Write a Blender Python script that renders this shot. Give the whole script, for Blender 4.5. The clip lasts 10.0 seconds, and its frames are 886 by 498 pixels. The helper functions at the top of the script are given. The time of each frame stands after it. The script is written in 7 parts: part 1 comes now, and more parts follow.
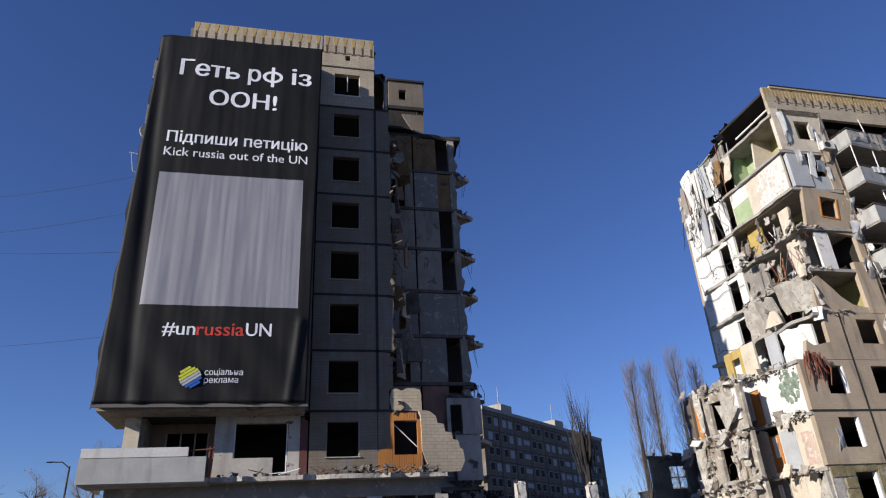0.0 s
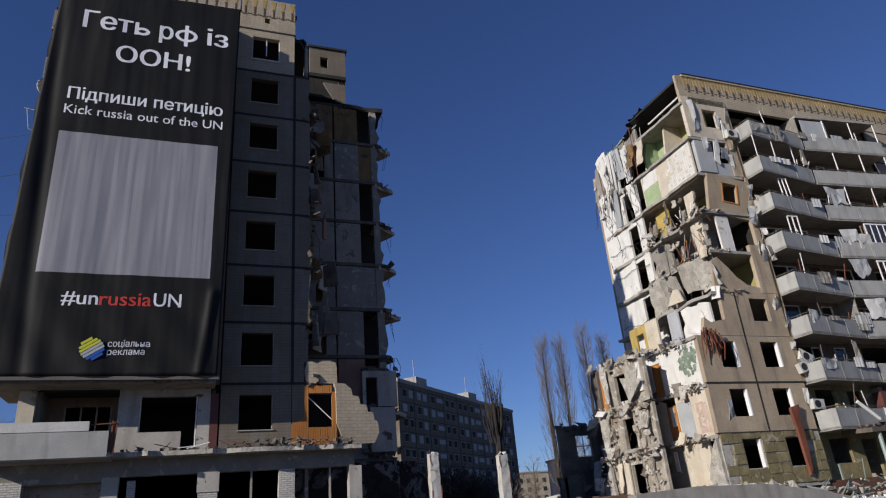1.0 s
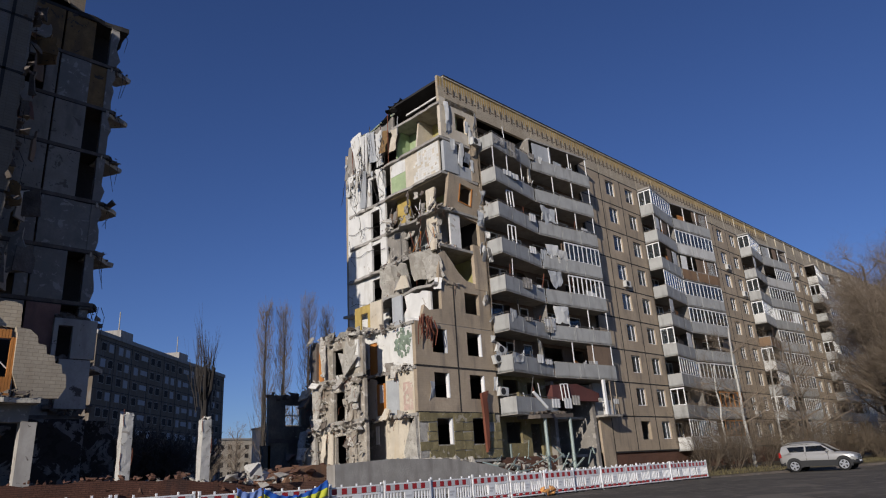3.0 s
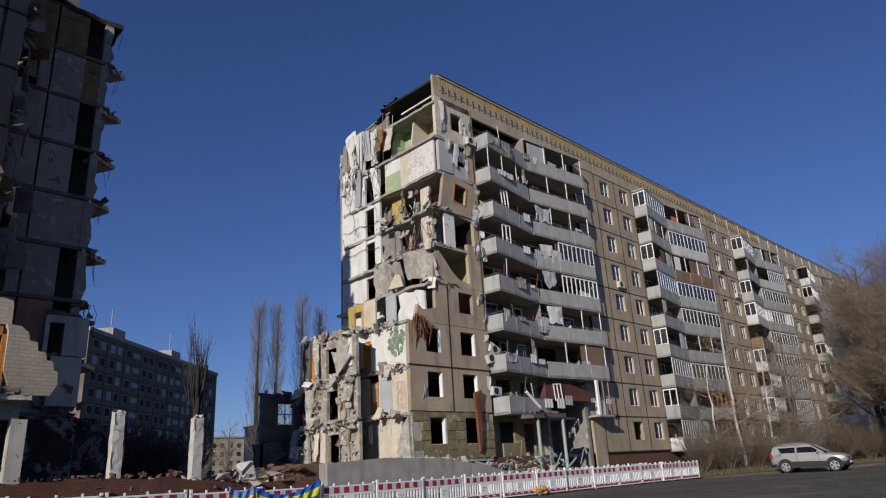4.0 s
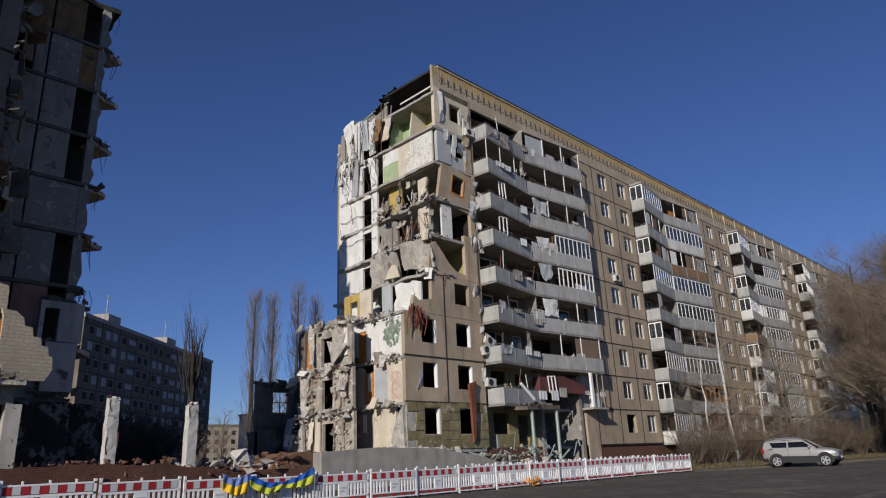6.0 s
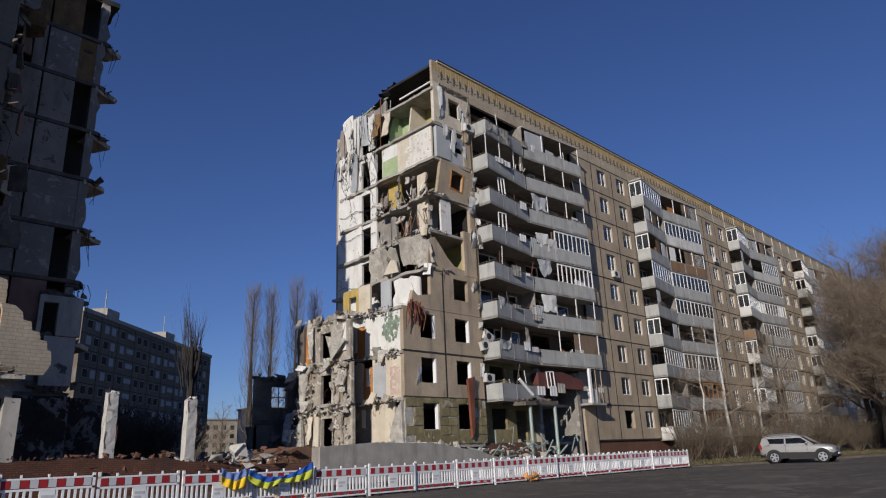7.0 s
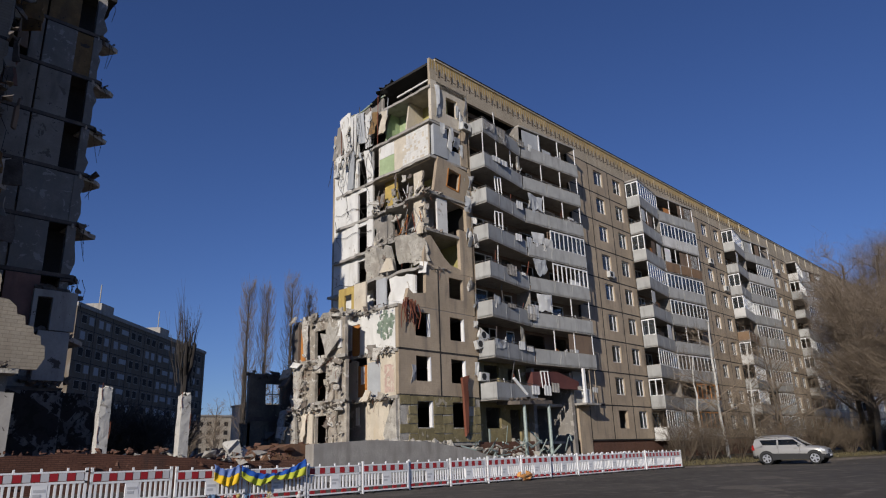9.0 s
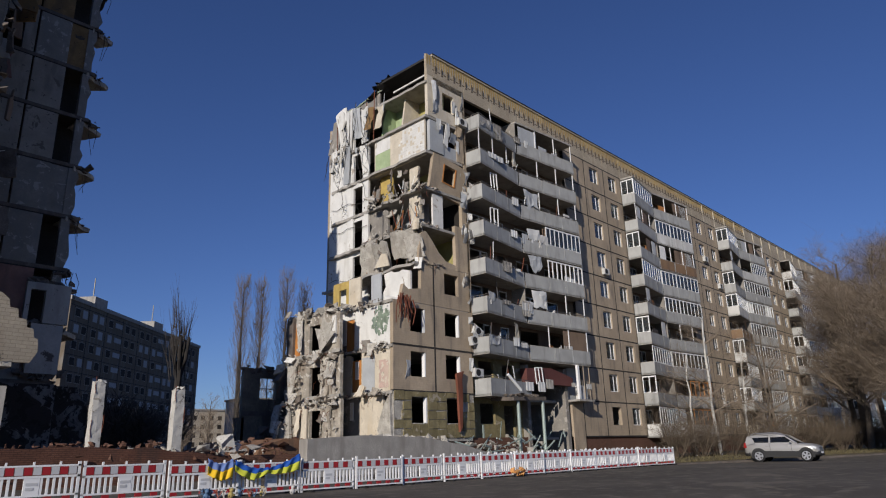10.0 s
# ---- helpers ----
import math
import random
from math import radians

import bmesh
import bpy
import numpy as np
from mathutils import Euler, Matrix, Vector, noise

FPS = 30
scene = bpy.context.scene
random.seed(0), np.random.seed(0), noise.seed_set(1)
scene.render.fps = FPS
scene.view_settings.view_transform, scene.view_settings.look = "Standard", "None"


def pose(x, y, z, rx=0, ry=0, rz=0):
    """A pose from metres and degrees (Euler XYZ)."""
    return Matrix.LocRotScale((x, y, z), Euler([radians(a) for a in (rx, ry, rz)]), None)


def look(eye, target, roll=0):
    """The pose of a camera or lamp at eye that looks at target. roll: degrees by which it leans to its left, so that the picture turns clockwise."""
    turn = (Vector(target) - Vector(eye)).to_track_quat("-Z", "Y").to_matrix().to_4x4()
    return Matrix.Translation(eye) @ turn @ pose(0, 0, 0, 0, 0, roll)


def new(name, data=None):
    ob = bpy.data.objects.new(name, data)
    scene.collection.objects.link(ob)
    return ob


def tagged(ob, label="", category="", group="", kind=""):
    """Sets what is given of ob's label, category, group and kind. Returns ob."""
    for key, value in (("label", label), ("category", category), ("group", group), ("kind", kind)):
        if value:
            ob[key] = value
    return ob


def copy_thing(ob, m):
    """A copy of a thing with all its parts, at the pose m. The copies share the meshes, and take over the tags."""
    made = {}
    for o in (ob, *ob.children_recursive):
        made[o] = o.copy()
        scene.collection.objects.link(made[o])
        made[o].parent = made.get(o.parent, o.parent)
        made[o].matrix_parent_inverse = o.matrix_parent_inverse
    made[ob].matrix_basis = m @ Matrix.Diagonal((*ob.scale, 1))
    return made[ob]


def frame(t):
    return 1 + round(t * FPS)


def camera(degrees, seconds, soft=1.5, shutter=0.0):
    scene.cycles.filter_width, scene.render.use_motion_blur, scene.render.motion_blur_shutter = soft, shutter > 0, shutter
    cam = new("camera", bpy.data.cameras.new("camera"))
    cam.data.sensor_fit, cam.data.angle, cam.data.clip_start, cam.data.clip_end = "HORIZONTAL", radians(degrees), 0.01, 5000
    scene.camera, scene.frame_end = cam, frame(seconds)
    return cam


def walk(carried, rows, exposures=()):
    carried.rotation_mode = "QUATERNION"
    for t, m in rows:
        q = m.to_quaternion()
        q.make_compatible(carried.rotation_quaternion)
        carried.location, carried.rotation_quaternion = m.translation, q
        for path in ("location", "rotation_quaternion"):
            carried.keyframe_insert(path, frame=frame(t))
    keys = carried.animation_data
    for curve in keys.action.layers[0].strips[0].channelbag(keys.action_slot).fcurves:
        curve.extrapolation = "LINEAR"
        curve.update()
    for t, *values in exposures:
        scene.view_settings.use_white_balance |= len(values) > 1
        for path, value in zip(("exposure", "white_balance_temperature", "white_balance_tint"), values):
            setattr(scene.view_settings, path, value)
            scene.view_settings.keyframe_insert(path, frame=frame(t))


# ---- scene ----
cam = camera(67.47, 10.0, soft=1.15)
PATH = [
    (0.0, 0.0, 0.0, 0.95, 115.44, 3.04, -12.42),
    (0.5, 0.0, 0.0, 0.95, 114.24, 4.05, -14.59),
    (1.0, 0.0, 0.0, 0.95, 112.73, 4.52, -19.40),
    (1.5, 0.0, 0.0, 0.95, 111.71, 4.62, -25.39),
    (2.0, 0.0, 0.0, 0.95, 110.48, 4.39, -32.56),
    (2.5, 0.0, 0.0, 0.95, 109.38, 3.98, -39.35),
    (3.0, 0.0, 0.0, 0.95, 108.63, 3.42, -43.57),
    (4.5, 0.0, 0.0, 0.95, 108.52, 3.09, -44.30),
    (5.0, 0.0, 0.0, 0.95, 108.37, 2.58, -44.34),
    (5.5, 0.0, 0.0, 0.95, 108.04, 2.51, -44.53),
    (7.0, 0.0, 0.0, 0.95, 107.35, 2.32, -44.84),
    (7.5, 0.0, 0.0, 0.95, 107.25, 2.35, -44.60),
    (8.0, 0.0, 0.0, 0.95, 107.11, 1.92, -45.49),
    (8.5, 0.0, 0.0, 0.95, 107.14, 1.57, -45.74),
    (9.0, 0.0, 0.0, 0.95, 107.20, 1.84, -45.36),
    (9.5, 0.0, 0.0, 0.95, 107.21, 1.65, -45.33),
    (10.0, 0.0, 0.0, 0.95, 106.83, 1.53, -45.88),
]
EXPOSURES = [(0.0, 0.42), (0.5, 0.22), (1.0, -0.05), (2.0, -0.18), (3.0, -0.2), (10.0, -0.2)]
walk(cam, [(t, pose(*p)) for t, *p in PATH], EXPOSURES)

# ---- light ----
EL = radians(21.0)
SUN_X, SUN_Y = 0.931, 0.365          # the way the light travels over the ground
world = bpy.data.worlds.new("world")
scene.world = world
world.use_nodes = True
wt = world.node_tree
sky = wt.nodes.new("ShaderNodeTexSky")
sky.sky_type, sky.sun_disc = 'NISHITA', False
sky.sun_elevation, sky.sun_rotation = EL, math.atan2(-SUN_X, -SUN_Y)
sky.air_density, sky.dust_density, sky.ozone_density = 1.0, 0.0, 1.5
tint = wt.nodes.new("ShaderNodeMix")
tint.data_type, tint.blend_type = 'RGBA', 'MULTIPLY'
tint.inputs[0].default_value, tint.inputs[7].default_value = 1.0, (0.66, 0.88, 1.55, 1)
wt.links.new(sky.outputs[0], tint.inputs[6])
wt.links.new(tint.outputs[2], wt.nodes["Background"].inputs[0])
wt.nodes["Background"].inputs[1].default_value = 0.056
sun_data = bpy.data.lights.new("sun", 'SUN')
sun_data.energy, sun_data.angle, sun_data.color = 4.8, radians(0.5), (1.0, 0.93, 0.845)
sun = new("sun", sun_data)
sun.matrix_world = look((0, 0, 60), (SUN_X * math.cos(EL), SUN_Y * math.cos(EL), 60 - math.sin(EL)))

# ---- materials ----
rng = random.Random(7)


def mat(name, col, rough=0.85, var=0.18, big=0.5, fine=9.0, bump=0.25, metal=0.0, stain=None, rand=0.0, tile=None, spec=0.3, peel=None):
    """A surface: base colour, two scales of variation, stains, flaked-off patches, optional small tiles, relief."""
    m = bpy.data.materials.new(name)
    m.use_nodes = True
    n, l = m.node_tree.nodes, m.node_tree.links
    p = n["Principled BSDF"]
    p.inputs["Roughness"].default_value, p.inputs["Metallic"].default_value = rough, metal
    p.inputs["Specular IOR Level"].default_value = spec
    g = n.new("ShaderNodeNewGeometry")

    def noise_tex(scale, detail, src=None):
        t = n.new("ShaderNodeTexNoise")
        t.inputs["Scale"].default_value, t.inputs["Detail"].default_value = scale, detail
        l.new(src or g.outputs["Position"], t.inputs["Vector"])
        return t

    def ramp(src, lo, hi, a, b):
        r = n.new("ShaderNodeMapRange")
        for key, v in zip(("From Min", "From Max", "To Min", "To Max"), (lo, hi, a, b)):
            r.inputs[key].default_value = v
        l.new(src, r.inputs["Value"])
        return r.outputs[0]

    def mix(fac, a, b, kind='MIX'):
        x = n.new("ShaderNodeMix")
        x.data_type, x.blend_type = 'RGBA', kind
        if isinstance(fac, float):
            x.inputs[0].default_value = fac
        else:
            l.new(fac, x.inputs[0])
        for s, v in ((x.inputs[6], a), (x.inputs[7], b)):
            if isinstance(v, tuple):
                s.default_value = (*v, 1)
            else:
                l.new(v, s)
        return x.outputs[2]
    n1, n2 = noise_tex(big, 4), noise_tex(fine, 3)
    c = mix(ramp(n1.outputs[0], .3, .7, 0, 1), tuple(v * (1 - var) for v in col), tuple(min(1, v * (1 + var)) for v in col))
    c = mix(ramp(n2.outputs[0], .3, .7, 0, 0.5), c, tuple(v * (1 - var * 1.3) for v in col))
    if stain:
        st = n.new("ShaderNodeMapping")
        st.inputs["Scale"].default_value = (1.6, 1.6, 0.35)
        l.new(g.outputs["Position"], st.inputs["Vector"])
        n3 = noise_tex(1.1, 6, st.outputs[0])
        c = mix(ramp(n3.outputs[0], .52, .68, 0, 0.75), c, stain)
    if rand:
        o = n.new("ShaderNodeObjectInfo")
        c = mix(ramp(o.outputs["Random"], 0, 1, 0, rand), c, tuple(v * 0.45 for v in col))
    h = n2.outputs[0]
    if peel:
        for scale, lo, shade in ((peel[1], peel[2], peel[0]), (peel[1] * 3.1, peel[2] + .04, tuple(v * .6 for v in peel[0]))):
            n4 = noise_tex(scale, 8)
            n4.inputs["Roughness"].default_value, n4.inputs["Distortion"].default_value = .62, .8
            fac = ramp(n4.outputs[0], lo, lo + .025, 0, 1)
            c = mix(fac, c, shade)
        mm = n.new("ShaderNodeMath")
        mm.operation = 'SUBTRACT'
        l.new(n2.outputs[0], mm.inputs[0]), l.new(fac, mm.inputs[1])
        h = mm.outputs[0]
    if tile:
        sep = n.new("ShaderNodeSeparateXYZ")
        l.new(g.outputs["Position"], sep.inputs[0])
        add = n.new("ShaderNodeMath")
        l.new(sep.outputs[0], add.inputs[0]), l.new(sep.outputs[1], add.inputs[1])
        com = n.new("ShaderNodeCombineXYZ")
        l.new(add.outputs[0], com.inputs[0]), l.new(sep.outputs[2], com.inputs[1])
        b = n.new("ShaderNodeTexBrick")
        b.offset = tile[2]
        for key, v in (("Scale", 1.0), ("Brick Width", tile[0]), ("Row Height", tile[1]), ("Mortar Size", tile[3]), ("Mortar Smooth", 0.3)):
            b.inputs[key].default_value = v
        b.inputs["Color1"].default_value, b.inputs["Color2"].default_value = (1, 1, 1, 1), (.82, .82, .82, 1)
        b.inputs["Mortar"].default_value = (.42, .42, .42, 1)
        l.new(com.outputs[0], b.inputs["Vector"])
        c = mix(tile[4], c, b.outputs["Color"], 'MULTIPLY')
        mm = n.new("ShaderNodeMath")
        mm.operation = 'SUBTRACT'
        l.new(n2.outputs[0], mm.inputs[0]), l.new(b.outputs["Fac"], mm.inputs[1])
        h = mm.outputs[0]
    l.new(c, p.inputs["Base Color"])
    if bump:
        bp = n.new("ShaderNodeBump")
        bp.inputs["Strength"].default_value, bp.inputs["Distance"].default_value = bump, 0.03
        l.new(h, bp.inputs["Height"])
        l.new(bp.outputs[0], p.inputs["Normal"])
    return m


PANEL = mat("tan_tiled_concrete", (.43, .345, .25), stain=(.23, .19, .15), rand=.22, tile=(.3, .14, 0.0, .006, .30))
# The same tiled panels with the tower's shade put into the colour.
PANEL_SHADE = mat("grey_tiled_concrete", (.20, .165, .125), stain=(.20, .19, .18), rand=.22, tile=(.42, .14, 0.0, .010, .5))
ATTIC = mat("pale_tiled_attic", (.47, .40, .30), stain=(.36, .29, .21), rand=.15, tile=(.45, .15, 0.5, .012, .6))
OCHRE = mat("ochre_paint", (.40, .28, .11), stain=(.30, .20, .08))
SEAM = mat("tar_seam", (.035, .032, .03), var=.3)
BALC = mat("grey_balcony_sheet", (.39, .39, .375), rough=.7, stain=(.25, .245, .235), rand=.28, big=1.2, fine=14, var=.14)
BALC_W = mat("white_balcony_sheet", (.60, .59, .56), rough=.6, stain=(.40, .375, .34), rand=.3)
BALC_C = mat("cream_balcony_sheet", (.58, .52, .40), rough=.6, stain=(.40, .34, .25), rand=.2)
BALC_B = mat("brown_balcony_boards", (.24, .15, .085), rough=.7, stain=(.15, .10, .07), rand=.4, fine=20)
SLAB = mat("raw_concrete", (.34, .32, .29), stain=(.22, .20, .18), big=1.3, bump=.6, fine=16)
DUST = mat("broken_concrete", (.42, .395, .35), stain=(.25, .22, .19), big=2.2, fine=14, bump=.9, var=.3, peel=((.31, .285, .25), 2.4, .57))
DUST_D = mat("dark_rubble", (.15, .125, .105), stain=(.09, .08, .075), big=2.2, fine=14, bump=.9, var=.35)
WHITE = mat("white_plaster", (.66, .65, .62), stain=(.50, .48, .44), big=1.4, fine=12, bump=.35, var=.1, peel=((.38, .34, .29), 1.3, .63))
CREAM = mat("cream_plaster", (.56, .50, .405), stain=(.48, .40, .29), big=1.4, var=.14, peel=((.34, .29, .24), 1.5, .62))
PALE = mat("pale_grey_wall", (.38, .395, .41), stain=(.33, .34, .35), big=1.0, var=.12)
# Tower plasters: pale and white walls darkened for shade, soot as dark flakes.
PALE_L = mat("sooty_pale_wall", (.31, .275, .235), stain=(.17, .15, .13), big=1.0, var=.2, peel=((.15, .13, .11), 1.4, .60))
WHITE_L = mat("sooty_whitewash", (.42, .395, .355), stain=(.28, .255, .23), big=1.0, var=.15, peel=((.10, .085, .075), 1.1, .62))
SOOTW = mat("sooty_patchy_wall", (.15, .145, .14), stain=(.08, .075, .07), big=.8, var=.35, peel=((.025, .022, .02), .75, .49))
DARK_OCHRE = mat("sooty_ochre_wallpaper", (.23, .14, .06), stain=(.12, .08, .045), big=1.4, var=.3, peel=((.07, .055, .045), 1.6, .60))
# Holds soot and also the room shade on ceilings seen through the windows.
SOOT_SHADE = mat("sooty_slab", (.045, .041, .037), var=.3, bump=.5)
NOTCH = mat("brown_notch_paint", (.09, .068, .048), var=.2)
GREYW = mat("dusty_grey_wall", (.24, .22, .195), stain=(.20, .19, .175), big=1.4, var=.2, peel=((.36, .335, .30), 1.8, .58))
OLIVE = mat("olive_wallpaper", (.38, .34, .13), stain=(.28, .25, .11), big=1.6)
GREEN = mat("green_wallpaper", (.34, .42, .24), stain=(.27, .34, .20), big=1.6)
OCHREW = mat("ochre_wallpaper", (.44, .32, .10), stain=(.30, .20, .07), big=1.6)
PINK = mat("faded_red_wall", (.27, .15, .12), stain=(.18, .11, .09), big=1.6)
BROWN = mat("brown_loggia_wall", (.22, .155, .11), stain=(.10, .075, .06), rand=.4)
MAROON = mat("maroon_paint", (.12, .045, .04), rough=.6, stain=(.08, .035, .03))
WOOD = mat("orange_wood", (.46, .19, .05), rough=.6, stain=(.30, .12, .035), fine=22, var=.25)
RUST = mat("rusty_metal", (.22, .075, .045), rough=.8, stain=(.11, .05, .035), fine=18, var=.4)
INSUL = mat("khaki_insulation", (.25, .21, .11), rand=.45, stain=(.17, .14, .075), big=2.4, bump=.9, var=.3, peel=((.34, .30, .23), 1.6, .60))
FRAME = mat("white_window_frame", (.78, .78, .77), rough=.45, var=.05, bump=.05, rand=.15)
CLOTH = mat("pale_curtain", (.66, .66, .64), var=.12, fine=3, bump=.2, rand=.25)
# Near black paints the shade of unlit rooms, attic and panes into the colour.
ROOM_SHADE = mat("dark_room", (.032, .027, .023), var=.4, bump=.3)
ROOFING = mat("bitumen_roofing", (.035, .033, .032), var=.4, bump=.6)
BRICK = mat("red_brick", (.17, .085, .058), stain=(.16, .09, .065), tile=(.25, .075, .5, .012, .85), bump=.6)
BRICK_W = mat("white_brick", (.56, .54, .50), stain=(.40, .38, .35), tile=(.25, .085, .5, .012, .85), bump=.6)
DULL = mat("dull_grey_metal", (.13, .125, .12), rough=.6, stain=(.12, .07, .05), fine=18, var=.3)
PIPE = mat("grey_green_pipe", (.30, .36, .33), rough=.5, metal=.2)
ASPHALT = mat("old_asphalt", (.088, .075, .060), rough=.92, stain=(.16, .138, .112), big=.25, fine=40, bump=.35, var=.3, peel=((.135, .115, .09), .35, .60))
SOIL = mat("dry_grass_soil", (.13, .105, .055), stain=(.08, .066, .04), big=.6, fine=18, bump=.8, var=.35)
BARK = mat("grey_brown_bark", (.105, .085, .066), big=3, fine=30, bump=.6, var=.3)
TWIG = mat("brown_twigs", (.21, .165, .122), big=.7, bump=0, var=.3)
BUSH = mat("dark_brown_twigs", (.115, .088, .062), big=.7, bump=0, var=.3)
BIRCH = mat("birch_bark", (.52, .50, .46), stain=(.08, .07, .06), big=3, fine=20)
VINYL = mat("black_banner_vinyl", (.010, .010, .0105), rough=.62, var=.3, bump=.12, spec=.2)
INK = mat("white_ink", (.74, .75, .80), rough=.5, var=.05, bump=.03)
INK_S = mat("small_print_ink", (.56, .57, .62), rough=.5, var=.05, bump=.03)
INK_G = mat("pale_grey_ink", (.25, .25, .28), rough=.5, var=.05, bump=.03)
INK_R = mat("red_ink", (.52, .05, .035), rough=.5, var=.08, bump=.03)
BLUE = mat("blue_cloth", (.02, .10, .42), rough=.7, var=.1, bump=.1)
PALEBLUE = mat("faded_blue_cloth", (.16, .24, .50), rough=.7, var=.12, bump=.1)
YELLOW = mat("yellow_cloth", (.80, .50, .02), rough=.7, var=.1, bump=.1)
LIME = mat("faded_lime_cloth", (.50, .52, .05), rough=.7, var=.1, bump=.1)
PLASTIC = mat("white_plastic", (.76, .76, .76), rough=.4, var=.06, bump=.05)
PLASTIC_R = mat("red_reflective", (.34, .025, .03), rough=.4, var=.1, bump=.03)
PLASTIC_G = mat("grey_reflective", (.52, .52, .53), rough=.4, var=.08, bump=.03)
SILVER = mat("silver_car_paint", (.36, .35, .335), rough=.32, metal=.3, var=.03, bump=0)
TRIM = mat("dark_grey_trim", (.026, .026, .027), rough=.6, var=.1, bump=.05)
RUBBER = mat("tyre_rubber", (.018, .018, .018), rough=.9, bump=.05)
ALLOY = mat("alloy_rim", (.55, .55, .56), rough=.35, metal=.8, var=.05, bump=0)
RED_L = mat("red_lens", (.30, .015, .012), rough=.25, bump=0)
CLEAR_L = mat("clear_lens", (.70, .72, .74), rough=.15, bump=0)
# Wall colour of the far block, darkened to deepen its shaded face.
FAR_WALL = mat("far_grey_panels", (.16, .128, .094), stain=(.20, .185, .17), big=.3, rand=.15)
# Twig colour darkened to carry the shade that lies on the thicket.
SHADE_BARK = mat("sooty_bark", (.085, .068, .055), big=1.5, bump=.5, var=.3)
REMNANT = mat("dusty_brown_wall", (.38, .34, .285), stain=(.19, .145, .11), big=1.6, fine=11, bump=.9, var=.35, rand=.12, peel=((.52, .49, .44), 2.2, .57))
TORN = mat("torn_pale_plaster", (.50, .475, .43), stain=(.30, .27, .23), big=2.5, fine=16, bump=.9, var=.3, peel=((.30, .26, .215), 3.2, .57))
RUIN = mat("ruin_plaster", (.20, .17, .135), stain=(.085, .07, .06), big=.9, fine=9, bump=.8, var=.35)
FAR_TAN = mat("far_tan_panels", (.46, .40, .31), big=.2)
ROCK = mat("broken_pile_concrete", (.50, .485, .45), stain=(.33, .31, .28), big=2, fine=12, bump=.5, peel=((.27, .25, .22), 2.2, .60))
AC_M = mat("white_metal_casing", (.52, .52, .50), rough=.5, stain=(.46, .44, .41))


def glass(name, col, rough):
    m = bpy.data.materials.new(name)
    m.use_nodes = True
    p = m.node_tree.nodes["Principled BSDF"]
    p.inputs["Base Color"].default_value, p.inputs["Roughness"].default_value = (*col, 1), rough
    p.inputs["Transmission Weight"].default_value, p.inputs["IOR"].default_value = 0.94, 1.45
    return m


GLASS = glass("window_glass", (.42, .47, .50), .03)
TINT = glass("car_glass", (.10, .11, .12), .03)


# ---- building blocks ----
def box(bm, x0, x1, y0, y1, z0, z1):
    v = [bm.verts.new((x, y, z)) for x in (x0, x1) for y in (y0, y1) for z in (z0, z1)]
    for f in ((0, 1, 3, 2), (4, 6, 7, 5), (0, 4, 5, 1), (2, 3, 7, 6), (0, 2, 6, 4), (1, 5, 7, 3)):
        bm.faces.new([v[i] for i in f])
    return v


def prism(bm, pts, axis, a, b):
    """A polygon drawn across an axis and drawn out along it from a to b."""
    put = {'x': lambda p, d: (d, p[0], p[1]), 'y': lambda p, d: (p[0], d, p[1]), 'z': lambda p, d: (p[0], p[1], d)}[axis]
    lo, hi = [bm.verts.new(put(p, a)) for p in pts], [bm.verts.new(put(p, b)) for p in pts]
    k = len(pts)
    bm.faces.new(lo), bm.faces.new(hi[::-1])
    for i in range(k):
        bm.faces.new((lo[i], hi[i], hi[(i + 1) % k], lo[(i + 1) % k]))
    return lo + hi


def turn(bm, verts, centre, rx=0, ry=0, rz=0):
    m = Matrix.Translation(centre) @ pose(0, 0, 0, rx, ry, rz) @ Matrix.Translation([-c for c in centre])
    for v in verts:
        v.co = m @ v.co


def tube(bm, pts, r0, r1=None, n=5):
    """A round bar along points, tapering from r0 to r1."""
    r1 = r0 if r1 is None else r1
    pts = [Vector(p) for p in pts]
    rings = []
    for i, p in enumerate(pts):
        d = (pts[min(i + 1, len(pts) - 1)] - pts[max(i - 1, 0)]).normalized()
        u = d.orthogonal().normalized()
        w = d.cross(u)
        r = r0 + (r1 - r0) * i / max(1, len(pts) - 1)
        rings.append([bm.verts.new(p + r * (math.cos(6.2832 * k / n) * u + math.sin(6.2832 * k / n) * w)) for k in range(n)])
    for a, b in zip(rings, rings[1:]):
        for k in range(n):
            bm.faces.new((a[k], a[(k + 1) % n], b[(k + 1) % n], b[k]))
    bm.faces.new(rings[0][::-1]), bm.faces.new(rings[-1])


def chunk(bm, c, s, r):
    """One broken lump: the hull of a few random points."""
    vs = [bm.verts.new((c[0] + r.uniform(-1, 1) * s[0], c[1] + r.uniform(-1, 1) * s[1], c[2] + r.uniform(-1, 1) * s[2])) for _ in range(9)]
    res = bmesh.ops.convex_hull(bm, input=vs)
    bmesh.ops.delete(bm, geom=list({g for g in res["geom_interior"] + res["geom_unused"] if isinstance(g, bmesh.types.BMVert)}), context='VERTS')


def jag(p, q, n, amp, r):
    """Points of a broken edge from p to q."""
    p, q = Vector(p), Vector(q)
    d = q - p
    nrm = Vector((-d.y, d.x)).normalized()
    return [tuple(p + d * ((i + r.uniform(-.3, .3)) / n) + nrm * r.uniform(-amp, amp)) if 0 < i < n else tuple(p + d * i / n) for i in range(n + 1)]


def mesh(name, bm, material):
    bmesh.ops.recalc_face_normals(bm, faces=bm.faces)
    me = bpy.data.meshes.new(name)
    bm.to_mesh(me)
    bm.free()
    me.materials.append(material)
    return me


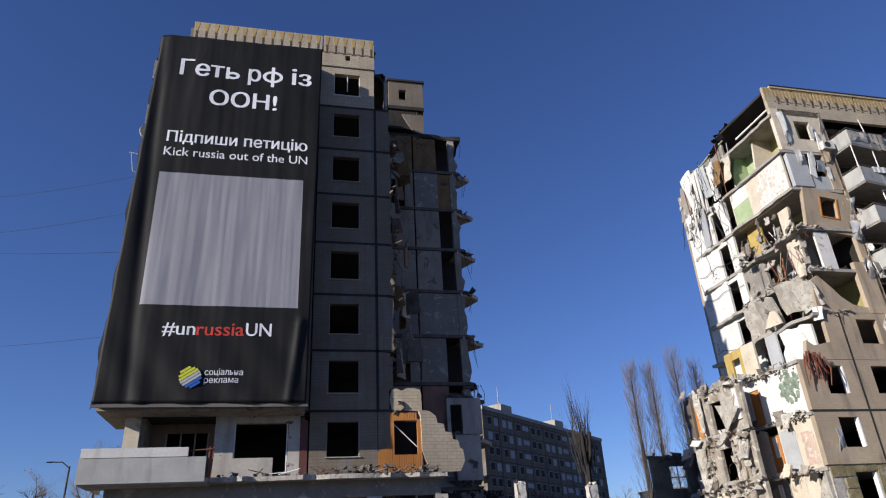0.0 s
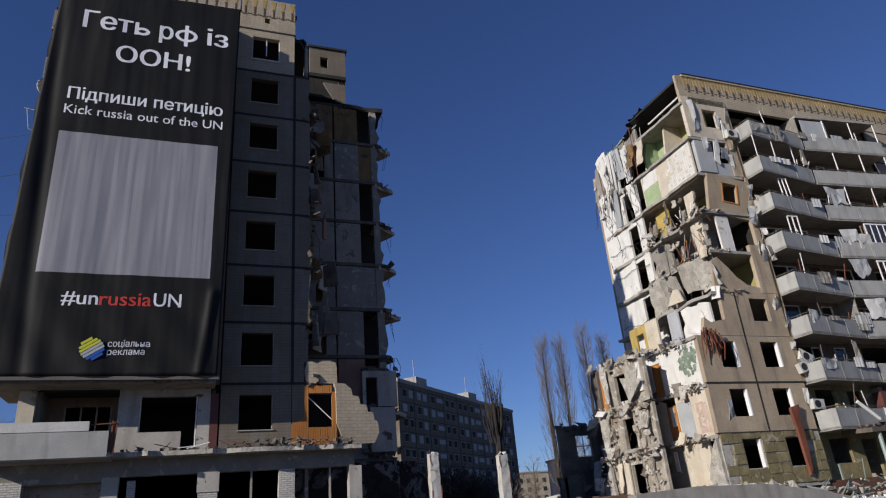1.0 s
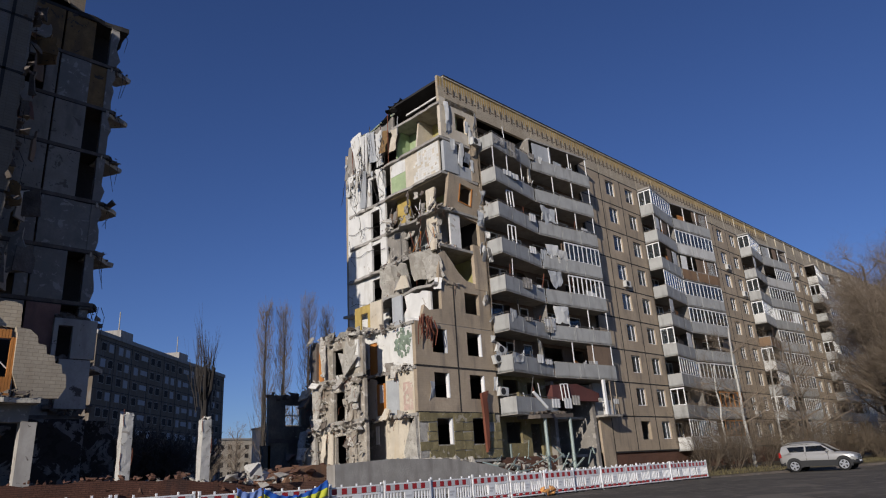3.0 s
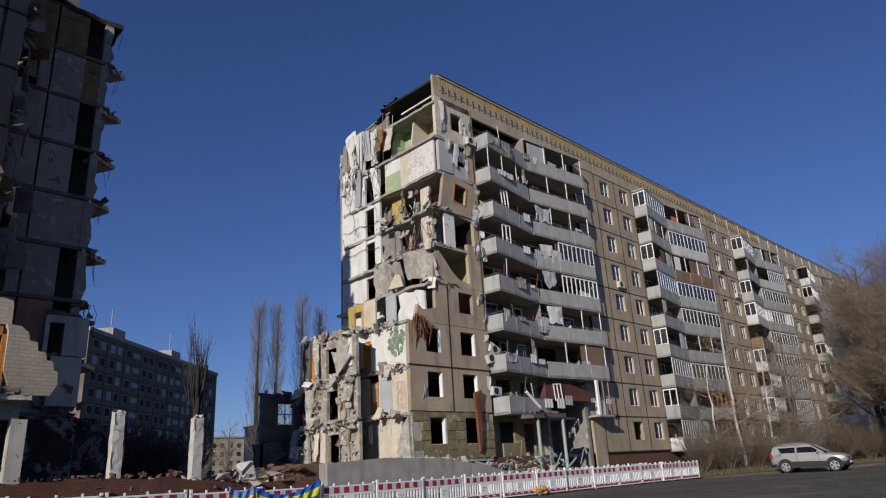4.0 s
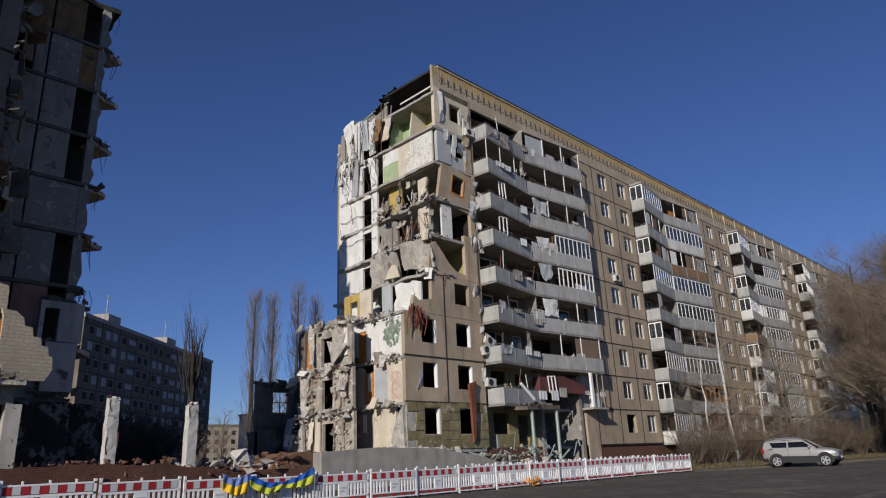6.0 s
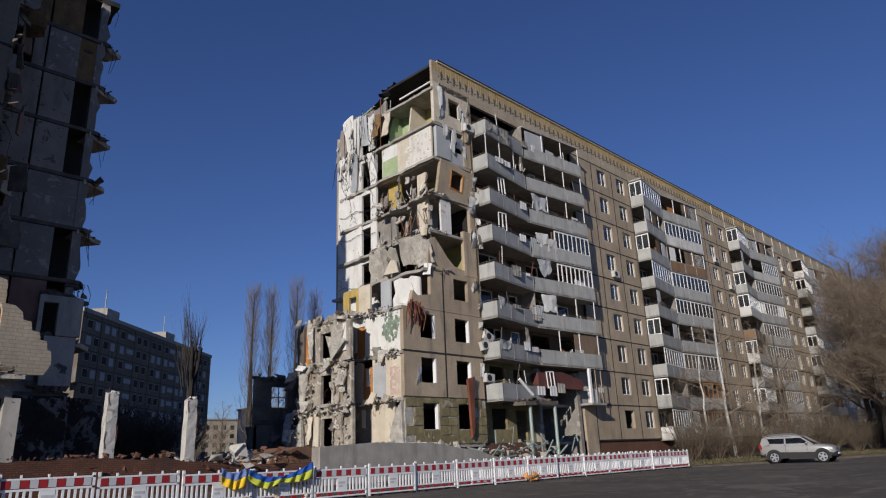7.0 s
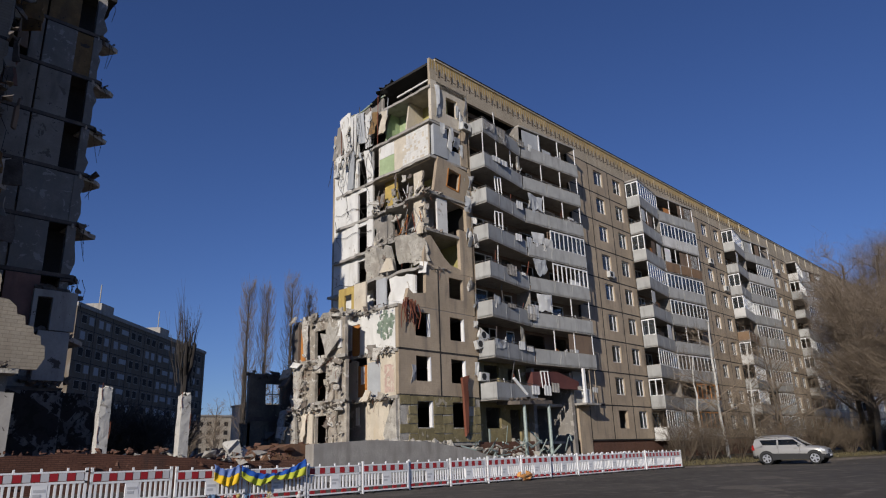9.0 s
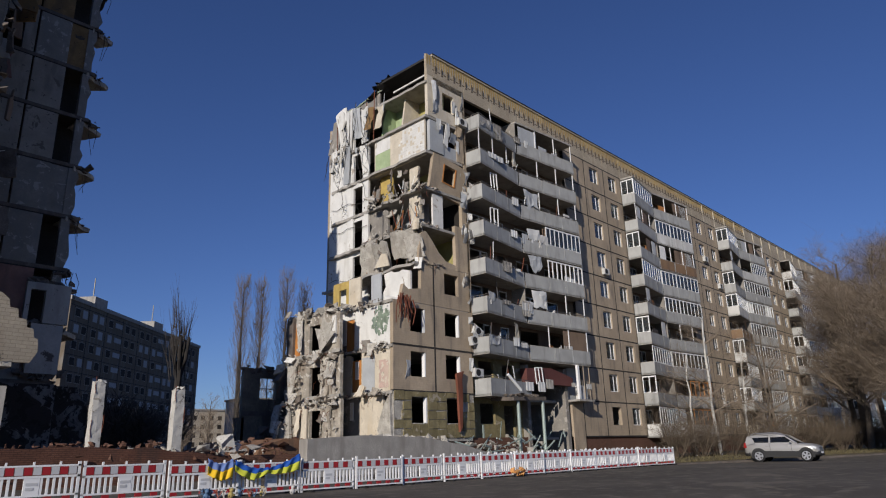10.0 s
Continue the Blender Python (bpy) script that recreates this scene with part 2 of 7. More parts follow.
def thing(name, at, label, category, group="", kind=""):
    ob = new(name)
    ob.empty_display_size = 0.3
    ob.location = at
    return tagged(ob, label, category, group, kind)


def put(name, me, parent, m=None, label=""):
    """A mesh as a part of a thing, given in the thing's own space."""
    ob = new(name, me)
    ob.parent = parent
    if m is not None:
        ob.matrix_basis = m
    return tagged(ob, label)


def part(name, bm, material, parent, label="", m=None):
    return put(name, mesh(name, bm, material), parent, m, label)


def at(x, y, z, rz=0):
    return Matrix.Translation((x, y, z)) @ Matrix.Rotation(radians(rz), 4, 'Z')


def pierced(bm, axis, a0, a1, z0, z1, holes, d0, d1):
    """One wall plate across an axis, from d0 to d1 thick, with rectangular openings (a0, a1, z0, z1) cut through it."""
    us = sorted({a0, a1, *(v for h in holes for v in h[:2] if a0 < v < a1)})
    vs = sorted({z0, z1, *(v for h in holes for v in h[2:] if z0 < v < z1)})
    solid = {(i, j): not any(h[0] < (us[i] + us[i + 1]) / 2 < h[1] and h[2] < (vs[j] + vs[j + 1]) / 2 < h[3] for h in holes) for i in range(len(us) - 1) for j in range(len(vs) - 1)}
    known = {}

    def vert(i, j, d):
        if (i, j, d) not in known:
            known[i, j, d] = bm.verts.new((d, us[i], vs[j]) if axis == 'x' else (us[i], d, vs[j]))
        return known[i, j, d]
    for (i, j), full in solid.items():
        if not full:
            continue
        q = ((i, j), (i + 1, j), (i + 1, j + 1), (i, j + 1))
        bm.faces.new([vert(*p, d0) for p in q])
        bm.faces.new([vert(*p, d1) for p in q[::-1]])
        for k, near in enumerate(((i, j - 1), (i + 1, j), (i, j + 1), (i - 1, j))):
            if not solid.get(near, False):
                e, f = q[k], q[(k + 1) % 4]
                bm.faces.new((vert(*e, d0), vert(*e, d1), vert(*f, d1), vert(*f, d0)))


def ring(bm, w, h, d, hole, y0=0.0):
    """A wall panel w by h by d with one opening (x0, x1, z0, z1)."""
    pierced(bm, 'y', .03, w - .03, .03, h - .03, [hole], y0, y0 + d)


YF, H = 30.18, 2.8


def FR(k):
    """Floor of storey k in the long block."""
    return 1.65 + H * (k - 1)


def FL(k):
    """Floor of storey k in the tower with the banner."""
    return 1.80 + H * (k - 1)


# ---- ground ----
def ground_z(x, y):
    """Level ground that falls gently towards the viewer."""
    t = max(0.0, min(1.0, (15.0 - math.hypot(x * .6, y)) / 12.0))
    def ease(v, a, b):
        v = max(0.0, min(1.0, (v - a) / (b - a)))
        return v * v * (3 - 2 * v)
    fall = (.16 * ease(x, 2, 12) + .12 * ease(x, 33, 42)) * (1 - ease(y, 28, 30))
    return -0.6 * t * t * (3 - 2 * t) - fall


bm = bmesh.new()
gx = [-1500, -300, -120, -60] + [-40 + 4 * i for i in range(36)] + [130, 200, 500, 1500]
gy = [-1500, -300, -100, -40] + [-24 + 2 * i for i in range(36)] + [70, 120, 300, 700, 2500]
gv = [[bm.verts.new((x, y, ground_z(x, y))) for x in gx] for y in gy]
for j in range(len(gy) - 1):
    for i in range(len(gx) - 1):
        bm.faces.new((gv[j][i], gv[j][i + 1], gv[j + 1][i + 1], gv[j + 1][i]))
tagged(new("ground", mesh("ground", bm, ASPHALT)), "worn grey asphalt yard in front of the ruins", "ground", kind="structure")

bm = bmesh.new()
r = random.Random(3)
edge = [(33.5, 20.5), (36, 18.4), (40, 17.6), (46, 15.6), (56, 13.0), (75, 9), (140, 2)]
prism(bm, edge + [(170, 30.1), (37, 30.1), (34, 24)], 'z', -.5, -.17)
tagged(new("lawn", mesh("lawn", bm, SOIL)), "dry winter lawn with bare earth before the block", "lawn", kind="structure")
bm = bmesh.new()
for a, b in zip(edge, edge[1:]):
    d = Vector((b[0] - a[0], b[1] - a[1]))
    o = Vector((d.y, -d.x)).normalized() * .14
    prism(bm, [a, b, (b[0] + o.x, b[1] + o.y), (a[0] + o.x, a[1] + o.y)], 'z', -.5, -.15)
tagged(new("kerb", mesh("kerb", bm, DUST_D)), "grey concrete kerb along the dry lawn", "kerb", kind="structure")

# ---- the long block: shared pieces ----
BAY = 23.6
X0 = 34.4          # where the first run of balconies begins
block = thing("apartment_building", (60, YF, 0), "nine-storey tan panel block torn open at one end", "building")
BK = Matrix.Translation((-60, -YF, 0))   # world to the block's own space


def bpart(name, bm, material, label="", parent=None):
    if parent is not None:
        return part(name, bm, material, parent, label)
    return part(name, bm, material, block, label, BK)


def panel_mesh(w, hole, material, h=H, d=.30):
    bm = bmesh.new()
    if hole:
        ring(bm, w, h, d, hole)
    else:
        box(bm, .03, w - .03, 0, d, .03, h - .03)
    return mesh("wall_panel", bm, material)


W_A, W_B, W_P = 3.5, 3.4, 3.5
HOLE = (1.0, 2.5, .92, 2.42)
pm_a, pm_b = panel_mesh(W_A, HOLE, PANEL), panel_mesh(W_B, (.95, 2.45, .92, 2.42), PANEL)
pm_p = panel_mesh(W_P, None, PANEL)


def window_meshes(w, h):
    fr = bmesh.new()
    pierced(fr, 'y', 0, w, 0, h, [(.07, w * .58, .07, h - .07), (w * .58 + .08, w - .07, .07, h - .07)], 0, .07)
    p1, p2 = bmesh.new(), bmesh.new()
    box(p1, .07, w * .58, .03, .036, .07, h - .07)
    box(p2, w * .58 + .08, w - .07, .03, .036, .07, h - .07)
    cu = bmesh.new()
    pts = [(w * .60 + .02 * i, .16 + .03 * math.sin(i * 1.6)) for i in range(int(w * .37 / .02))]
    prism(cu, pts + [(a, b + .01) for a, b in pts[::-1]], 'z', .05, h - .08)
    cv = bmesh.new()
    pts = [(.09 + .02 * i, .16 + .03 * math.sin(i * 1.6)) for i in range(int(w * .22 / .02))]
    prism(cv, pts + [(a, b + .01) for a, b in pts[::-1]], 'z', .05, h - .08)
    return mesh("window", fr, FRAME), mesh("pane", p1, GLASS), mesh("pane", p2, GLASS), mesh("curtain", cu, CLOTH), mesh("curtain", cv, CLOTH)


WIN = window_meshes(1.5, 1.5)


def add_window(x, y, z, meshes, r, parent=None, m=BK):
    win = put("window", meshes[0], parent or block, m @ at(x, y, z), "white-framed window with pale curtain")
    put("pane", meshes[1], win)
    put("pane", meshes[2], win)
    if r.random() < .75:
        put("curtain", meshes[3], win)
    if r.random() < .5:
        put("curtain", meshes[4], win)
    return win


# outline of one floor's pair of balconies: out at both ends, drawn in at the middle
PLAN_A = [(0.0, 0.0), (0.10, -1.35), (5.75, -0.45), (5.75, 0.0)]
PLAN_B = [(5.85, 0.0), (5.85, -0.45), (8.7, -0.72), (13.1, -1.12), (13.2, 0.0)]


def inset(plan, d):
    """The same outline moved inwards, for the inner face of a parapet."""
    out = []
    for i in range(len(plan)):
        a, b, c = Vector(plan[max(i - 1, 0)]), Vector(plan[i]), Vector(plan[min(i + 1, len(plan) - 1)])
        n1, n2 = (b - a), (c - b)
        v = Vector((0, 0))
        for e in (n1, n2):
            if e.length > 0:
                v += Vector((-e.y, e.x)).normalized()
        out.append(tuple(b + v.normalized() * d))
    return out


def parapet_mesh(plan, z0, z1, material, name="parapet", d=.06):
    bm = bmesh.new()
    pts = plan
    inner = inset(pts, d)
    inner[0], inner[-1] = (inner[0][0], pts[0][1]), (inner[-1][0], pts[-1][1])
    prism(bm, pts + inner[::-1], 'z', z0, z1)
    return mesh(name, bm, material)


def slab_mesh(plan):
    bm = bmesh.new()
    prism(bm, [(plan[0][0], 1.0)] + plan + [(plan[-1][0], 1.0)], 'z', -.16, 0.0)
    return mesh("balcony", bm, SLAB)


def rail_mesh(plan):
    bm = bmesh.new()
    q = inset(plan, .03)
    tube(bm, [(a, b, 1.16) for a, b in q], .028, n=4)
    for a, b in zip(q, q[1:]):
        k = max(1, int((Vector(b) - Vector(a)).length / .9))
        for i in range(k):
            t = (i + .5) / k
            box(bm, a[0] + (b[0] - a[0]) * t - .015, a[0] + (b[0] - a[0]) * t + .015, a[1] + (b[1] - a[1]) * t - .015, a[1] + (b[1] - a[1]) * t + .015, .98, 1.16)
    return mesh("rail", bm, DULL)


def glazing_meshes(plan, i0, i1, step, material):
    """Window frames standing on a parapet between two of its corners, and their panes."""
    fr, gl = bmesh.new(), bmesh.new()
    q = inset(plan, .04)
    for a, b in zip(q[i0:i1], q[i0 + 1:i1 + 1]):
        a, b = Vector(a), Vector(b)
        d = b - a
        n = max(1, round(d.length / step))
        o = Vector((-d.y, d.x)).normalized() * .03
        for z0, z1 in ((.98, 1.06), (2.42, 2.52)):
            prism(fr, [tuple(a - o), tuple(b - o), tuple(b + o), tuple(a + o)], 'z', z0, z1)
        for i in range(n + 1):
            c = a + d * min(max(i / n, .04 / d.length), 1 - .04 / d.length)
            e = d.normalized() * .04
            prism(fr, [tuple(c - e - o), tuple(c + e - o), tuple(c + e + o), tuple(c - e + o)], 'z', 1.06, 2.42)
        prism(gl, [tuple(a - o * .1), tuple(b - o * .1), tuple(b + o * .1), tuple(a + o * .1)], 'z', 1.06, 2.42)
    return mesh("frame", fr, material), mesh("pane", gl, GLASS)


sl_a, sl_b = slab_mesh(PLAN_A), slab_mesh(PLAN_B)
TONES = (BALC, BALC_W, BALC_C, BALC_B)
par_a = {m.name: parapet_mesh(PLAN_A[:3], -.12, .98, m) for m in TONES}
par_b = {m.name: parapet_mesh(PLAN_B[1:], -.12, .98, m) for m in TONES}
rail_a, rail_b = rail_mesh(PLAN_A[:3]), rail_mesh(PLAN_B[1:])
gl_a, gl_a2, gl_side = glazing_meshes(PLAN_A, 0, 2, .75, FRAME), glazing_meshes(PLAN_A, 1, 2, .7, FRAME), glazing_meshes(PLAN_A, 0, 1, .7, FRAME)
gl_b, gl_b2 = glazing_meshes(PLAN_B, 1, 4, .75, FRAME), glazing_meshes(PLAN_B, 2, 4, .55, FRAME)
gl_bw = glazing_meshes(PLAN_B, 2, 4, .8, WOOD)


def sheet(plan, i, t0, t1, z0, z1, material, name):
    """A board or cloth hung behind part of one run of a balcony."""
    bm = bmesh.new()
    a, b = Vector(inset(plan, .12)[i]), Vector(inset(plan, .12)[i + 1])
    p, q = a + (b - a) * t0, a + (b - a) * t1
    o = Vector((-(q - p).y, (q - p).x)).normalized() * .02
    prism(bm, [tuple(p), tuple(q), tuple(q + o), tuple(p + o)], 'z', z0, z1)
    return mesh(name, bm, material)


board_b = sheet(PLAN_B, 1, .1, .9, 1.0, 2.5, PALE, "board")
board_b2 = sheet(PLAN_B, 2, .3, .95, 1.0, 2.5, BROWN, "board")
board_a = sheet(PLAN_A, 1, .45, .95, 1.0, 2.5, PALE, "board")
behind_a = [sheet(PLAN_A, 1, a, a + w, z0, z1, m, "curtain") for a, w, z0, z1, m in ((.05, .18, 1.0, 2.5, CLOTH), (.4, .2, 1.0, 2.4, BROWN), (.7, .22, .9, 2.5, CLOTH), (.3, .12, .6, 1.5, WOOD), (.15, .3, .9, 1.45, DUST_D))]
behind_b = [sheet(PLAN_B, i, a, a + w, z0, z1, m, "curtain") for i, a, w, z0, z1, m in ((1, .1, .4, 1.0, 2.5, CLOTH), (2, .1, .25, 1.0, 2.5, BROWN), (2, .6, .3, .9, 2.5, CLOTH), (1, .4, .5, .9, 1.6, WOOD), (2, .3, .4, .9, 1.5, DUST_D))]
# cover strips over the seams of the parapet sheets
seam_a, seam_b = [], []
for plan, i, ts, out in ((PLAN_A, 1, (.0, .33, .66, .985), seam_a), (PLAN_B, 2, (.02, .5), seam_b), (PLAN_B, 1, (.02, .98), seam_b)):
    for t in ts:
        bm = bmesh.new()
        p = Vector(plan[i]).lerp(Vector(plan[i + 1]), t)
        box(bm, p.x - .03, p.x + .03, p.y - .015, p.y + .02, -.1, .96)
        out.append(mesh("seam_strip", bm, BALC))
cap_a, cap_b = (parapet_mesh(pl, .98, 1.03, m, "coping", .11) for pl, m in ((PLAN_A[:3], SLAB), (PLAN_B[1:], SLAB)))
bm = bmesh.new()
box(bm, 5.76, 5.84, -.38, .9, 0, H - .16)
divider = mesh("divider", bm, GREYW)
posts_a, posts_b = [], []
for x in (0.06, 2.0, 4.1):
    bm = bmesh.new()
    y = -1.3 + .9 * x / 5.75
    box(bm, x, x + .05, y, y + .05, .98, H - .16)
    posts_a.append(mesh("post", bm, FRAME))
for x in (8.2, 10.6, 12.9):
    bm = bmesh.new()
    y = -.42 - .66 * (x - 5.85) / 7.3
    box(bm, x, x + .06, y, y + .06, .98, H - .16)
    posts_b.append(mesh("post", bm, FRAME))
# wall at the back of the balconies, with doors and windows
DOORS = ((.8, 2.3, .9, 2.4), (2.3, 3.1, .0, 2.4), (4.2, 5.2, .9, 2.4), (6.6, 8.2, .9, 2.4), (8.2, 9.0, .0, 2.4), (10.4, 12.0, .9, 2.4))
bm = bmesh.new()
pierced(bm, 'y', 0, 13.2, 0, H - .02, DOORS, .9, 1.05)
back_wall = mesh("loggia_wall", bm, BROWN)
back_frames, back_glass = [], []
for x0, x1, z0, z1 in DOORS:
    bm = bmesh.new()
    z0 = max(z0, .02)
    pierced(bm, 'y', x0, x1, z0, z1, [(x0 + .07, x1 - .07, z0 + .07, z1 - .07)], .93, 1.0)
    back_frames.append(mesh("door_frame" if z0 < .5 else "window_frame", bm, FRAME))
    bm = bmesh.new()
    box(bm, x0 + .07, x1 - .07, .96, .966, z0 + .07, z1 - .07)
    back_glass.append(mesh("pane", bm, GLASS))
bm = bmesh.new()
box(bm, -.25, 0.0, 0, 1.0, 0, H - .02)
cheek = mesh("side_wall", bm, PANEL)
bm = bmesh.new()
box(bm, 0, .85, -.32, 0, 0, .58)
ac_mesh = mesh("air_conditioner", bm, AC_M)
bm = bmesh.new()
prism(bm, [(.32 + .23 * math.cos(i * math.tau / 14), .29 + .23 * math.sin(i * math.tau / 14)) for i in range(14)], 'y', -.335, -.318)
fan_mesh = mesh("fan_grille", bm, TRIM)


def add_ac(m, label=""):
    unit = put("air_conditioner", ac_mesh, block, m, label)
    put("fan_grille", fan_mesh, unit)


bm = bmesh.new()
box(bm, .03, BAY / 7 - .03, 0, .25, FR(10) + .02, 27.95)
box(bm, .03, BAY / 7 - .03, .06, .25, 27.95, 29.12)
attic = mesh("attic_panel", bm, ATTIC)
r = random.Random(21)
SECTIONS = 5
for s in range(SECTIONS):
    sx = X0 + BAY * s
    for k in range(1, 10):
        z = FR(k)
        gate = s == 0 and k <= 2
        put("loggia_wall", back_wall, block, BK @ at(sx, YF, z)) if not gate else None
        if not gate:
            for fm, gm in zip(back_frames, back_glass):
                if s < 3 and (s > 0 or r.random() < .6):
                    bw = put(fm.name.split(".")[0], fm, block, BK @ at(sx, YF, z))
                    if s > 0 or r.random() < .3:
                        put("pane", gm, bw)
        if not gate:
            put("side_wall", cheek, block, BK @ at(sx, YF, z))
            put("side_wall", cheek, block, BK @ at(sx + 13.45, YF, z))
        # first balcony of the pair
        if not (gate and k == 1):
            tone = BALC if (s == 0 or r.random() < .66) else r.choice((BALC_W, BALC_W, BALC_C, BALC_B))
            bal = put("balcony", sl_a, block, BK @ at(sx, YF, z), "grey sheet balcony")
            put("parapet", par_a[tone.name], bal)
            put("coping", cap_a, bal)
            for sm in seam_a:
                put("seam_strip", sm, bal)
            kind = r.choice(["open", "open", "posts"]) if s == 0 else r.choice(["open", "glazed", "glazed2", "posts", "side", "glazed", "glazed2"])
            if kind == "open":
                put("rail", rail_a, bal)
            elif kind == "posts":
                for pm in posts_a:
                    put("post", pm, bal)
                put("rail", rail_a, bal)
            else:
                f, g = {"glazed": gl_a, "glazed2": gl_a2, "side": gl_side}[kind]
                fo = put("frame", f, bal)
                if r.random() < .8:
                    put("pane", g, bal)
                if r.random() < .35:
                    put("board", board_a, bal)
            if s > 0:
                for q in range(r.randrange(1, 4)):
                    put("curtain" if q else "board", r.choice(behind_a), bal)
            if s > 0 or r.random() < .5:
                put("divider", divider, bal)
        # second balcony
        if not gate:
            tone = BALC if (s == 0 or r.random() < .66) else r.choice((BALC_W, BALC_W, BALC_C, BALC_B))
            bal = put("balcony", sl_b, block, BK @ at(sx, YF, z), "grey sheet balcony")
            put("parapet", par_b[tone.name], bal)
            put("coping", cap_b, bal)
            for sm in seam_b:
                put("seam_strip", sm, bal)
            kind = r.choice(["open", "posts", "glazed2", "board", "posts"]) if s == 0 else r.choice(["glazed", "glazed2", "wood", "posts", "board", "glazed", "glazed2", "glazed"])
            if kind == "open":
                put("rail", rail_b, bal)
            elif kind in ("posts", "board"):
                for pm in posts_b:
                    put("post", pm, bal)
                put("board", board_b if r.random() < .6 else board_b2, bal) if kind == "board" else put("rail", rail_b, bal)
            else:
                f, g = {"glazed": gl_b, "glazed2": gl_b2, "wood": gl_bw}[kind]
                put("frame", f, bal)
                if r.random() < .85:
                    put("pane", g, bal)
            if s > 0:
                for q in range(r.randrange(1, 4)):
                    put("curtain" if q else "board", r.choice(behind_b), bal)
        # the flat bays after the balconies
        put("wall_panel", pm_p, block, BK @ at(sx + 13.2, YF, z))
        put("wall_panel", pm_a, block, BK @ at(sx + 16.7, YF, z))
        put("wall_panel", pm_b, block, BK @ at(sx + 20.2, YF, z))
        for wx in (sx + 17.8, sx + 21.25):
            if s == 0 and k == 1 and wx < sx + 18:
                continue
            add_window(wx - .1, YF + .13, z + .92, WIN, r)
        if r.random() < .22:
            add_ac(BK @ at(sx + 18.2 + 3.4 * r.randrange(2), YF, z + .25))
    if s > 0:
        put("balcony_roof", sl_a, block, BK @ at(sx, YF, FR(10)), "slab roof over the top balcony")
    put("balcony_roof", sl_b, block, BK @ at(sx, YF, FR(10)), "slab roof over the top balcony")
    for i in range(7):
        put("attic_panel", attic, block, BK @ at(sx + i * BAY / 7, YF, 0))

# ornament of one attic panel: ochre fins over dark notches
W7 = BAY / 7
bm = bmesh.new()
for i in range(12):
    x = W7 * (i + .5) / 12
    prism(bm, [(x - .08, 29.08), (x + .08, 29.08), (x + .085, 28.75), (x + .03, 28.3), (x - .03, 28.3), (x - .085, 28.75)], 'y', .048, .06)
box(bm, .03, W7 - .03, .03, .06, 29.04, 29.12)
fins = mesh("ochre_fins", bm, OCHRE)
bm = bmesh.new()
for i in range(5):
    x = W7 * (i + .5) / 5
    box(bm, x - .035, x + .035, -.012, .06, 27.84, 28.45)
    box(bm, x - .10, x + .10, -.012, .06, 27.78, 27.86)
    for d in (-.26, .26):
        box(bm, x + d - .05, x + d + .05, -.012, .06, 27.92, 28.01)
notches = mesh("dark_notches", bm, NOTCH)
bm = bmesh.new()
box(bm, W7 - .06, W7 + .06, -.016, .06, FR(10) + .02, 29.1)
pale_strip = mesh("joint", bm, BALC_C)
for i in range(12, 7 * SECTIONS):
    put("joint", pale_strip, block, BK @ at(X0 + i * W7, YF, 0), "pale mortar strip between attic panels")
for i in range(-1, 17):
    tagged(put("ornament", fins, block, BK @ at(X0 + i * W7, YF, 0), "ochre painted fins"), kind="stuff")
    tagged(put("ornament", notches, block, BK @ at(X0 + i * W7, YF, 0), "dark notches under the fins"), kind="stuff")
put("attic_panel", attic, block, BK @ at(X0 - W7, YF, 0))
bm = bmesh.new()
box(bm, 30.42, 31.05, YF + .01, YF + .25, FR(10) + .02, 27.95)
box(bm, 30.42, 31.05, YF + .06, YF + .25, 27.95, 29.15)
bpart("attic_panel", bm, ATTIC)
bm = bmesh.new()
for x in (30.55, 30.8):
    prism(bm, [(x - .08, 29.08), (x + .08, 29.08), (x + .085, 28.75), (x + .03, 28.3), (x - .03, 28.3), (x - .085, 28.75)], 'y', YF + .048, YF + .06)
tagged(bpart("ornament", bm, OCHRE, "ochre painted fins"), kind="stuff")

# tarred joints between the panels
XE = X0 + BAY * SECTIONS


def joint(x0, x1, y0, z0, z1):
    bm = bmesh.new()
    box(bm, x0, x1, y0, YF + .2, z0, z1)
    bpart("joint", bm, SEAM)


for s in range(SECTIONS):
    sx = X0 + BAY * s
    for k in range(1, 11):
        joint(sx + 13.25, sx + BAY, YF - .006, FR(k) - .055, FR(k) + .055)
    for dx in (13.25, 16.7, 20.2, 23.6):
        joint(sx + dx - .05, sx + dx + .05, YF - .009, FR(1), FR(10))
for k in (2, 3):
    joint(27.0, X0, YF - .006, FR(k) - .07, FR(k) + .06)
joint(30.55, 30.67, YF - .009, FR(2), FR(5))
# floors, spine wall, rear wall, roof, plinth
for k in range(1, 11):
    bm = bmesh.new()
    r2 = random.Random(k)
    xs = 34.0
    prism(bm, [(xs, YF + .95), (XE, YF + .95), (XE, 42.0), (xs, 42.0)], 'z', FR(k) - .2, FR(k) - .01)
    bpart("floor_slab", bm, SLAB)
for x0, x1, y0, y1, z0, z1 in [(35.0, XE, 36.4, 36.6, 6.9, FR(10) - .2), (46.0, XE, 36.4, 36.6, 0, 6.9)] + [
        (X0 + BAY * s + dx, X0 + BAY * s + dx + .16, YF + .31, 36.4, FR(1), FR(10) - .2) for s in range(SECTIONS) for dx in (13.3, 16.7, 20.2, 23.4)]:
    bm = bmesh.new()
    box(bm, x0, x1, y0, y1, z0, z1)
    bpart("inner_wall", bm, GREYW)
bm = bmesh.new()
box(bm, 46.0, XE, 42.0, 42.25, 0, FR(10) + .4)
box(bm, 30.7, 46.0, 42.0, 42.25, 6.9, FR(10) + .4)
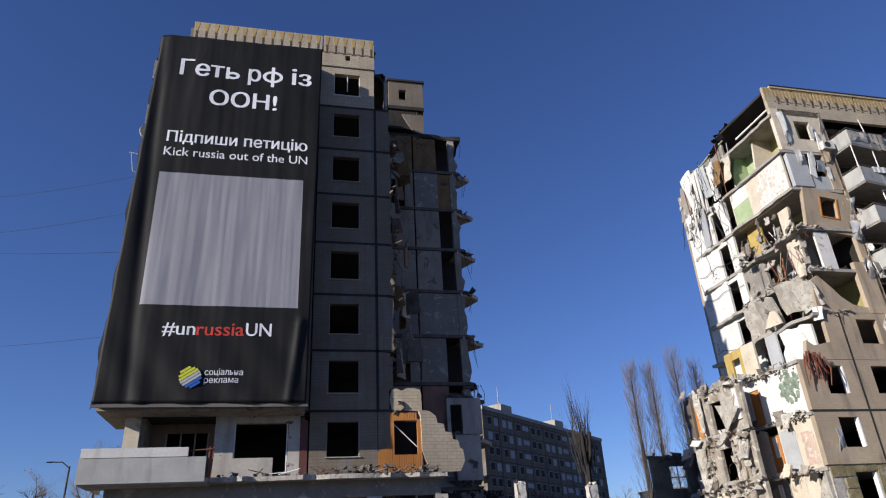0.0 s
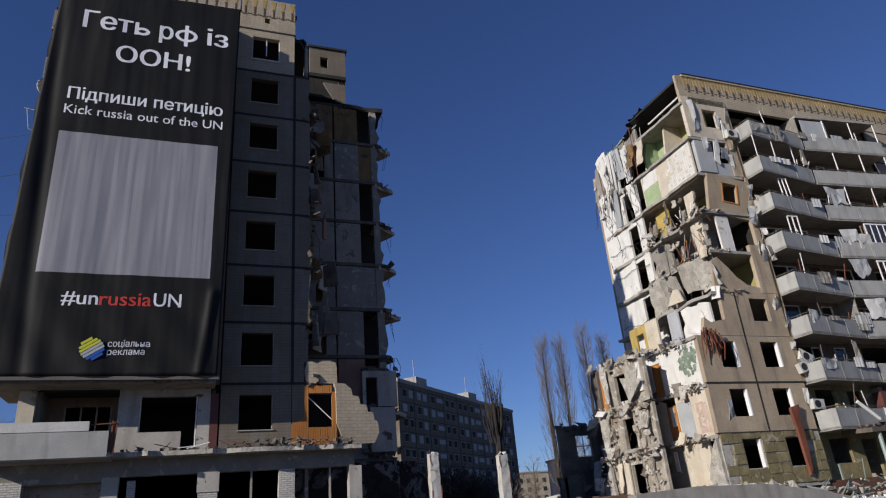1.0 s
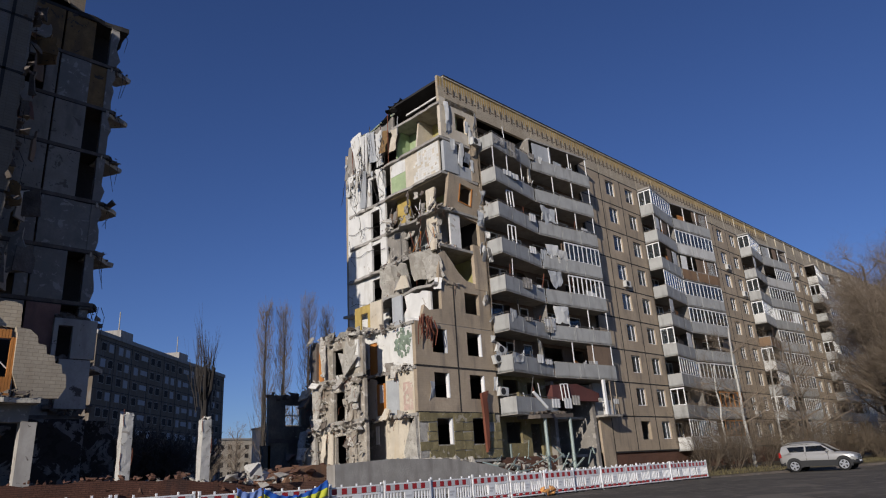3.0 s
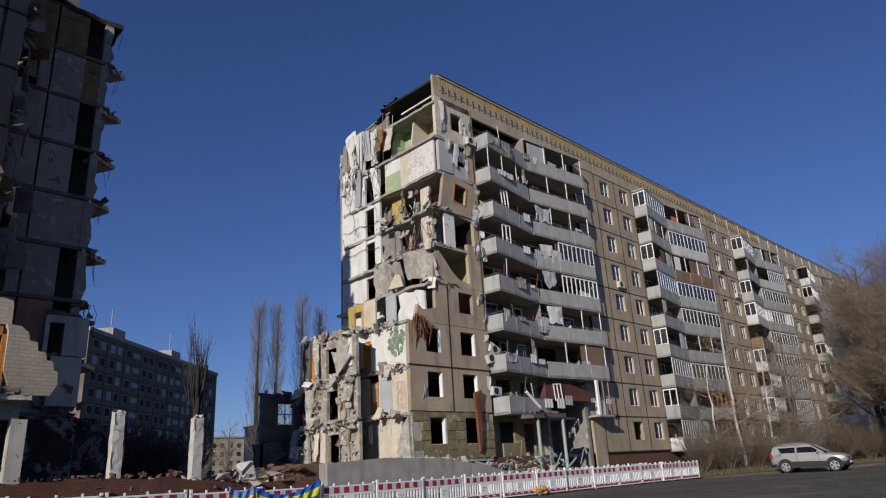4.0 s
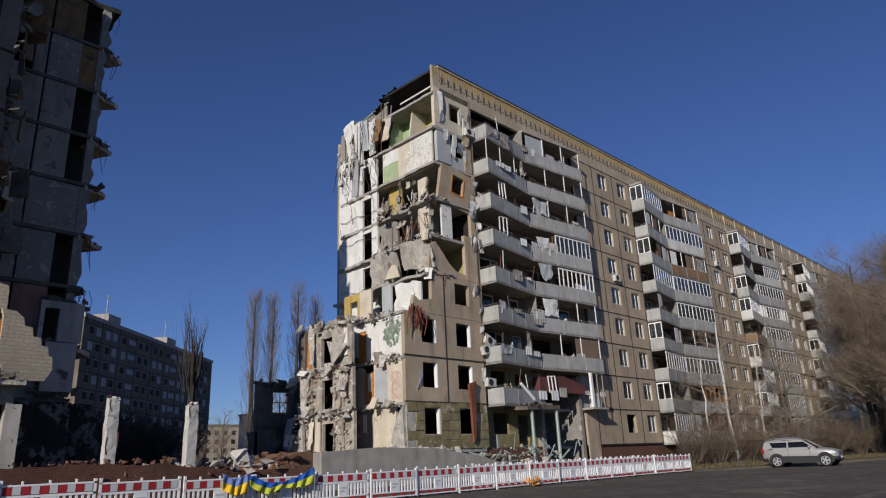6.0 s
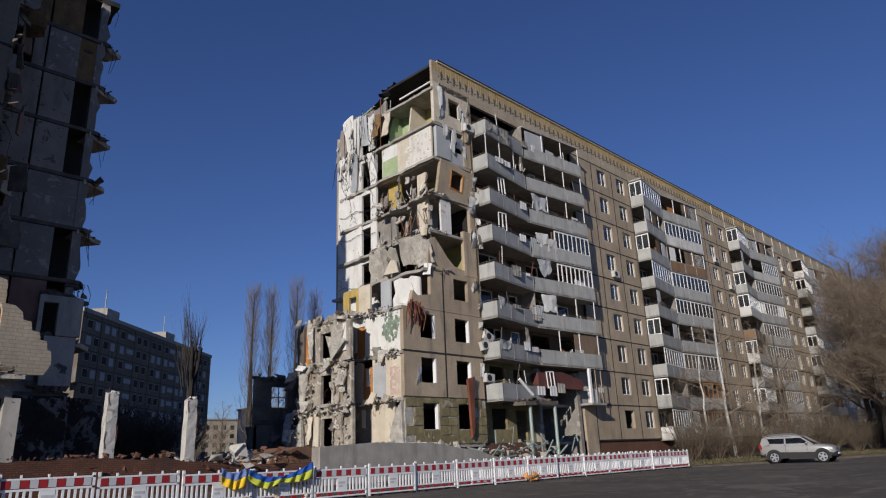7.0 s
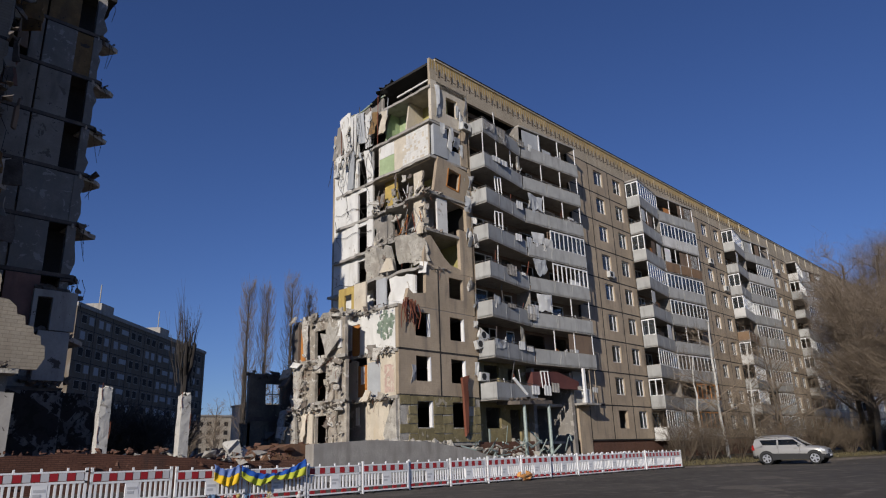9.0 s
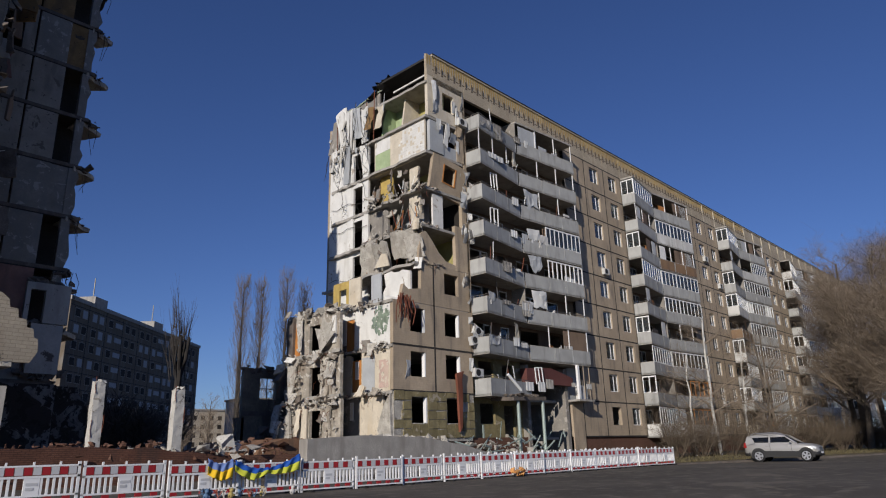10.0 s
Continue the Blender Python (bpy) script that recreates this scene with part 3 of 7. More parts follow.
box(bm, XE - .25, XE, YF + .3, 42.0, 0, 29.0)
bpart("rear_wall", bm, PANEL)
bm = bmesh.new()
box(bm, 34.0, XE, YF + .26, 42.3, 28.62, 28.8)
box(bm, 31.0, XE, YF - .06, YF + .3, 29.28, 29.34)
bpart("roof", bm, ROOFING, "black bitumen roof")
bm = bmesh.new()
box(bm, 31.0, XE, YF - .02, YF + .3, 29.12, 29.28)
bpart("coping", bm, ATTIC, "pale coping under the roof edge")
bm = bmesh.new()
for s in range(SECTIONS):
    sx = X0 + BAY * s
    a = 46.0 if s == 0 else sx
    box(bm, a, sx + BAY, YF + .12, YF + .3, -.4, FR(1))
    bpart("plinth", bm, BRICK, "brick plinth")
    bm = bmesh.new()
box(bm, 27.2, 40.4, YF + .12, YF + .3, 0, FR(1))
bpart("plinth", bm, BRICK, "brick plinth")

def crumpled(name, p, across, down, material, seed, amp=.16, label="", bend=.25, d=.03, maker=None):
    """A torn sheet hung from p: two edge vectors, ragged outline, folds and a curl."""
    q = random.Random(seed)
    p, across, down = Vector(p), Vector(across), Vector(down)
    nrm = across.cross(down).normalized()
    nu, nv = max(2, round(across.length / .34)), max(2, round(down.length / .38))
    off = Vector((q.uniform(0, 50), q.uniform(0, 50), 0))
    b = bmesh.new()
    grid = []
    lo, hi = 0.0, 1.0
    for j in range(nv + 1):
        v = j / nv
        row = []
        for i in range(nu + 1):
            u = lo + (hi - lo) * (i + (q.uniform(-.25, .25) if 0 < i < nu else 0)) / nu
            w = p + across * u + down * (v - (q.uniform(0, .22) if j == nv else q.uniform(-.3, .3) / nv if j else q.uniform(0, .04)))
            k = off + Vector((u * across.length * .9, v * down.length * .9, 0))
            row.append(b.verts.new(w + nrm * (amp * noise.noise(k) * 1.5 + amp * .4 * q.uniform(-1, 1) + bend * v * v)))
        grid.append(row)
        lo, hi = min(.3, max(0, lo + q.uniform(-.12, .16))), max(.7, min(1, hi + q.uniform(-.16, .12)))
    for j in range(nv):
        for i in range(nu):
            b.faces.new((grid[j][i], grid[j][i + 1], grid[j + 1][i + 1], grid[j + 1][i]))
    bmesh.ops.triangulate(b, faces=b.faces[:])
    bmesh.ops.solidify(b, geom=b.faces[:], thickness=d)
    return (maker or bpart)(name, b, material, label)


# clutter left on the first balconies
rc = random.Random(33)
for k in range(2, 10):
    for i in range(15):
        bm = bmesh.new()
        if i % 3 == 0:
            x = rc.uniform(.3, 12.8)
            y = -1.25 + .8 * x / 5.7 if x < 5.7 else -.4 - .6 * (x - 5.85) / 7.3
            w, h = rc.uniform(.3, 1.3), rc.uniform(.4, 1.0)
            pts = [(x + w * j / 8, y - .09 + .018 * math.sin(j * 2.2 + k)) for j in range(9)]
            prism(bm, pts + [(p, q + .015) for p, q in pts[::-1]], 'z', 1.0 - h * rc.uniform(.2, .8), 1.02 + h * rc.uniform(0, .6))
            name, m1 = "hanging_cloth", rc.choice((CLOTH, CLOTH, BALC_W, PALE, DUST, GREYW))
        elif i % 3 == 1:
            x = rc.uniform(.3, 12.5)
            y = -1.1 + .8 * x / 5.7 if x < 5.7 else -.25 - .6 * (x - 5.85) / 7.3
            p = Vector((x, y, rc.uniform(.3, 1.0)))
            tube(bm, [p, p + Vector((rc.uniform(-.5, .5), rc.uniform(-.2, .2), rc.uniform(.6, 1.7)))], .03, n=4)
            name, m1 = "loose_lath", rc.choice((FRAME, FRAME, RUST, SLAB, DULL))
        else:
            x = rc.uniform(.4, 12.3)
            y = -.8 + .6 * x / 5.7 if x < 5.7 else -.05 - .5 * (x - 5.85) / 7.3
            chunk(bm, (x, y, rc.uniform(.7, 1.1)), (rc.uniform(.15, .4), .18, rc.uniform(.15, .4)), rc)
            name, m1 = "clutter", rc.choice((DUST, SLAB, WHITE, WOOD, BROWN, PALE))
        put(name, mesh(name, bm, m1), block, BK @ at(X0, YF, FR(k)))

for i, (k, x, w, h, z, m1) in enumerate(((6, 6.3, 1.5, .9, 1.9, CLOTH), (6, 7.6, 1.2, .8, 1.7, BALC_W), (4, 6.4, 1.7, 1.5, 2.45, CLOTH), (3, 3.6, .6, 1.3, 2.4, BALC_C), (9, .1, 1.6, .8, .9, TORN), (9, 2.2, 1.8, .9, .7, DUST), (3, .1, 1.4, .7, 1.1, AC_M), (7, 6.2, 1.8, 1.3, 2.4, PALE), (5, 6.2, 1.6, 1.4, 2.45, PALE), (4, .3, .9, .6, 1.4, AC_M), (8, 4.9, .5, 1.4, 2.4, BALC_C))):
    y = -1.38 + .9 * x / 5.75 if x < 5.7 else -.5 - .66 * (x - 5.85) / 7.3
    crumpled("draped_cloth", (X0 + x, YF + y, FR(k) + z), (w, -.09 * w if x > 5.7 else .15 * w, .1 - .2 * (i % 2)), (.1, -.06, -h), m1, 1200 + i, .10, "torn sheet draped over the balcony", bend=.06, d=.012)
rd = random.Random(44)
for k in range(2, 10):
    for j in range(rd.randrange(0, 3)):
        x = rd.uniform(.5, 12.0)
        y = -1.2 + .9 * x / 5.75 if x < 5.7 else -.36 - .66 * (x - 5.85) / 7.3
        bm = bmesh.new()
        w, h = rd.uniform(.5, .9), rd.uniform(1.2, 1.5)
        pierced(bm, 'y', 0, w, 0, h, [(.06, w * .5 - .03, .06, h - .06), (w * .5 + .03, w - .06, .06, h - .06)], 0, .06)
        put("loose_frame", mesh("loose_frame", bm, rd.choice((FRAME, FRAME, BROWN))), block, BK @ at(X0 + x, YF + y, FR(k) + .98) @ pose(0, 0, 0, rd.uniform(-4, 4), rd.uniform(-3, 3), rd.uniform(-12, 12)), "empty window frame left standing on a parapet")

# passage through the block
bm = bmesh.new()
box(bm, 40.15, 40.5, YF, 42, 0, 6.85)
box(bm, 45.2, 45.6, YF + .05, 42, 0, 6.85)
bpart("passage_wall", bm, GREYW, "grey plastered passage wall")
bm = bmesh.new()
prism(bm, [(39.9, 5.5), (45.9, 5.5), (45.9, 6.15), (43.0, 6.75), (39.9, 6.55)], 'y', YF - .3, YF + .3)
bpart("passage_frame", bm, MAROON, "dark maroon passage frame")
bm = bmesh.new()
for x0, x1, z0, z1 in ((34.4, 35.4, FR(1), FR(3)), (35.4, 37.0, FR(1), FR(1) + .9), (35.4, 37.0, FR(1) + 2.3, FR(2) + .9), (35.4, 37.0, FR(2) + 2.4, FR(3)),
                       (37.0, 38.0, FR(1), FR(3)), (38.0, 39.2, FR(1) + 2.2, FR(2) + .9), (38.0, 39.2, FR(2) + 2.3, FR(3)), (39.2, 40.15, FR(1), FR(3))):
    box(bm, x0, x1, YF + .5, YF + .7, z0, z1)
bpart("wall_panel", bm, INSUL, "wall stripped to khaki insulation")
bm = bmesh.new()
box(bm, 46.0, 47.6, YF, YF + .3, 0, FR(1) + 2.75)
for x in (46.5, 47.3):
    box(bm, x - .03, x + .03, YF - 1.0, YF - .94, FR(2) + .0, FR(3) - .16)
bpart("wall_panel", bm, PANEL)
bm = bmesh.new()
box(bm, 45.5, 47.6, YF - 1.1, YF, FR(2) - .15, FR(2))
sb = bpart("balcony", bm, SLAB, "bare slab balcony with posts")
bm = bmesh.new()
box(bm, 45.5, 45.75, YF - 1.08, YF - .9, FR(2), FR(3) - .16)
bpart("post", bm, FRAME, parent=sb)
bm = bmesh.new()
box(bm, 46.2, 47.1, YF - .8, YF - .3, FR(2), FR(2) + 1.1)
bpart("board", bm, WHITE, parent=sb)
bm = bmesh.new()
box(bm, 46.05, 47.6, YF + .31, YF + .4, FR(2), FR(3) - .2)
bpart("wall_panel", bm, PALE)

# ---- the torn end of the long block ----
r = random.Random(5)


def wall_x(name, material, x, y0, y1, z0, z1, hole=None, d=.16, label="", rag=0.0):
    """A wall across the block, facing the gap, with one opening and, if ragged, broken top and side edges."""
    bm = bmesh.new()
    if hole:
        pierced(bm, 'x', y0, y1, z0, z1, [hole], x, x + d)
    elif rag:
        pts = [(y0, z0), (y1, z0)] + jag((y1, z0 + .05), (y1, z1), 5, rag, r)[1:] + jag((y1, z1), (y0, z1), 7, rag, r)[1:-1] + [(y0, z1 - rag)]
        prism(bm, pts, 'x', x, x + d)
    else:
        box(bm, x, x + d, y0, y1, z0, z1)
    return bpart(name, bm, material, label)


def wall_y(name, material, y, x0, x1, z0, z1, hole=None, d=.28, label=""):
    bm = bmesh.new()
    if hole:
        pierced(bm, 'y', x0, x1, z0, z1, [hole], y, y + d)
    else:
        box(bm, x0, x1, y, y + d, z0, z1)
    return bpart(name, bm, material, label)


def broken_slab(x0, x1, y0, y1, z, amp=.5, d=.2, material=SLAB):
    """A floor slab whose edge towards the gap is broken off."""
    bm = bmesh.new()
    edge_pts = jag((x0, y1), (x0, y0), 9, amp, r)
    prism(bm, edge_pts + [(x1, y0), (x1, y1)], 'z', z - d, z - .012)
    return bpart("floor_slab", bm, material, "broken concrete floor slab")


# floor slabs, each broken at its own line
for k, xf, xr in ((1, 26.9, 26.9), (2, 26.9, 26.8), (3, 26.9, 26.8), (4, 26.9, 26.6), (5, 28.9, 29.6), (6, 29.6, 30.0), (7, 30.1, 30.3), (8, 30.2, 30.3), (9, 30.2, 30.3), (10, 30.3, 30.3)):
    broken_slab(xf, 34.0, YF + .02, 36.5, FR(k), .32 if k in (5, 6, 7) else .12)
    broken_slab(xr, 34.0, 36.5, 41.3, FR(k), .18)
# attic and roof remnants
bm = bmesh.new()
prism(bm, [(30.4, YF + .3), (30.3, 35.6), (31.2, 36.4), (32.5, 42.0), (34.0, 42.0), (34.0, YF + .3)], 'z', 28.62, 28.8)
prism(bm, [(31.0, 36.2), (30.5, 38.0), (30.6, 41.2), (32.5, 41.5), (33.0, 36.2)], 'z', 27.6, 27.72)
bpart("roof", bm, ROOFING, "torn black roofing")
for i in range(9):
    y = 34.2 + i * .24
    crumpled("roofing_flap", (30.25 + .05 * (i % 3), y, 28.95 - .10 * i + r.uniform(-.1, .25)), (r.uniform(.5, 1.1), r.uniform(.3, .6), r.uniform(-.2, .2)), (r.uniform(-.3, .1), r.uniform(.3, .8), -r.uniform(.2, .6)), ROOFING, 700 + i, .14, "torn flap of black roofing", d=.02)
for i in range(5):
    crumpled("roofing_flap", (30.9, 37.0 + i * .8, 28.0 + r.uniform(-.1, .15)), (.7, r.uniform(-.2, .2), .1), (.0, .5, -.3), ROOFING, 720 + i, .1, "torn flap of black roofing", d=.02)
bm = bmesh.new()
prism(bm, [(35.6, 27.0), (41.2, 27.0)] + jag((41.2, 28.0), (35.6, 28.1), 9, .16, r), 'x', 30.55, 30.7)
bpart("attic_wall", bm, GREYW, "broken attic wall stump")
bm = bmesh.new()
tube(bm, [(30.5, 35.3, 28.2), (30.45, 36.6, 28.15), (30.5, 38.4, 27.9), (30.45, 40.4, 27.95)], .06, n=5)
bpart("edge_rail", bm, mat("pale_green_paint", (.40, .47, .34), stain=(.30, .30, .25)), "pale green edge strip")
for i in range(7):
    y = 35.0 + i * .92 + r.uniform(-.3, .3)
    bm = bmesh.new()
    tube(bm, [(30.2, y, 25.0 + r.uniform(-1.5, 1)), (30.15 + r.uniform(-.15, .15), y + r.uniform(-.3, .3), 27.4 + r.uniform(0, 1.1))], .03, n=4)
    bpart("bent_post", bm, r.choice((DULL, RUST, PALE)), "bent post at the torn edge")
bm = bmesh.new()
for y, z0, z1 in ((36.4, FR(10), 28.1), (33.4, FR(10), 28.6)):
    box(bm, 31.6, 34.0, y, y + .15, z0, z1)
bpart("attic_wall", bm, ROOM_SHADE)
bm = bmesh.new()
box(bm, 30.36, 30.46, YF + .05, 36.2, FR(10) - .10, FR(10) + .03)
box(bm, 30.9, 31.0, YF + .3, 34.4, 27.72, 27.84)
bpart("slab_edge", bm, WHITE, "whitewashed slab edge")
# storey 9: open rooms in green and olive
wall_x("room_wall", OLIVE, 32.3, YF + .3, 33.0, FR(9), FR(10) - .2)
wall_x("room_wall", GREEN, 31.9, 33.1, 36.3, FR(9), FR(10) - .2)
bm = bmesh.new()
prism(bm, [(30.5, FR(9)), (32.3, FR(9)), (32.3, FR(10) - .21), (30.9, FR(10) - .21)], 'y', 32.95, 33.1)
bpart("room_wall", bm, CREAM, "cream partition wall with torn edge")
bm = bmesh.new()
prism(bm, [(30.5, FR(9)), (32.0, FR(9)), (32.0, FR(10) - .21), (31.0, FR(10) - .21), (30.6, FR(9) + 1.2)], 'y', 35.2, 35.35)
bpart("room_wall", bm, GREEN)
wall_y("wall_panel", CREAM, YF, 30.45, 34.3, FR(9), FR(10) + .5, (32.0, 33.2, FR(9) + .95, FR(9) + 2.4), label="whitewashed wall panel with empty window")
# storey 8: the hanging side panel with wallpaper patches
wall_x("side_panel", CREAM, 30.40, YF + .32, 36.0, FR(8) - .25, FR(9) - .08, d=.14, label="cream inner wall left standing")
bm = bmesh.new()
rt = random.Random(4)
for i in range(13):
    for j in range(12):
        y, z = 30.55 + i * .21, FR(8) + .12 + j * .2
        if rt.random() < .86 - (.35 if i > 10 else 0):
            box(bm, 30.385, 30.40, y, y + .19, z, z + .18)
bpart("wall_tiles", bm, WHITE, "white patterned wall tiles")
wall_x("painted_patch", WHITE, 30.385, 34.2, 35.9, FR(8) + 1.5, FR(9) - .2, d=.014)
wall_x("painted_patch", GREEN, 30.385, 34.2, 35.9, FR(8) + .05, FR(8) + 1.48, d=.014)
wall_y("wall_panel", PALE, YF, 30.6, 32.0, FR(8) + .1, FR(9) - .3, label="pale panel left hanging")
wall_y("wall_panel", PALE, YF + .05, 32.0, 33.4, FR(8) - .1, FR(8) + .95)
wall_y("wall_panel", PANEL, YF, 33.4, 34.3, FR(8), FR(9) - .05)
wall_x("room_wall", ROOM_SHADE, 33.9, YF + .4, 36.0, FR(8), FR(9) - .2)
bm = bmesh.new()
v = prism(bm, [(31.9, FR(8) + 1.0), (32.2, FR(9) - .2), (32.5, FR(9) - .6), (32.3, FR(8) + .7)], 'y', YF - .12, YF - .06)
v = prism(bm, [(33.2, FR(9) + .1), (33.35, FR(9) + 1.6), (33.75, FR(9) + .2)], 'y', YF - .14, YF - .08)
bpart("torn_curtain", bm, CLOTH, "torn pale curtain")
# storey 7: open flat and the panel that hangs askew
wall_x("room_wall", OCHREW, 31.0, 34.6, 36.0, FR(7), FR(8) - .2, d=.12)
wall_x("room_wall", BROWN, 33.6, YF + .4, 34.6, FR(7), FR(8) - .2, (32.4, 33.2, FR(7), FR(7) + 2.0))
wall_x("column", CREAM, 30.6, 31.45, 32.35, FR(7), FR(8) - .75, label="bare plastered pier")
bm = bmesh.new()
v = []
for p in ((30.9, 32.0, FR(7) - .1, FR(8) - .05), (33.3, 34.4, FR(7) - .1, FR(8) - .05), (32.0, 33.3, FR(7) - .1, FR(7) + .85), (32.0, 33.3, FR(7) + 2.3, FR(8) - .05)):
    v += box(bm, p[0], p[1], YF - .08, YF + .2, p[2], p[3])
turn(bm, v, (31.0, YF, FR(8)), 4, 7, 0)
bpart("wall_panel", bm, PANEL, "tan wall panel hanging askew")
bm = bmesh.new()
v = box(bm, 32.0, 33.3, YF - .12, YF - .05, FR(7) + .85, FR(7) + .93) + box(bm, 32.0, 32.08, YF - .12, YF - .05, FR(7) + .93, FR(7) + 2.3) + box(bm, 33.22, 33.3, YF - .12, YF - .05, FR(7) + .93, FR(7) + 2.3)
turn(bm, v, (31.0, YF, FR(8)), 4, 7, 0)
bpart("window_frame", bm, WOOD, "splintered wooden window frame")
wall_x("room_wall", OLIVE, 32.6, 32.4, 34.6, FR(7), FR(7) + 2.3, (33.0, 33.9, FR(7), FR(7) + 2.0), d=.1)
# storey 6
wall_x("room_wall", PALE, 32.4, 32.3, 36.2, FR(6), FR(7) - .2, (33.0, 34.0, FR(6) + .4, FR(6) + 2.2), d=.12)
wall_x("column", CREAM, 30.3, 31.0, 32.1, FR(6), FR(7) - .2, label="bare plastered pier")
wall_x("door_frame", WHITE, 30.9, 30.35, 30.5, FR(6), FR(7) - .3, d=1.0)
wall_x("room_wall", ROOM_SHADE, 33.9, YF + .1, 33.0, FR(6), FR(7) - .2)
wall_x("room_wall", GREYW, 30.5, 34.6, 36.6, FR(6), FR(7) - .3, d=.2, rag=.35)
wall_y("door_frame", FRAME, YF + 1.2, 30.8, 31.0, FR(6), FR(7) - .3, d=.1)
wall_y("door_frame", FRAME, YF + 1.2, 31.9, 32.0, FR(6), FR(7) - .3, d=.1)
wall_y("wall_panel", PANEL, YF, 33.7, 34.3, FR(6), FR(7))
# storey 5: collapsed plates
bm = bmesh.new()
for c, s, a in (((29.5, 31.9, 14.5), (.16, 1.9, 1.9), (0, -18, 12)), ((29.2, 33.9, 14.0), (.16, 1.7, 2.0), (14, -22, -10)), ((29.6, 35.4, 14.1), (.18, 1.5, 2.3), (-8, -12, 20)),
                ((30.1, 36.6, 14.4), (.15, 1.1, 2.4), (10, -10, 5)), ((29.3, 30.6, 13.9), (.2, 1.2, 1.6), (-12, -8, 30))):
    v = prism(bm, [(c[1] + p[0], c[2] + p[1]) for p in jag((-s[1] / 2, -s[2] / 2), (s[1] / 2, -s[2] / 2), 4, .12, r)[:-1] + jag((s[1] / 2, -s[2] / 2), (s[1] / 2, s[2] / 2), 4, .15, r)[:-1]
                   + jag((s[1] / 2, s[2] / 2), (-s[1] / 2, s[2] / 2), 4, .2, r)[:-1] + jag((-s[1] / 2, s[2] / 2), (-s[1] / 2, -s[2] / 2), 4, .15, r)[:-1]], 'x', c[0], c[0] + s[0])
    turn(bm, v, c, *a)
bpart("fallen_slab", bm, DUST, "collapsed wall plates leaning in the gap")
bm = bmesh.new()
v = prism(bm, [(32.6, 13.0), (34.1, 13.1), (33.4, 14.0), (32.9, 13.9)], 'x', 28.8, 28.9)
bpart("fallen_slab", bm, CREAM)
wall_y("wall_panel", PANEL, YF, 32.9, 34.3, FR(5), FR(6) + .5, label="torn tan wall panel")
bm = bmesh.new()
prism(bm, [(29.3, FR(5) - .1), (32.9, FR(5) - .1), (32.9, FR(5) + .35), (31.9, FR(5) + .5), (31.2, FR(5) + 1.0), (30.7, FR(5) + 1.6), (30.0, FR(5) + 2.3), (29.5, FR(5) + 2.0)], 'y', YF + .02, YF + .25)
bpart("wall_panel", bm, PANEL, "broken tan wall panel")
wall_x("room_wall", OLIVE, 33.7, YF + .3, 36.4, FR(5), FR(6) - .2)
# storey 4
wall_y("wall_panel", PANEL, YF, 30.65, 34.3, FR(4), FR(5) - .03, (31.65, 33.05, FR(4) + .95, FR(4) + 2.4), label="tan wall panel with empty window")
bm = bmesh.new()
prism(bm, [(27.6, FR(4)), (30.55, FR(4)), (30.55, FR(5) - .1), (29.5, FR(5)), (29.45, FR(4) + 1.0), (28.3, FR(4) + .8), (27.9, FR(4) + 1.1)], 'y', YF, YF + .28)
bpart("wall_panel", bm, PANEL, "broken tan wall panel")
wall_x("room_wall", WHITE, 28.9, 30.6, 33.2, FR(4) + .3, FR(5) - .35, d=.14, rag=.25, label="white plaster wall remnant")
wall_x("room_wall", PALE, 28.6, 33.2, 34.2, FR(4), FR(5) - .3, d=.12)
wall_x("room_wall", ROOM_SHADE, 29.6, 34.2, 35.2, FR(4), FR(5) - .2, d=.1)
wall_x("room_wall", CREAM, 28.4, 35.1, 36.4, FR(4), FR(5) - .2, d=.14)
wall_x("room_wall", OCHREW, 28.4, 36.4, 38.2, FR(4), FR(5) - .25, (36.7, 37.5, FR(4), FR(4) + 2.0), d=.14)
bm = bmesh.new()
v = box(bm, 28.4, 30.4, 30.6, 32.6, FR(4) + .5, FR(4) + .62)
turn(bm, v, (29.4, 31.6, FR(4) + .5), 18, -14, 8)
bpart("fallen_slab", bm, WHITE)
# storeys 4 to 9 at the rear: white end wall with a line of doorways
for k in range(4, 10):
    z0, z1 = FR(k), FR(k + 1) - .04
    if k < 9:
        wall_x("end_wall", WHITE, 30.40, 36.75, 41.3, z0, z1, (37.45, 38.55, z0 + .05, z0 + 2.3), d=.18, label="whitewashed end wall with open doorway")
    else:
        wall_x("end_wall", WHITE, 30.42, 38.6, 41.0, z0, z1 - .1, d=.18, rag=.5, label="shattered white end wall")
    bm = bmesh.new()
    box(bm, 30.36, 30.39, 36.75, 41.35, z0 - .10, z0 + .06)
    bpart("slab_edge", bm, SLAB)
    # Backing wall whose near-black colour stands for shade beyond the doorways.
    wall_x("room_wall", ROOM_SHADE, 32.6, 36.7, 41.3, z0, z1 - .2, d=.1)
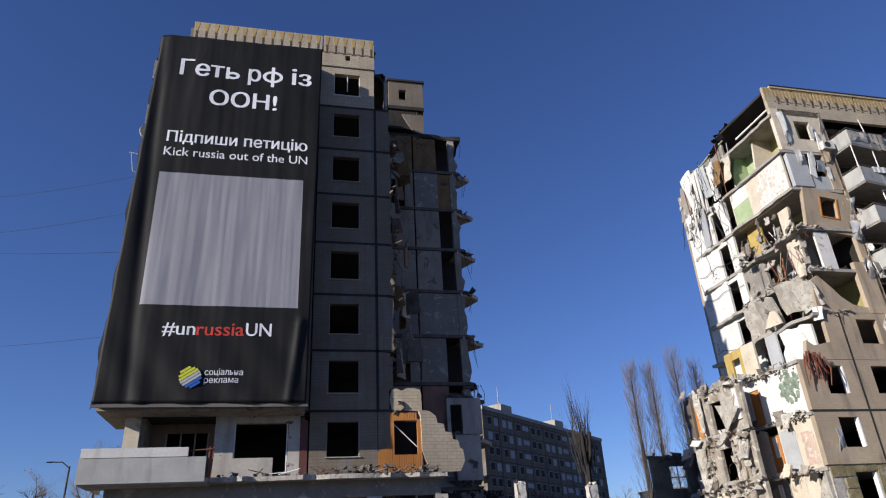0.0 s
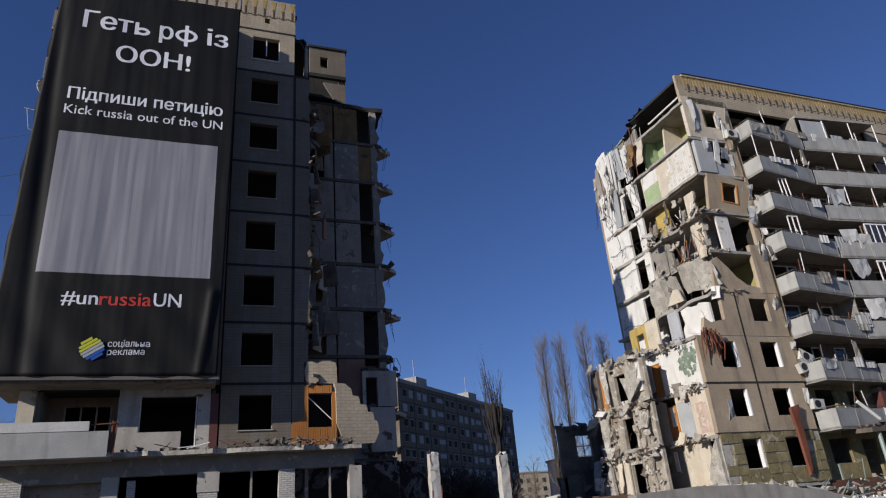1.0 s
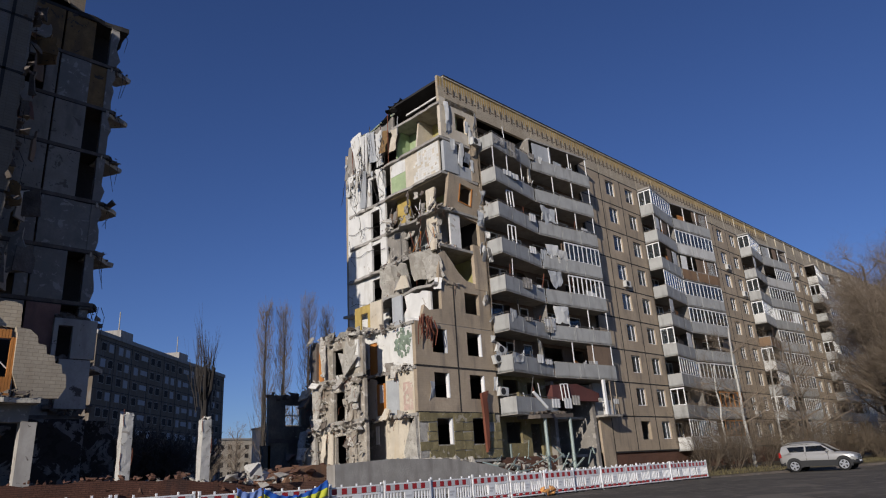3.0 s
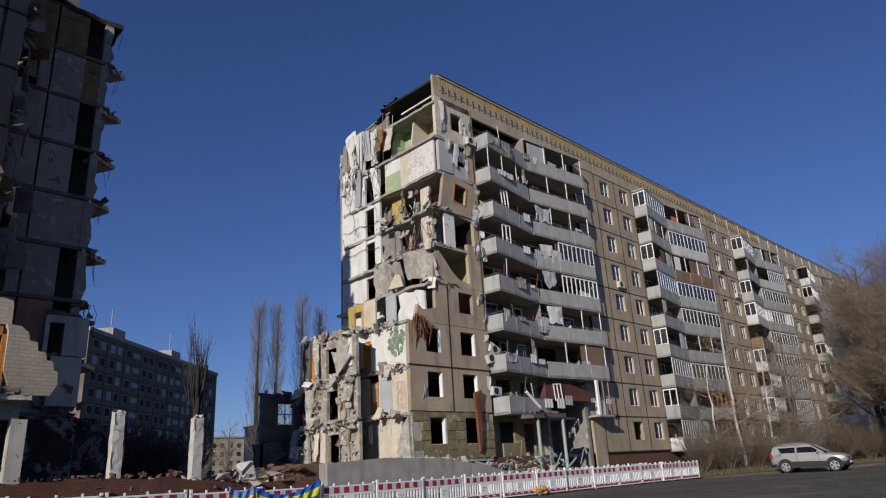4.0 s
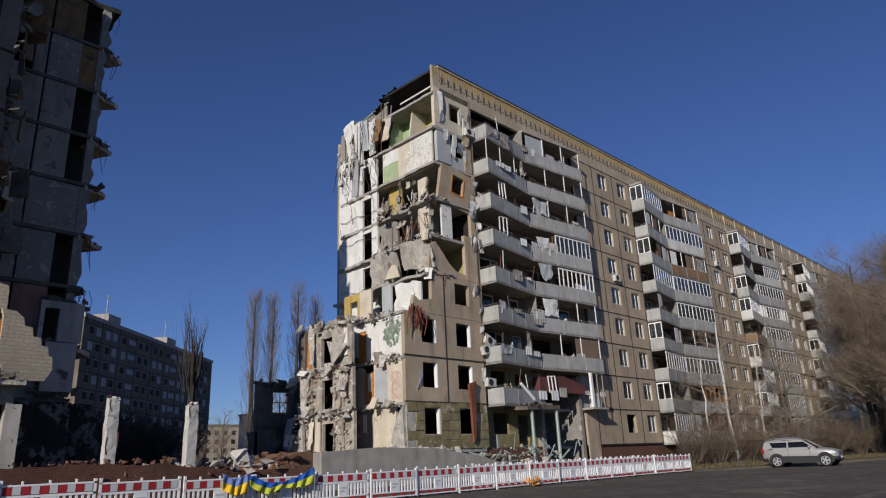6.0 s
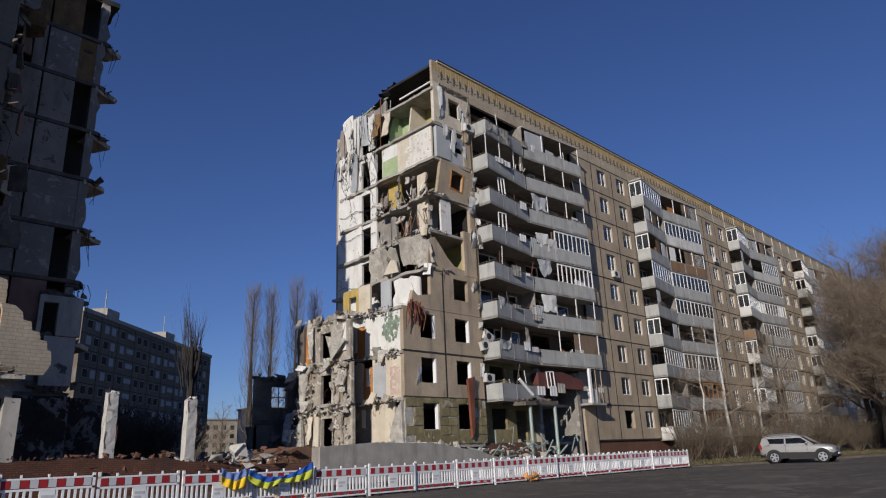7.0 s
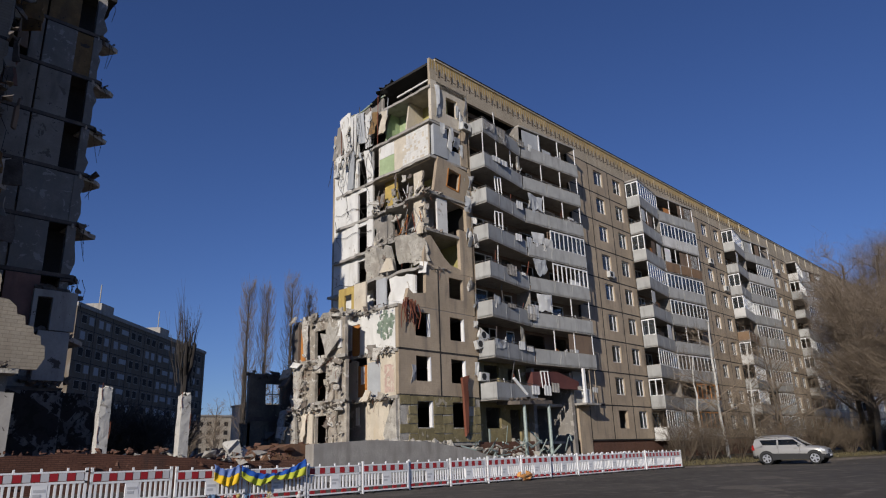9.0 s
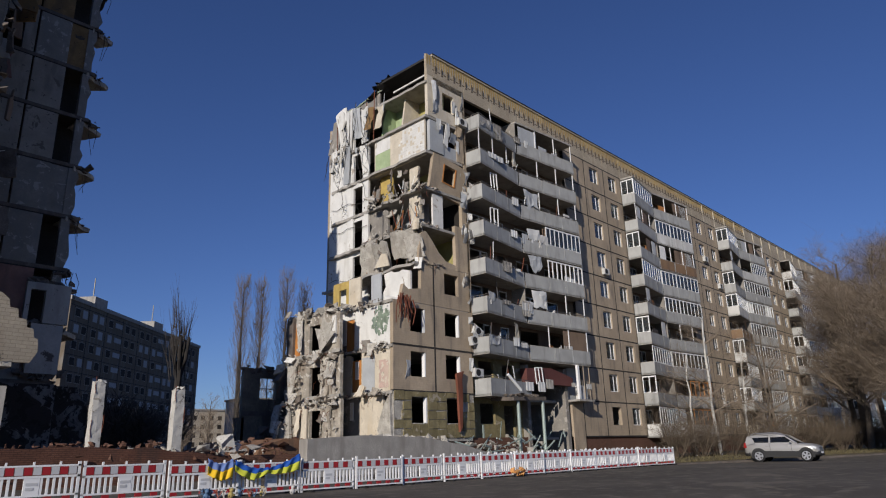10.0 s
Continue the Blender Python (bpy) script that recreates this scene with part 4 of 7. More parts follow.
for i, (y0, y1, z0, z1, m1, ax, az) in enumerate(((36.6, 37.5, 24.3, 27.2, WHITE, 5, -8), (37.6, 38.4, 24.9, 27.6, PALE, -4, 10), (38.5, 39.6, 24.2, 27.7, WHITE, 7, -12), (39.5, 40.4, 25.0, 27.9, WHITE, -8, 6), (40.3, 41.3, 24.4, 27.4, GREYW, 6, 14),
                                                   (36.7, 37.35, 21.6, 24.0, WHITE, -3, 12), (38.8, 39.7, 21.4, 24.5, PALE, 6, -9), (39.8, 40.9, 22.0, 24.6, WHITE, -7, 8), (40.7, 41.6, 23.0, 24.9, WHITE, 16, -16), (39.2, 40.3, 26.4, 28.2, WHITE, -20, 10))):
    bm = bmesh.new()
    v = prism(bm, jag((y0, z0), (y1, z0), 3, .10, r)[:-1] + jag((y1, z0), (y1, z1), 5, .05, r)[:-1] + jag((y1, z1), (y0, z1), 4, .14, r)[:-1] + jag((y0, z1), (y0, z0), 5, .05, r)[:-1], 'x', 30.22, 30.29)
    turn(bm, v, (30.25, (y0 + y1) / 2, (z0 + z1) / 2), ax, r.uniform(-6, 5), az)
    bpart("fallen_panel", bm, m1, "shattered wall panel hanging askew")
for i in range(12):
    y, z = r.uniform(36.4, 41.3), r.uniform(23.6, 27.4)
    crumpled("wall_fragment", (30.12, y, z), (r.uniform(-.1, .1), r.uniform(.15, .4), 0), (r.uniform(-.15, .05), r.uniform(-.1, .1), -r.uniform(.3, .8)), r.choice((GREYW, PALE, DUST, DARK_OCHRE)), 770 + i, .1, bend=.1)
for i in range(16):
    y, z = 36.3 + i * .33, r.uniform(23.5, 28.2)
    bm = bmesh.new()
    pts = [Vector((30.05, y, z))]
    for j in range(5):
        pts.append(pts[-1] + Vector((r.uniform(-.1, .08), r.uniform(-.25, .25), -r.uniform(.3, .8))))
    tube(bm, pts, .022, .014, 4)
    bpart("dangling_cable", bm, SEAM)
crumpled("fallen_panel", (30.2, 35.9, 26.9), (0, .8, .1), (-.1, .0, -2.1), DARK_OCHRE, 760, .1, "torn brown board")
crumpled("fallen_panel", (30.25, 34.7, 26.6), (0, .9, .1), (-.05, .05, -2.2), CREAM, 761, .12, "torn cream wall piece")
wall_y("rear_corner", WHITE, 41.3, 30.4, 34.0, FR(4), FR(10), d=.3)
bm = bmesh.new()
for i in range(13):
    y, z = r.uniform(36.6, 41.5), r.uniform(FR(7), FR(10))
    pts = [Vector((30.05 + r.uniform(-.15, .1), y, z))]
    for j in range(6):
        pts.append(pts[-1] + Vector((r.uniform(-.12, .1), r.uniform(-.4, .4), -r.uniform(.15, .6))))
    tube(bm, pts, .02, .012, 4)
for i in range(4):
    z = FR(5) + 2.0 * i + .8
    tube(bm, [(30.3, 41.3 - j * .75, z - .05 * j + .15 * math.sin(j * 1.7 + i)) for j in range(7)], .02, n=4)
tagged(bpart("cable_tangle", bm, SEAM, "tangle of dangling cables"), kind="stuff")
# storeys 1 to 3 stand further out
wall_x("room_wall", WHITE, 27.0, YF + .3, 35.3, FR(3), FR(4) - .2, (33.95, 34.85, FR(3), FR(3) + 2.05), label="bright white room wall with a doorway")
bm = bmesh.new()
box(bm, 27.06, 27.12, 33.98, 34.82, FR(3) + .02, FR(3) + 2.02)
bpart("door", bm, WOOD, "orange wooden door")
bm = bmesh.new()
rm = random.Random(5)
for i in range(75):
    a = rm.uniform(0, 6.28)
    d = .72 * math.sqrt(rm.random())
    chunk(bm, (26.985, 31.35 + d * math.cos(a) * 1.1, FR(3) + 1.6 + d * math.sin(a) * 1.15), (.012, .17, .17), rm)
bpart("wall_mural", bm, mat("mural_green", (.21, .26, .20), stain=(.09, .19, .30), big=3, fine=14, var=.4), "faded green and blue mural")
wall_x("room_wall", CREAM, 27.0, YF + .3, 33.2, FR(2), FR(3) - .2, label="cream plaster room wall")
wall_x("room_wall", PALE, 26.985, 31.9, 33.1, FR(2) + .05, FR(3) - .6, d=.014, label="faded blue wallpaper patch")
wall_x("room_wall", mat("faded_pink_paper", (.50, .36, .31), stain=(.50, .42, .34), big=1.5, peel=((.54, .49, .40), 2.0, .55)), 26.984, 30.6, 31.5, FR(2) + .2, FR(3) - .9, d=.014, label="faded pink wallpaper patch")
wall_x("room_wall", CREAM, 27.0, 34.2, 35.3, FR(2), FR(3) - .2, d=.14, rag=.2)
bm = bmesh.new()
box(bm, 27.0, 27.08, 33.25, 34.1, FR(2) + .05, FR(2) + 2.1)
bpart("door", bm, WOOD, "orange wooden door")
wall_x("room_wall", CREAM, 27.0, YF + .95, 33.3, FR(1), FR(2) - .2, label="cream plaster room wall")
wall_x("room_wall", GREYW, 27.02, 33.3, 35.2, FR(1), FR(2) - .2, d=.14, rag=.2)
bm = bmesh.new()
prism(bm, jag((30.2, FR(1)), (31.5, FR(1)), 3, .05, r)[:-1] + [(31.45, FR(1) + .5), (31.2, FR(1) + 1.2), (30.8, FR(1) + 2.0), (30.3, FR(1) + 2.6)], 'x', 26.8, 27.0)
bpart("broken_wall_edge", bm, DUST)
for y, z in ((33.9, FR(1) + .4), (33.4, FR(2) + .1)):
    bm = bmesh.new()
    box(bm, 26.9, 26.98, y, y + .3, z + .8, z + 1.9)
    bpart("white_cabinet", bm, WHITE)
# remnants of the next flats, storeys 1 to 3, standing out into the gap
for k, top in ((1, FR(2) - .3), (2, FR(3) - .4), (3, FR(4) - .6)):
    z = FR(k) - .12 * k
    x = 25.1 - .08 * k
    wall_x("wall_remnant", REMNANT, x, 32.7, 34.55, z, top, d=.22, rag=.12, label="dust-grey broken wall remnant")
    wall_x("wall_remnant", REMNANT, x, 34.55, 36.9, z, top, (34.75, 35.9, z - .1, z + 1.95), d=.22, label="dust-grey wall remnant with open doorway")
    if k == 3:
        wall_x("wall_remnant", WOOD, x, 36.95, 37.5, z, top - .2, d=.2)
        wall_x("wall_remnant", DUST_D, x - .2, 37.5, 38.2, z, top + .1, d=.4, rag=.2)
    else:
        wall_x("wall_remnant", REMNANT, x - .1, 36.9, 38.4, z, top, d=.3, rag=.3)
    # Added near-black backing so the doorways read as unlit rooms.
    wall_x("room_wall", ROOM_SHADE, 26.3, 34.9, 38.4, z, top, d=.12)
    wall_x("room_wall", ROOM_SHADE, 29.2, 35.3, 41.5, z, top, d=.12)
    bm = bmesh.new()
    prism(bm, jag((24.9, 38.3), (24.8, 32.6), 8, .2, r) + [(27.0, 35.6), (27.0, 38.3)], 'z', top, top + .2)
    bpart("floor_slab", bm, SLAB, "broken concrete floor slab")
    bm = bmesh.new()
    prism(bm, [(24.9, z), (27.0, z), (27.0, top), (25.0, top)], 'y', 38.2, 38.4)
    bpart("wall_remnant", bm, GREYW)
wall_x("door_frame", CREAM, 24.85, 35.95, 36.5, FR(1), FR(2) - .5, d=.1)
wall_x("door_frame", WHITE, 24.75, 33.0, 33.35, FR(3) + .2, FR(4) - .9, d=.1)
bm = bmesh.new()
prism(bm, [(37.4, FR(1)), (39.8, FR(1)), (38.6, FR(1) + .9), (37.6, FR(1) + 1.9)], 'x', 24.6, 24.8)
bpart("wall_fragment", bm, DUST)
for k, c in ((1, DUST), (2, PANEL), (3, PANEL)):
    z = FR(k)
    hx = (28.45, 29.75) if k > 1 else (28.5, 29.8)
    wall_y("wall_panel", c, YF, 27.0, 30.58, z, z + H - .05, (*hx, z + .9, z + 2.45), label="wall panel with an empty window opening")
    wall_y("wall_panel", c, YF, 30.65, 34.2, z, z + H - .05, (31.6, 33.0, z + .9, z + 2.45), label="wall panel with an empty window opening")
    for x in (hx[1] - .02, 32.98):
        wall_y("window_reveal", FRAME, YF + .0, x - .07, x + .015, z + .92, z + 2.43, d=.26)
    wall_x("room_wall", ROOM_SHADE, 33.9, YF + .35, 36.4, z, z + H - .25)
    wall_y("room_wall", ROOM_SHADE, 36.0, 27.2, 34, z, z + H - .25, d=.1)
for x0, x1, z0, z1 in ((27.03, 28.45, 0, H), (29.85, 31.55, 0, H), (33.05, 34.2, 0, H), (28.45, 29.85, 0, .88), (31.55, 33.05, 0, .88), (28.45, 29.85, 2.47, H), (31.55, 33.05, 2.47, H)):
    nx, nz = max(1, round((x1 - x0) / .75)), max(1, round((z1 - z0) / .62))
    for i in range(nx):
        for j in range(nz):
            if r.random() < .15:
                continue
            shift = .12 * math.sin(j * 2.1)
            xa, xb = x0 + max(0, (x1 - x0) * i / nx + shift * (i > 0)) + r.uniform(.0, .01), x0 + min(x1 - x0, (x1 - x0) * (i + 1) / nx + shift * (i < nx - 1)) - r.uniform(.0, .02)
            za, zb = FR(1) + z0 + (z1 - z0) * j / nz + r.uniform(.0, .02), FR(1) + z0 + (z1 - z0) * (j + 1) / nz - r.uniform(.0, .03)
            bm = bmesh.new()
            prism(bm, [(xa, za), (xb, za + r.uniform(0, .04)), (xb - r.uniform(0, .05), zb), (xa, zb - r.uniform(0, .06))], 'y', YF - r.uniform(.03, .07), YF)
            bpart("insulation_board", bm, INSUL)
for k in range(4, 9):
    wall_y("room_wall", ROOM_SHADE if k in (5, 6) else BROWN, 36.3, 31.2, 34, FR(k), FR(k + 1) - .22, d=.1)
# hanging wreckage on the facade
for i in range(24):
    z = r.uniform(FR(6) - .4, FR(8) - .4) if i < 16 else r.uniform(FR(3), FR(5))
    crumpled("hanging_wreckage", (33.6 + r.uniform(-.25, .6), YF - r.uniform(.05, .4), z), (r.uniform(.2, .5), r.uniform(-.25, .2), r.uniform(-.2, .2)), (r.uniform(-.2, .2), r.uniform(-.2, .2), -r.uniform(.4, 1.1)),
             r.choice((AC_M, PALE, WHITE, TORN, DULL)), 1000 + i, .14, "crumpled sheet metal caught on the facade", bend=.15, d=.015)
for i, (x, z, w, h, m1) in enumerate(((30.75, 26.9, .45, 1.9, CLOTH), (30.9, 25.4, .5, 1.2, PALE), (31.0, 23.9, .5, .9, CLOTH), (32.9, 26.0, .35, 1.0, CLOTH), (32.6, 23.3, .7, .9, PALE), (32.1, 23.9, .35, 1.3, CLOTH), (33.2, 22.9, .4, 1.1, CLOTH),
                                       (33.4, 24.8, .5, 1.6, PANEL), (33.9, 27.0, .3, 1.6, TORN), (28.0, 6.3, .4, 1.2, PALE), (27.3, 10.2, .6, .8, REMNANT), (33.7, 6.8, .3, 1.0, AC_M))):
    crumpled("torn_cladding", (x, YF - .12 - .05 * (i % 3), z), (w, r.uniform(-.12, .12), r.uniform(-.1, .1)), (r.uniform(-.12, .12), r.uniform(-.1, .05), -h), m1, 1050 + i, .08, "torn cloth and cladding hanging from the facade", bend=.12, d=.015)
for x, z, a in ((34.1, 8.6, 25), (33.9, 7.7, -18), (34.0, 5.6, 3), (33.35, FR(9) + .1, 0)):
    add_ac(BK @ at(x, YF - .1, z) @ pose(0, 0, 0, 0, a, 0), "white air conditioner hanging loose")
bm = bmesh.new()
prism(bm, [(32.5, 2.0), (32.72, 2.3), (32.85, 4.4), (32.8, 5.3), (33.0, 5.9), (32.3, 5.7), (32.4, 4.6), (32.45, 3.0)], 'y', YF - .3, YF - .12)
bpart("rusty_duct", bm, RUST, "rusty sheet duct hanging from a window")
bm = bmesh.new()
for i in range(20):
    p = Vector((27.5 + r.uniform(-.2, .9), YF - r.uniform(.05, .5), FR(4) + r.uniform(-.1, .4)))
    tube(bm, [p, p + Vector((r.uniform(-.3, .3), -.1, -.7)), p + Vector((r.uniform(-.3, .4), -.05, -r.uniform(1.0, 1.7)))], .045, .02, 4)
tagged(bpart("rusty_tangle", bm, RUST, "rusty tangle of bent metal"), kind="stuff")


def rubble(name, boxes, n, size, material, label, parent=None):
    """Many broken lumps lying in the given boxes (x0, x1, y0, y1, z0, z1)."""
    bm = bmesh.new()
    for i in range(n):
        x0, x1, y0, y1, z0, z1 = boxes[i % len(boxes)]
        s = size * r.choice((.35, .5, .7, 1.0, 1.5))
        chunk(bm, (r.uniform(x0, x1), r.uniform(y0, y1), r.uniform(z0, z1)), (s * r.uniform(.5, 1.2), s * r.uniform(.5, 1.2), s * r.uniform(.3, .9)), r)
    if parent is not None:
        return tagged(part(name, bm, material, parent, label, Matrix.Translation(-parent.location)), kind="stuff")
    return tagged(new(name, mesh(name, bm, material)), label, "rubble", kind="stuff")


eb = []
for k in range(2, 5):
    eb += [(24.5, 25.3, 32.7, 38.3, FR(k) - .75, FR(k) - .2), (26.4, 27.1, YF + .2, 35.2, FR(k) - .25, FR(k) + .02)]
for k in (5, 6, 7):
    eb += [(29.3, 30.6, YF + .1, 36.4, FR(k) - .2, FR(k) + .12), (29.6, 31.5, YF - .1, YF + .6, FR(k) - .2, FR(k) + .15)]
eb += [(24.6, 25.2, 32.8, 34.6, FR(1), FR(2)), (24.2, 25.0, 36.6, 39.6, FR(1), FR(2)), (24.6, 25.1, 32.8, 34.6, FR(2), FR(3) - .4), (24.6, 25.0, 36.6, 38.2, FR(2), FR(3) - .4),
       (28.4, 29.6, 30.6, 35.5, FR(4), FR(4) + .5)]
rubble("broken_edges", eb, 760, .13, DUST, "", block)
rubble("broken_edges", eb, 300, .12, DUST_D, "", block)
for i in range(56):
    b0 = eb[i % len(eb)]
    w, h = r.uniform(.25, .75), r.uniform(.25, .9)
    a = r.uniform(-.6, .6)
    crumpled("wall_fragment", (r.uniform(b0[0], b0[1]) - .1, r.uniform(b0[2], b0[3]), r.uniform(b0[4], b0[5]) + h * .5), (w * math.sin(a), w * math.cos(a), r.uniform(-.25, .25)), (r.uniform(-.3, .15), r.uniform(-.3, .3), -h),
             r.choice((DUST, REMNANT, TORN, TORN, WHITE, DUST_D, CREAM, GREYW)), 800 + i, .14, bend=.1, d=r.uniform(.05, .14))
# torn plaster and slabs on the low remnants
for i, (y, z, w, h, m1) in enumerate(((36.55, 9.9, .5, 2.9, TORN), (33.0, 9.9, 1.4, 2.7, DUST), (36.7, 6.9, 1.4, 2.6, TORN), (34.0, 5.6, .8, 1.5, REMNANT), (33.0, 6.3, .8, 1.2, DUST), (38.7, 4.0, 1.0, 2.3, DUST), (36.6, 4.0, .5, 2.2, CREAM), (33.3, 4.2, 1.2, 2.4, REMNANT))):
    crumpled("wall_fragment", (24.85 - .06 * (i % 3), y, z), (r.uniform(-.3, .2), w, r.uniform(-.15, .15)), (r.uniform(-.25, .1), r.uniform(-.45, .2), -h), m1, 950 + i, .2, "torn plaster slab hanging on the remnant", bend=.15, d=.09)
for i in range(44):
    k = 2 + i % 3
    y = r.uniform(32.6, 38.4)
    p = Vector((24.75 + r.uniform(-.2, .2), y, FR(k) - .5 + r.uniform(-.15, .3)))
    bm = bmesh.new()
    chunk(bm, p, (r.uniform(.15, .45), r.uniform(.15, .5), r.uniform(.10, .30)), r)
    bpart("slab_lump", bm, r.choice((DUST, TORN, DUST_D, REMNANT)))
bm = bmesh.new()
for i in range(90):
    b = eb[i % len(eb)]
    p = Vector((r.uniform(b[0], b[1]) - .15, r.uniform(b[2], b[3]), r.uniform(b[4], b[5])))
    q = p + Vector((-r.uniform(.1, .5), r.uniform(-.3, .3), -r.uniform(-.3, .9)))
    tube(bm, [p, (p + q) / 2 + Vector((-.1, 0, .08)), q], .014, .012, 3)
tagged(bpart("rebar", bm, RUST, "bent rusty reinforcing bars"), kind="stuff")
for i in range(34):
    k = (5, 6, 7, 7, 6)[i % 5]
    y = r.uniform(30.3, 36.3)
    x = r.uniform(30.0, 30.9) if k > 5 else r.uniform(29.2, 29.9)
    z = FR(k) + (r.uniform(-.1, .5) if i % 2 else r.uniform(1.6, 2.6))
    w, h = r.uniform(.2, .6), r.uniform(.3, 1.1)
    crumpled("wall_fragment", (x, y, z + (h if i % 2 else 0)), (r.uniform(-.2, .2), w, r.uniform(-.15, .15)), (r.uniform(-.25, .15), r.uniform(-.25, .25), -h), r.choice((DUST, GREYW, TORN, DUST_D, BROWN, GREYW)), 1300 + i, .1, bend=.08, d=r.uniform(.03, .1))
for i in range(34):
    k = (5, 6, 7, 6, 4)[i % 5]
    p = Vector((r.uniform(29.7, 30.6), r.uniform(30.3, 36.4), FR(k) + r.uniform(0, .3)))
    bm = bmesh.new()
    tube(bm, [p, p + Vector((r.uniform(-.4, .3), r.uniform(-.9, .9), r.uniform(.5, 2.2)))], r.uniform(.02, .045), n=4)
    bpart("loose_lath", bm, r.choice((WOOD, FRAME, RUST, SLAB, DULL)))
# sloping concrete apron and heap at the foot
bm = bmesh.new()
prism(bm, [(19.4, -.4), (19.4, 1.62), (22.9, 1.78), (27.2, 1.66), (30.5, 1.2), (34, .45), (35, -.1), (35, -.4)], 'y', 27.9, 28.6)
prism(bm, [(27.9, -.4), (28.6, 1.2), (30.2, 1.55), (36, 1.55), (40.2, 1.5), (42, -.4)], 'x', 22.6, 27.4)
tagged(new("concrete_apron", mesh("concrete_apron", bm, SLAB)), "broken grey concrete apron at the block's foot", "apron")
rubble("rubble_heap", [(24, 30, 28.7, 29.8, 1.3, 1.7), (28, 40, 28.6, 29.9, .2, 1.3), (24, 27, 29, 42, 1.2, 1.7), (34, 40, 27, 29.5, .1, .7)], 420, .28, DUST, "heap of broken concrete at the foot of the ruin")
bm = bmesh.new()
for i in range(46):
    p = Vector((r.uniform(31, 41), r.uniform(27.2, 29.6), r.uniform(.3, 1.6)))
    q = p + Vector((r.uniform(-1.2, 1.2), r.uniform(-.5, .5), r.uniform(-.2, 1.1)))
    tube(bm, [p, q], r.choice((.03, .04, .06)), n=4)
tagged(new("scrap_metal", mesh("scrap_metal", bm, PIPE)), "tangled grey pipes and rails before the entrance", "scrap metal", kind="stuff")
# entrance canopy on pipe columns, crushed balcony over it
porch = thing("entrance_porch", (37.5, 28.6, 0), "wrecked entrance canopy on grey-green pipe columns", "porch")
for x, y in ((36.6, 28.3), (39.4, 28.3)):
    bm = bmesh.new()
    tube(bm, [(x - 37.5, y - 28.6, 0), (x - 37.5, y - 28.6, 4.05)], .12, n=10)
    part("column", bm, PIPE, porch)
bm = bmesh.new()
v = box(bm, -1.6, 2.1, -.5, 1.5, 4.05, 4.3)
turn(bm, v, (0, 0, 4.1), 3, -2, 0)
for i in range(24):
    chunk(bm, (r.uniform(-1.4, 1.9), r.uniform(-.3, 1.3), 4.35 + r.uniform(0, .15)), (.25, .25, .12), r)
part("canopy", bm, DUST_D, porch, "torn canopy heaped with rubble")
bm = bmesh.new()
tube(bm, [(-2.6, -.9, 5.6), (-1.4, -1.0, 4.6)], .10, n=8)
part("bent_pipe", bm, FRAME, porch, "bent white pipe")

# ---- tower with the banner ----
tower = thing("apartment_building", (0, YF, 0), "panel tower in colours darkened for shade, torn open along one side, windows gone", "building")
TK = Matrix.Translation((0, -YF, 0))


def tpart(name, bm, material, label=""):
    return part(name, bm, material, tower, label, TK)


def twall(name, material, y, x0, x1, z0, z1, hole=None, d=.28, label=""):
    bm = bmesh.new()
    if hole:
        pierced(bm, 'y', x0, x1, z0, z1, [hole], y, y + d)
    else:
        box(bm, x0, x1, y, y + d, z0, z1)
    return tpart(name, bm, material, label)


pm_w = panel_mesh(3.05, (.78, 2.22, .82, 2.32), PANEL_SHADE)
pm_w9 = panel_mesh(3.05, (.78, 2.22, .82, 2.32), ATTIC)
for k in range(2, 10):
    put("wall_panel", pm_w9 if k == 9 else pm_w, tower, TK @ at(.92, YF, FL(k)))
    bm = bmesh.new()
    for x in (1.68, 3.10):
        box(bm, x, x + .05, YF + .1, YF + .16, FL(k) + .82, FL(k) + 2.32)
    box(bm, 1.65, 3.2, YF - .06, YF + .2, FL(k) + .77, FL(k) + .815)
    if k == 9:
        box(bm, 2.42, 2.47, YF + .1, YF + .16, FL(k) + 1.2, FL(k) + 2.3)
    tpart("window_frame", bm, FRAME if k == 9 else SLAB, "remains of a window frame")
    if k < 9 and k > 2:
        bm = bmesh.new()
        xr = 4.78 if k > 3 else 4.6
        prism(bm, [(4.03, FL(k) + .03), (xr, FL(k) + .03)] + jag((xr, FL(k) + .1), (xr, FL(k) + H - .1), 6, .09, r)[1:] + [(4.03, FL(k) + H - .03)], 'y', YF, YF + .3)
        tpart("wall_panel", bm, PANEL_SHADE, "narrow tiled panel with a broken edge")
twall("wall_panel", PANEL_SHADE, YF, 3.97, 4.5, FL(2), FL(3) - .03)
# joints
for x0, x1, z0, z1 in [(.9, 4.7 if k < 10 else 4.0, FL(k) - .06, FL(k) + .06) for k in range(3, 11)] + [(3.90, 4.04, FL(3), FL(9))]:
    bm = bmesh.new()
    box(bm, x0, x1, YF - .012, YF + .2, z0, z1)
    tpart("joint", bm, SEAM, "dark tarred panel joint")
# attic
bm = bmesh.new()
box(bm, -6.1, .88, YF, YF + .3, FL(10) + .05, 28.0)
for p in ((.92, 2.3, FL(10) + .05, 28.0), (2.58, 3.97, FL(10) + .05, 28.0), (2.3, 2.58, FL(10) + .05, FL(10) + .55), (2.3, 2.58, FL(10) + .9, 28.0)):
    box(bm, p[0], p[1], YF, YF + .3, p[2], p[3])
box(bm, -6.1, .97, YF + .05, YF + .3, 28.0, 29.25)
box(bm, 1.05, 3.97, YF + .05, YF + .3, 28.0, 29.3)
tpart("attic_wall", bm, ATTIC, "pale tiled attic wall")
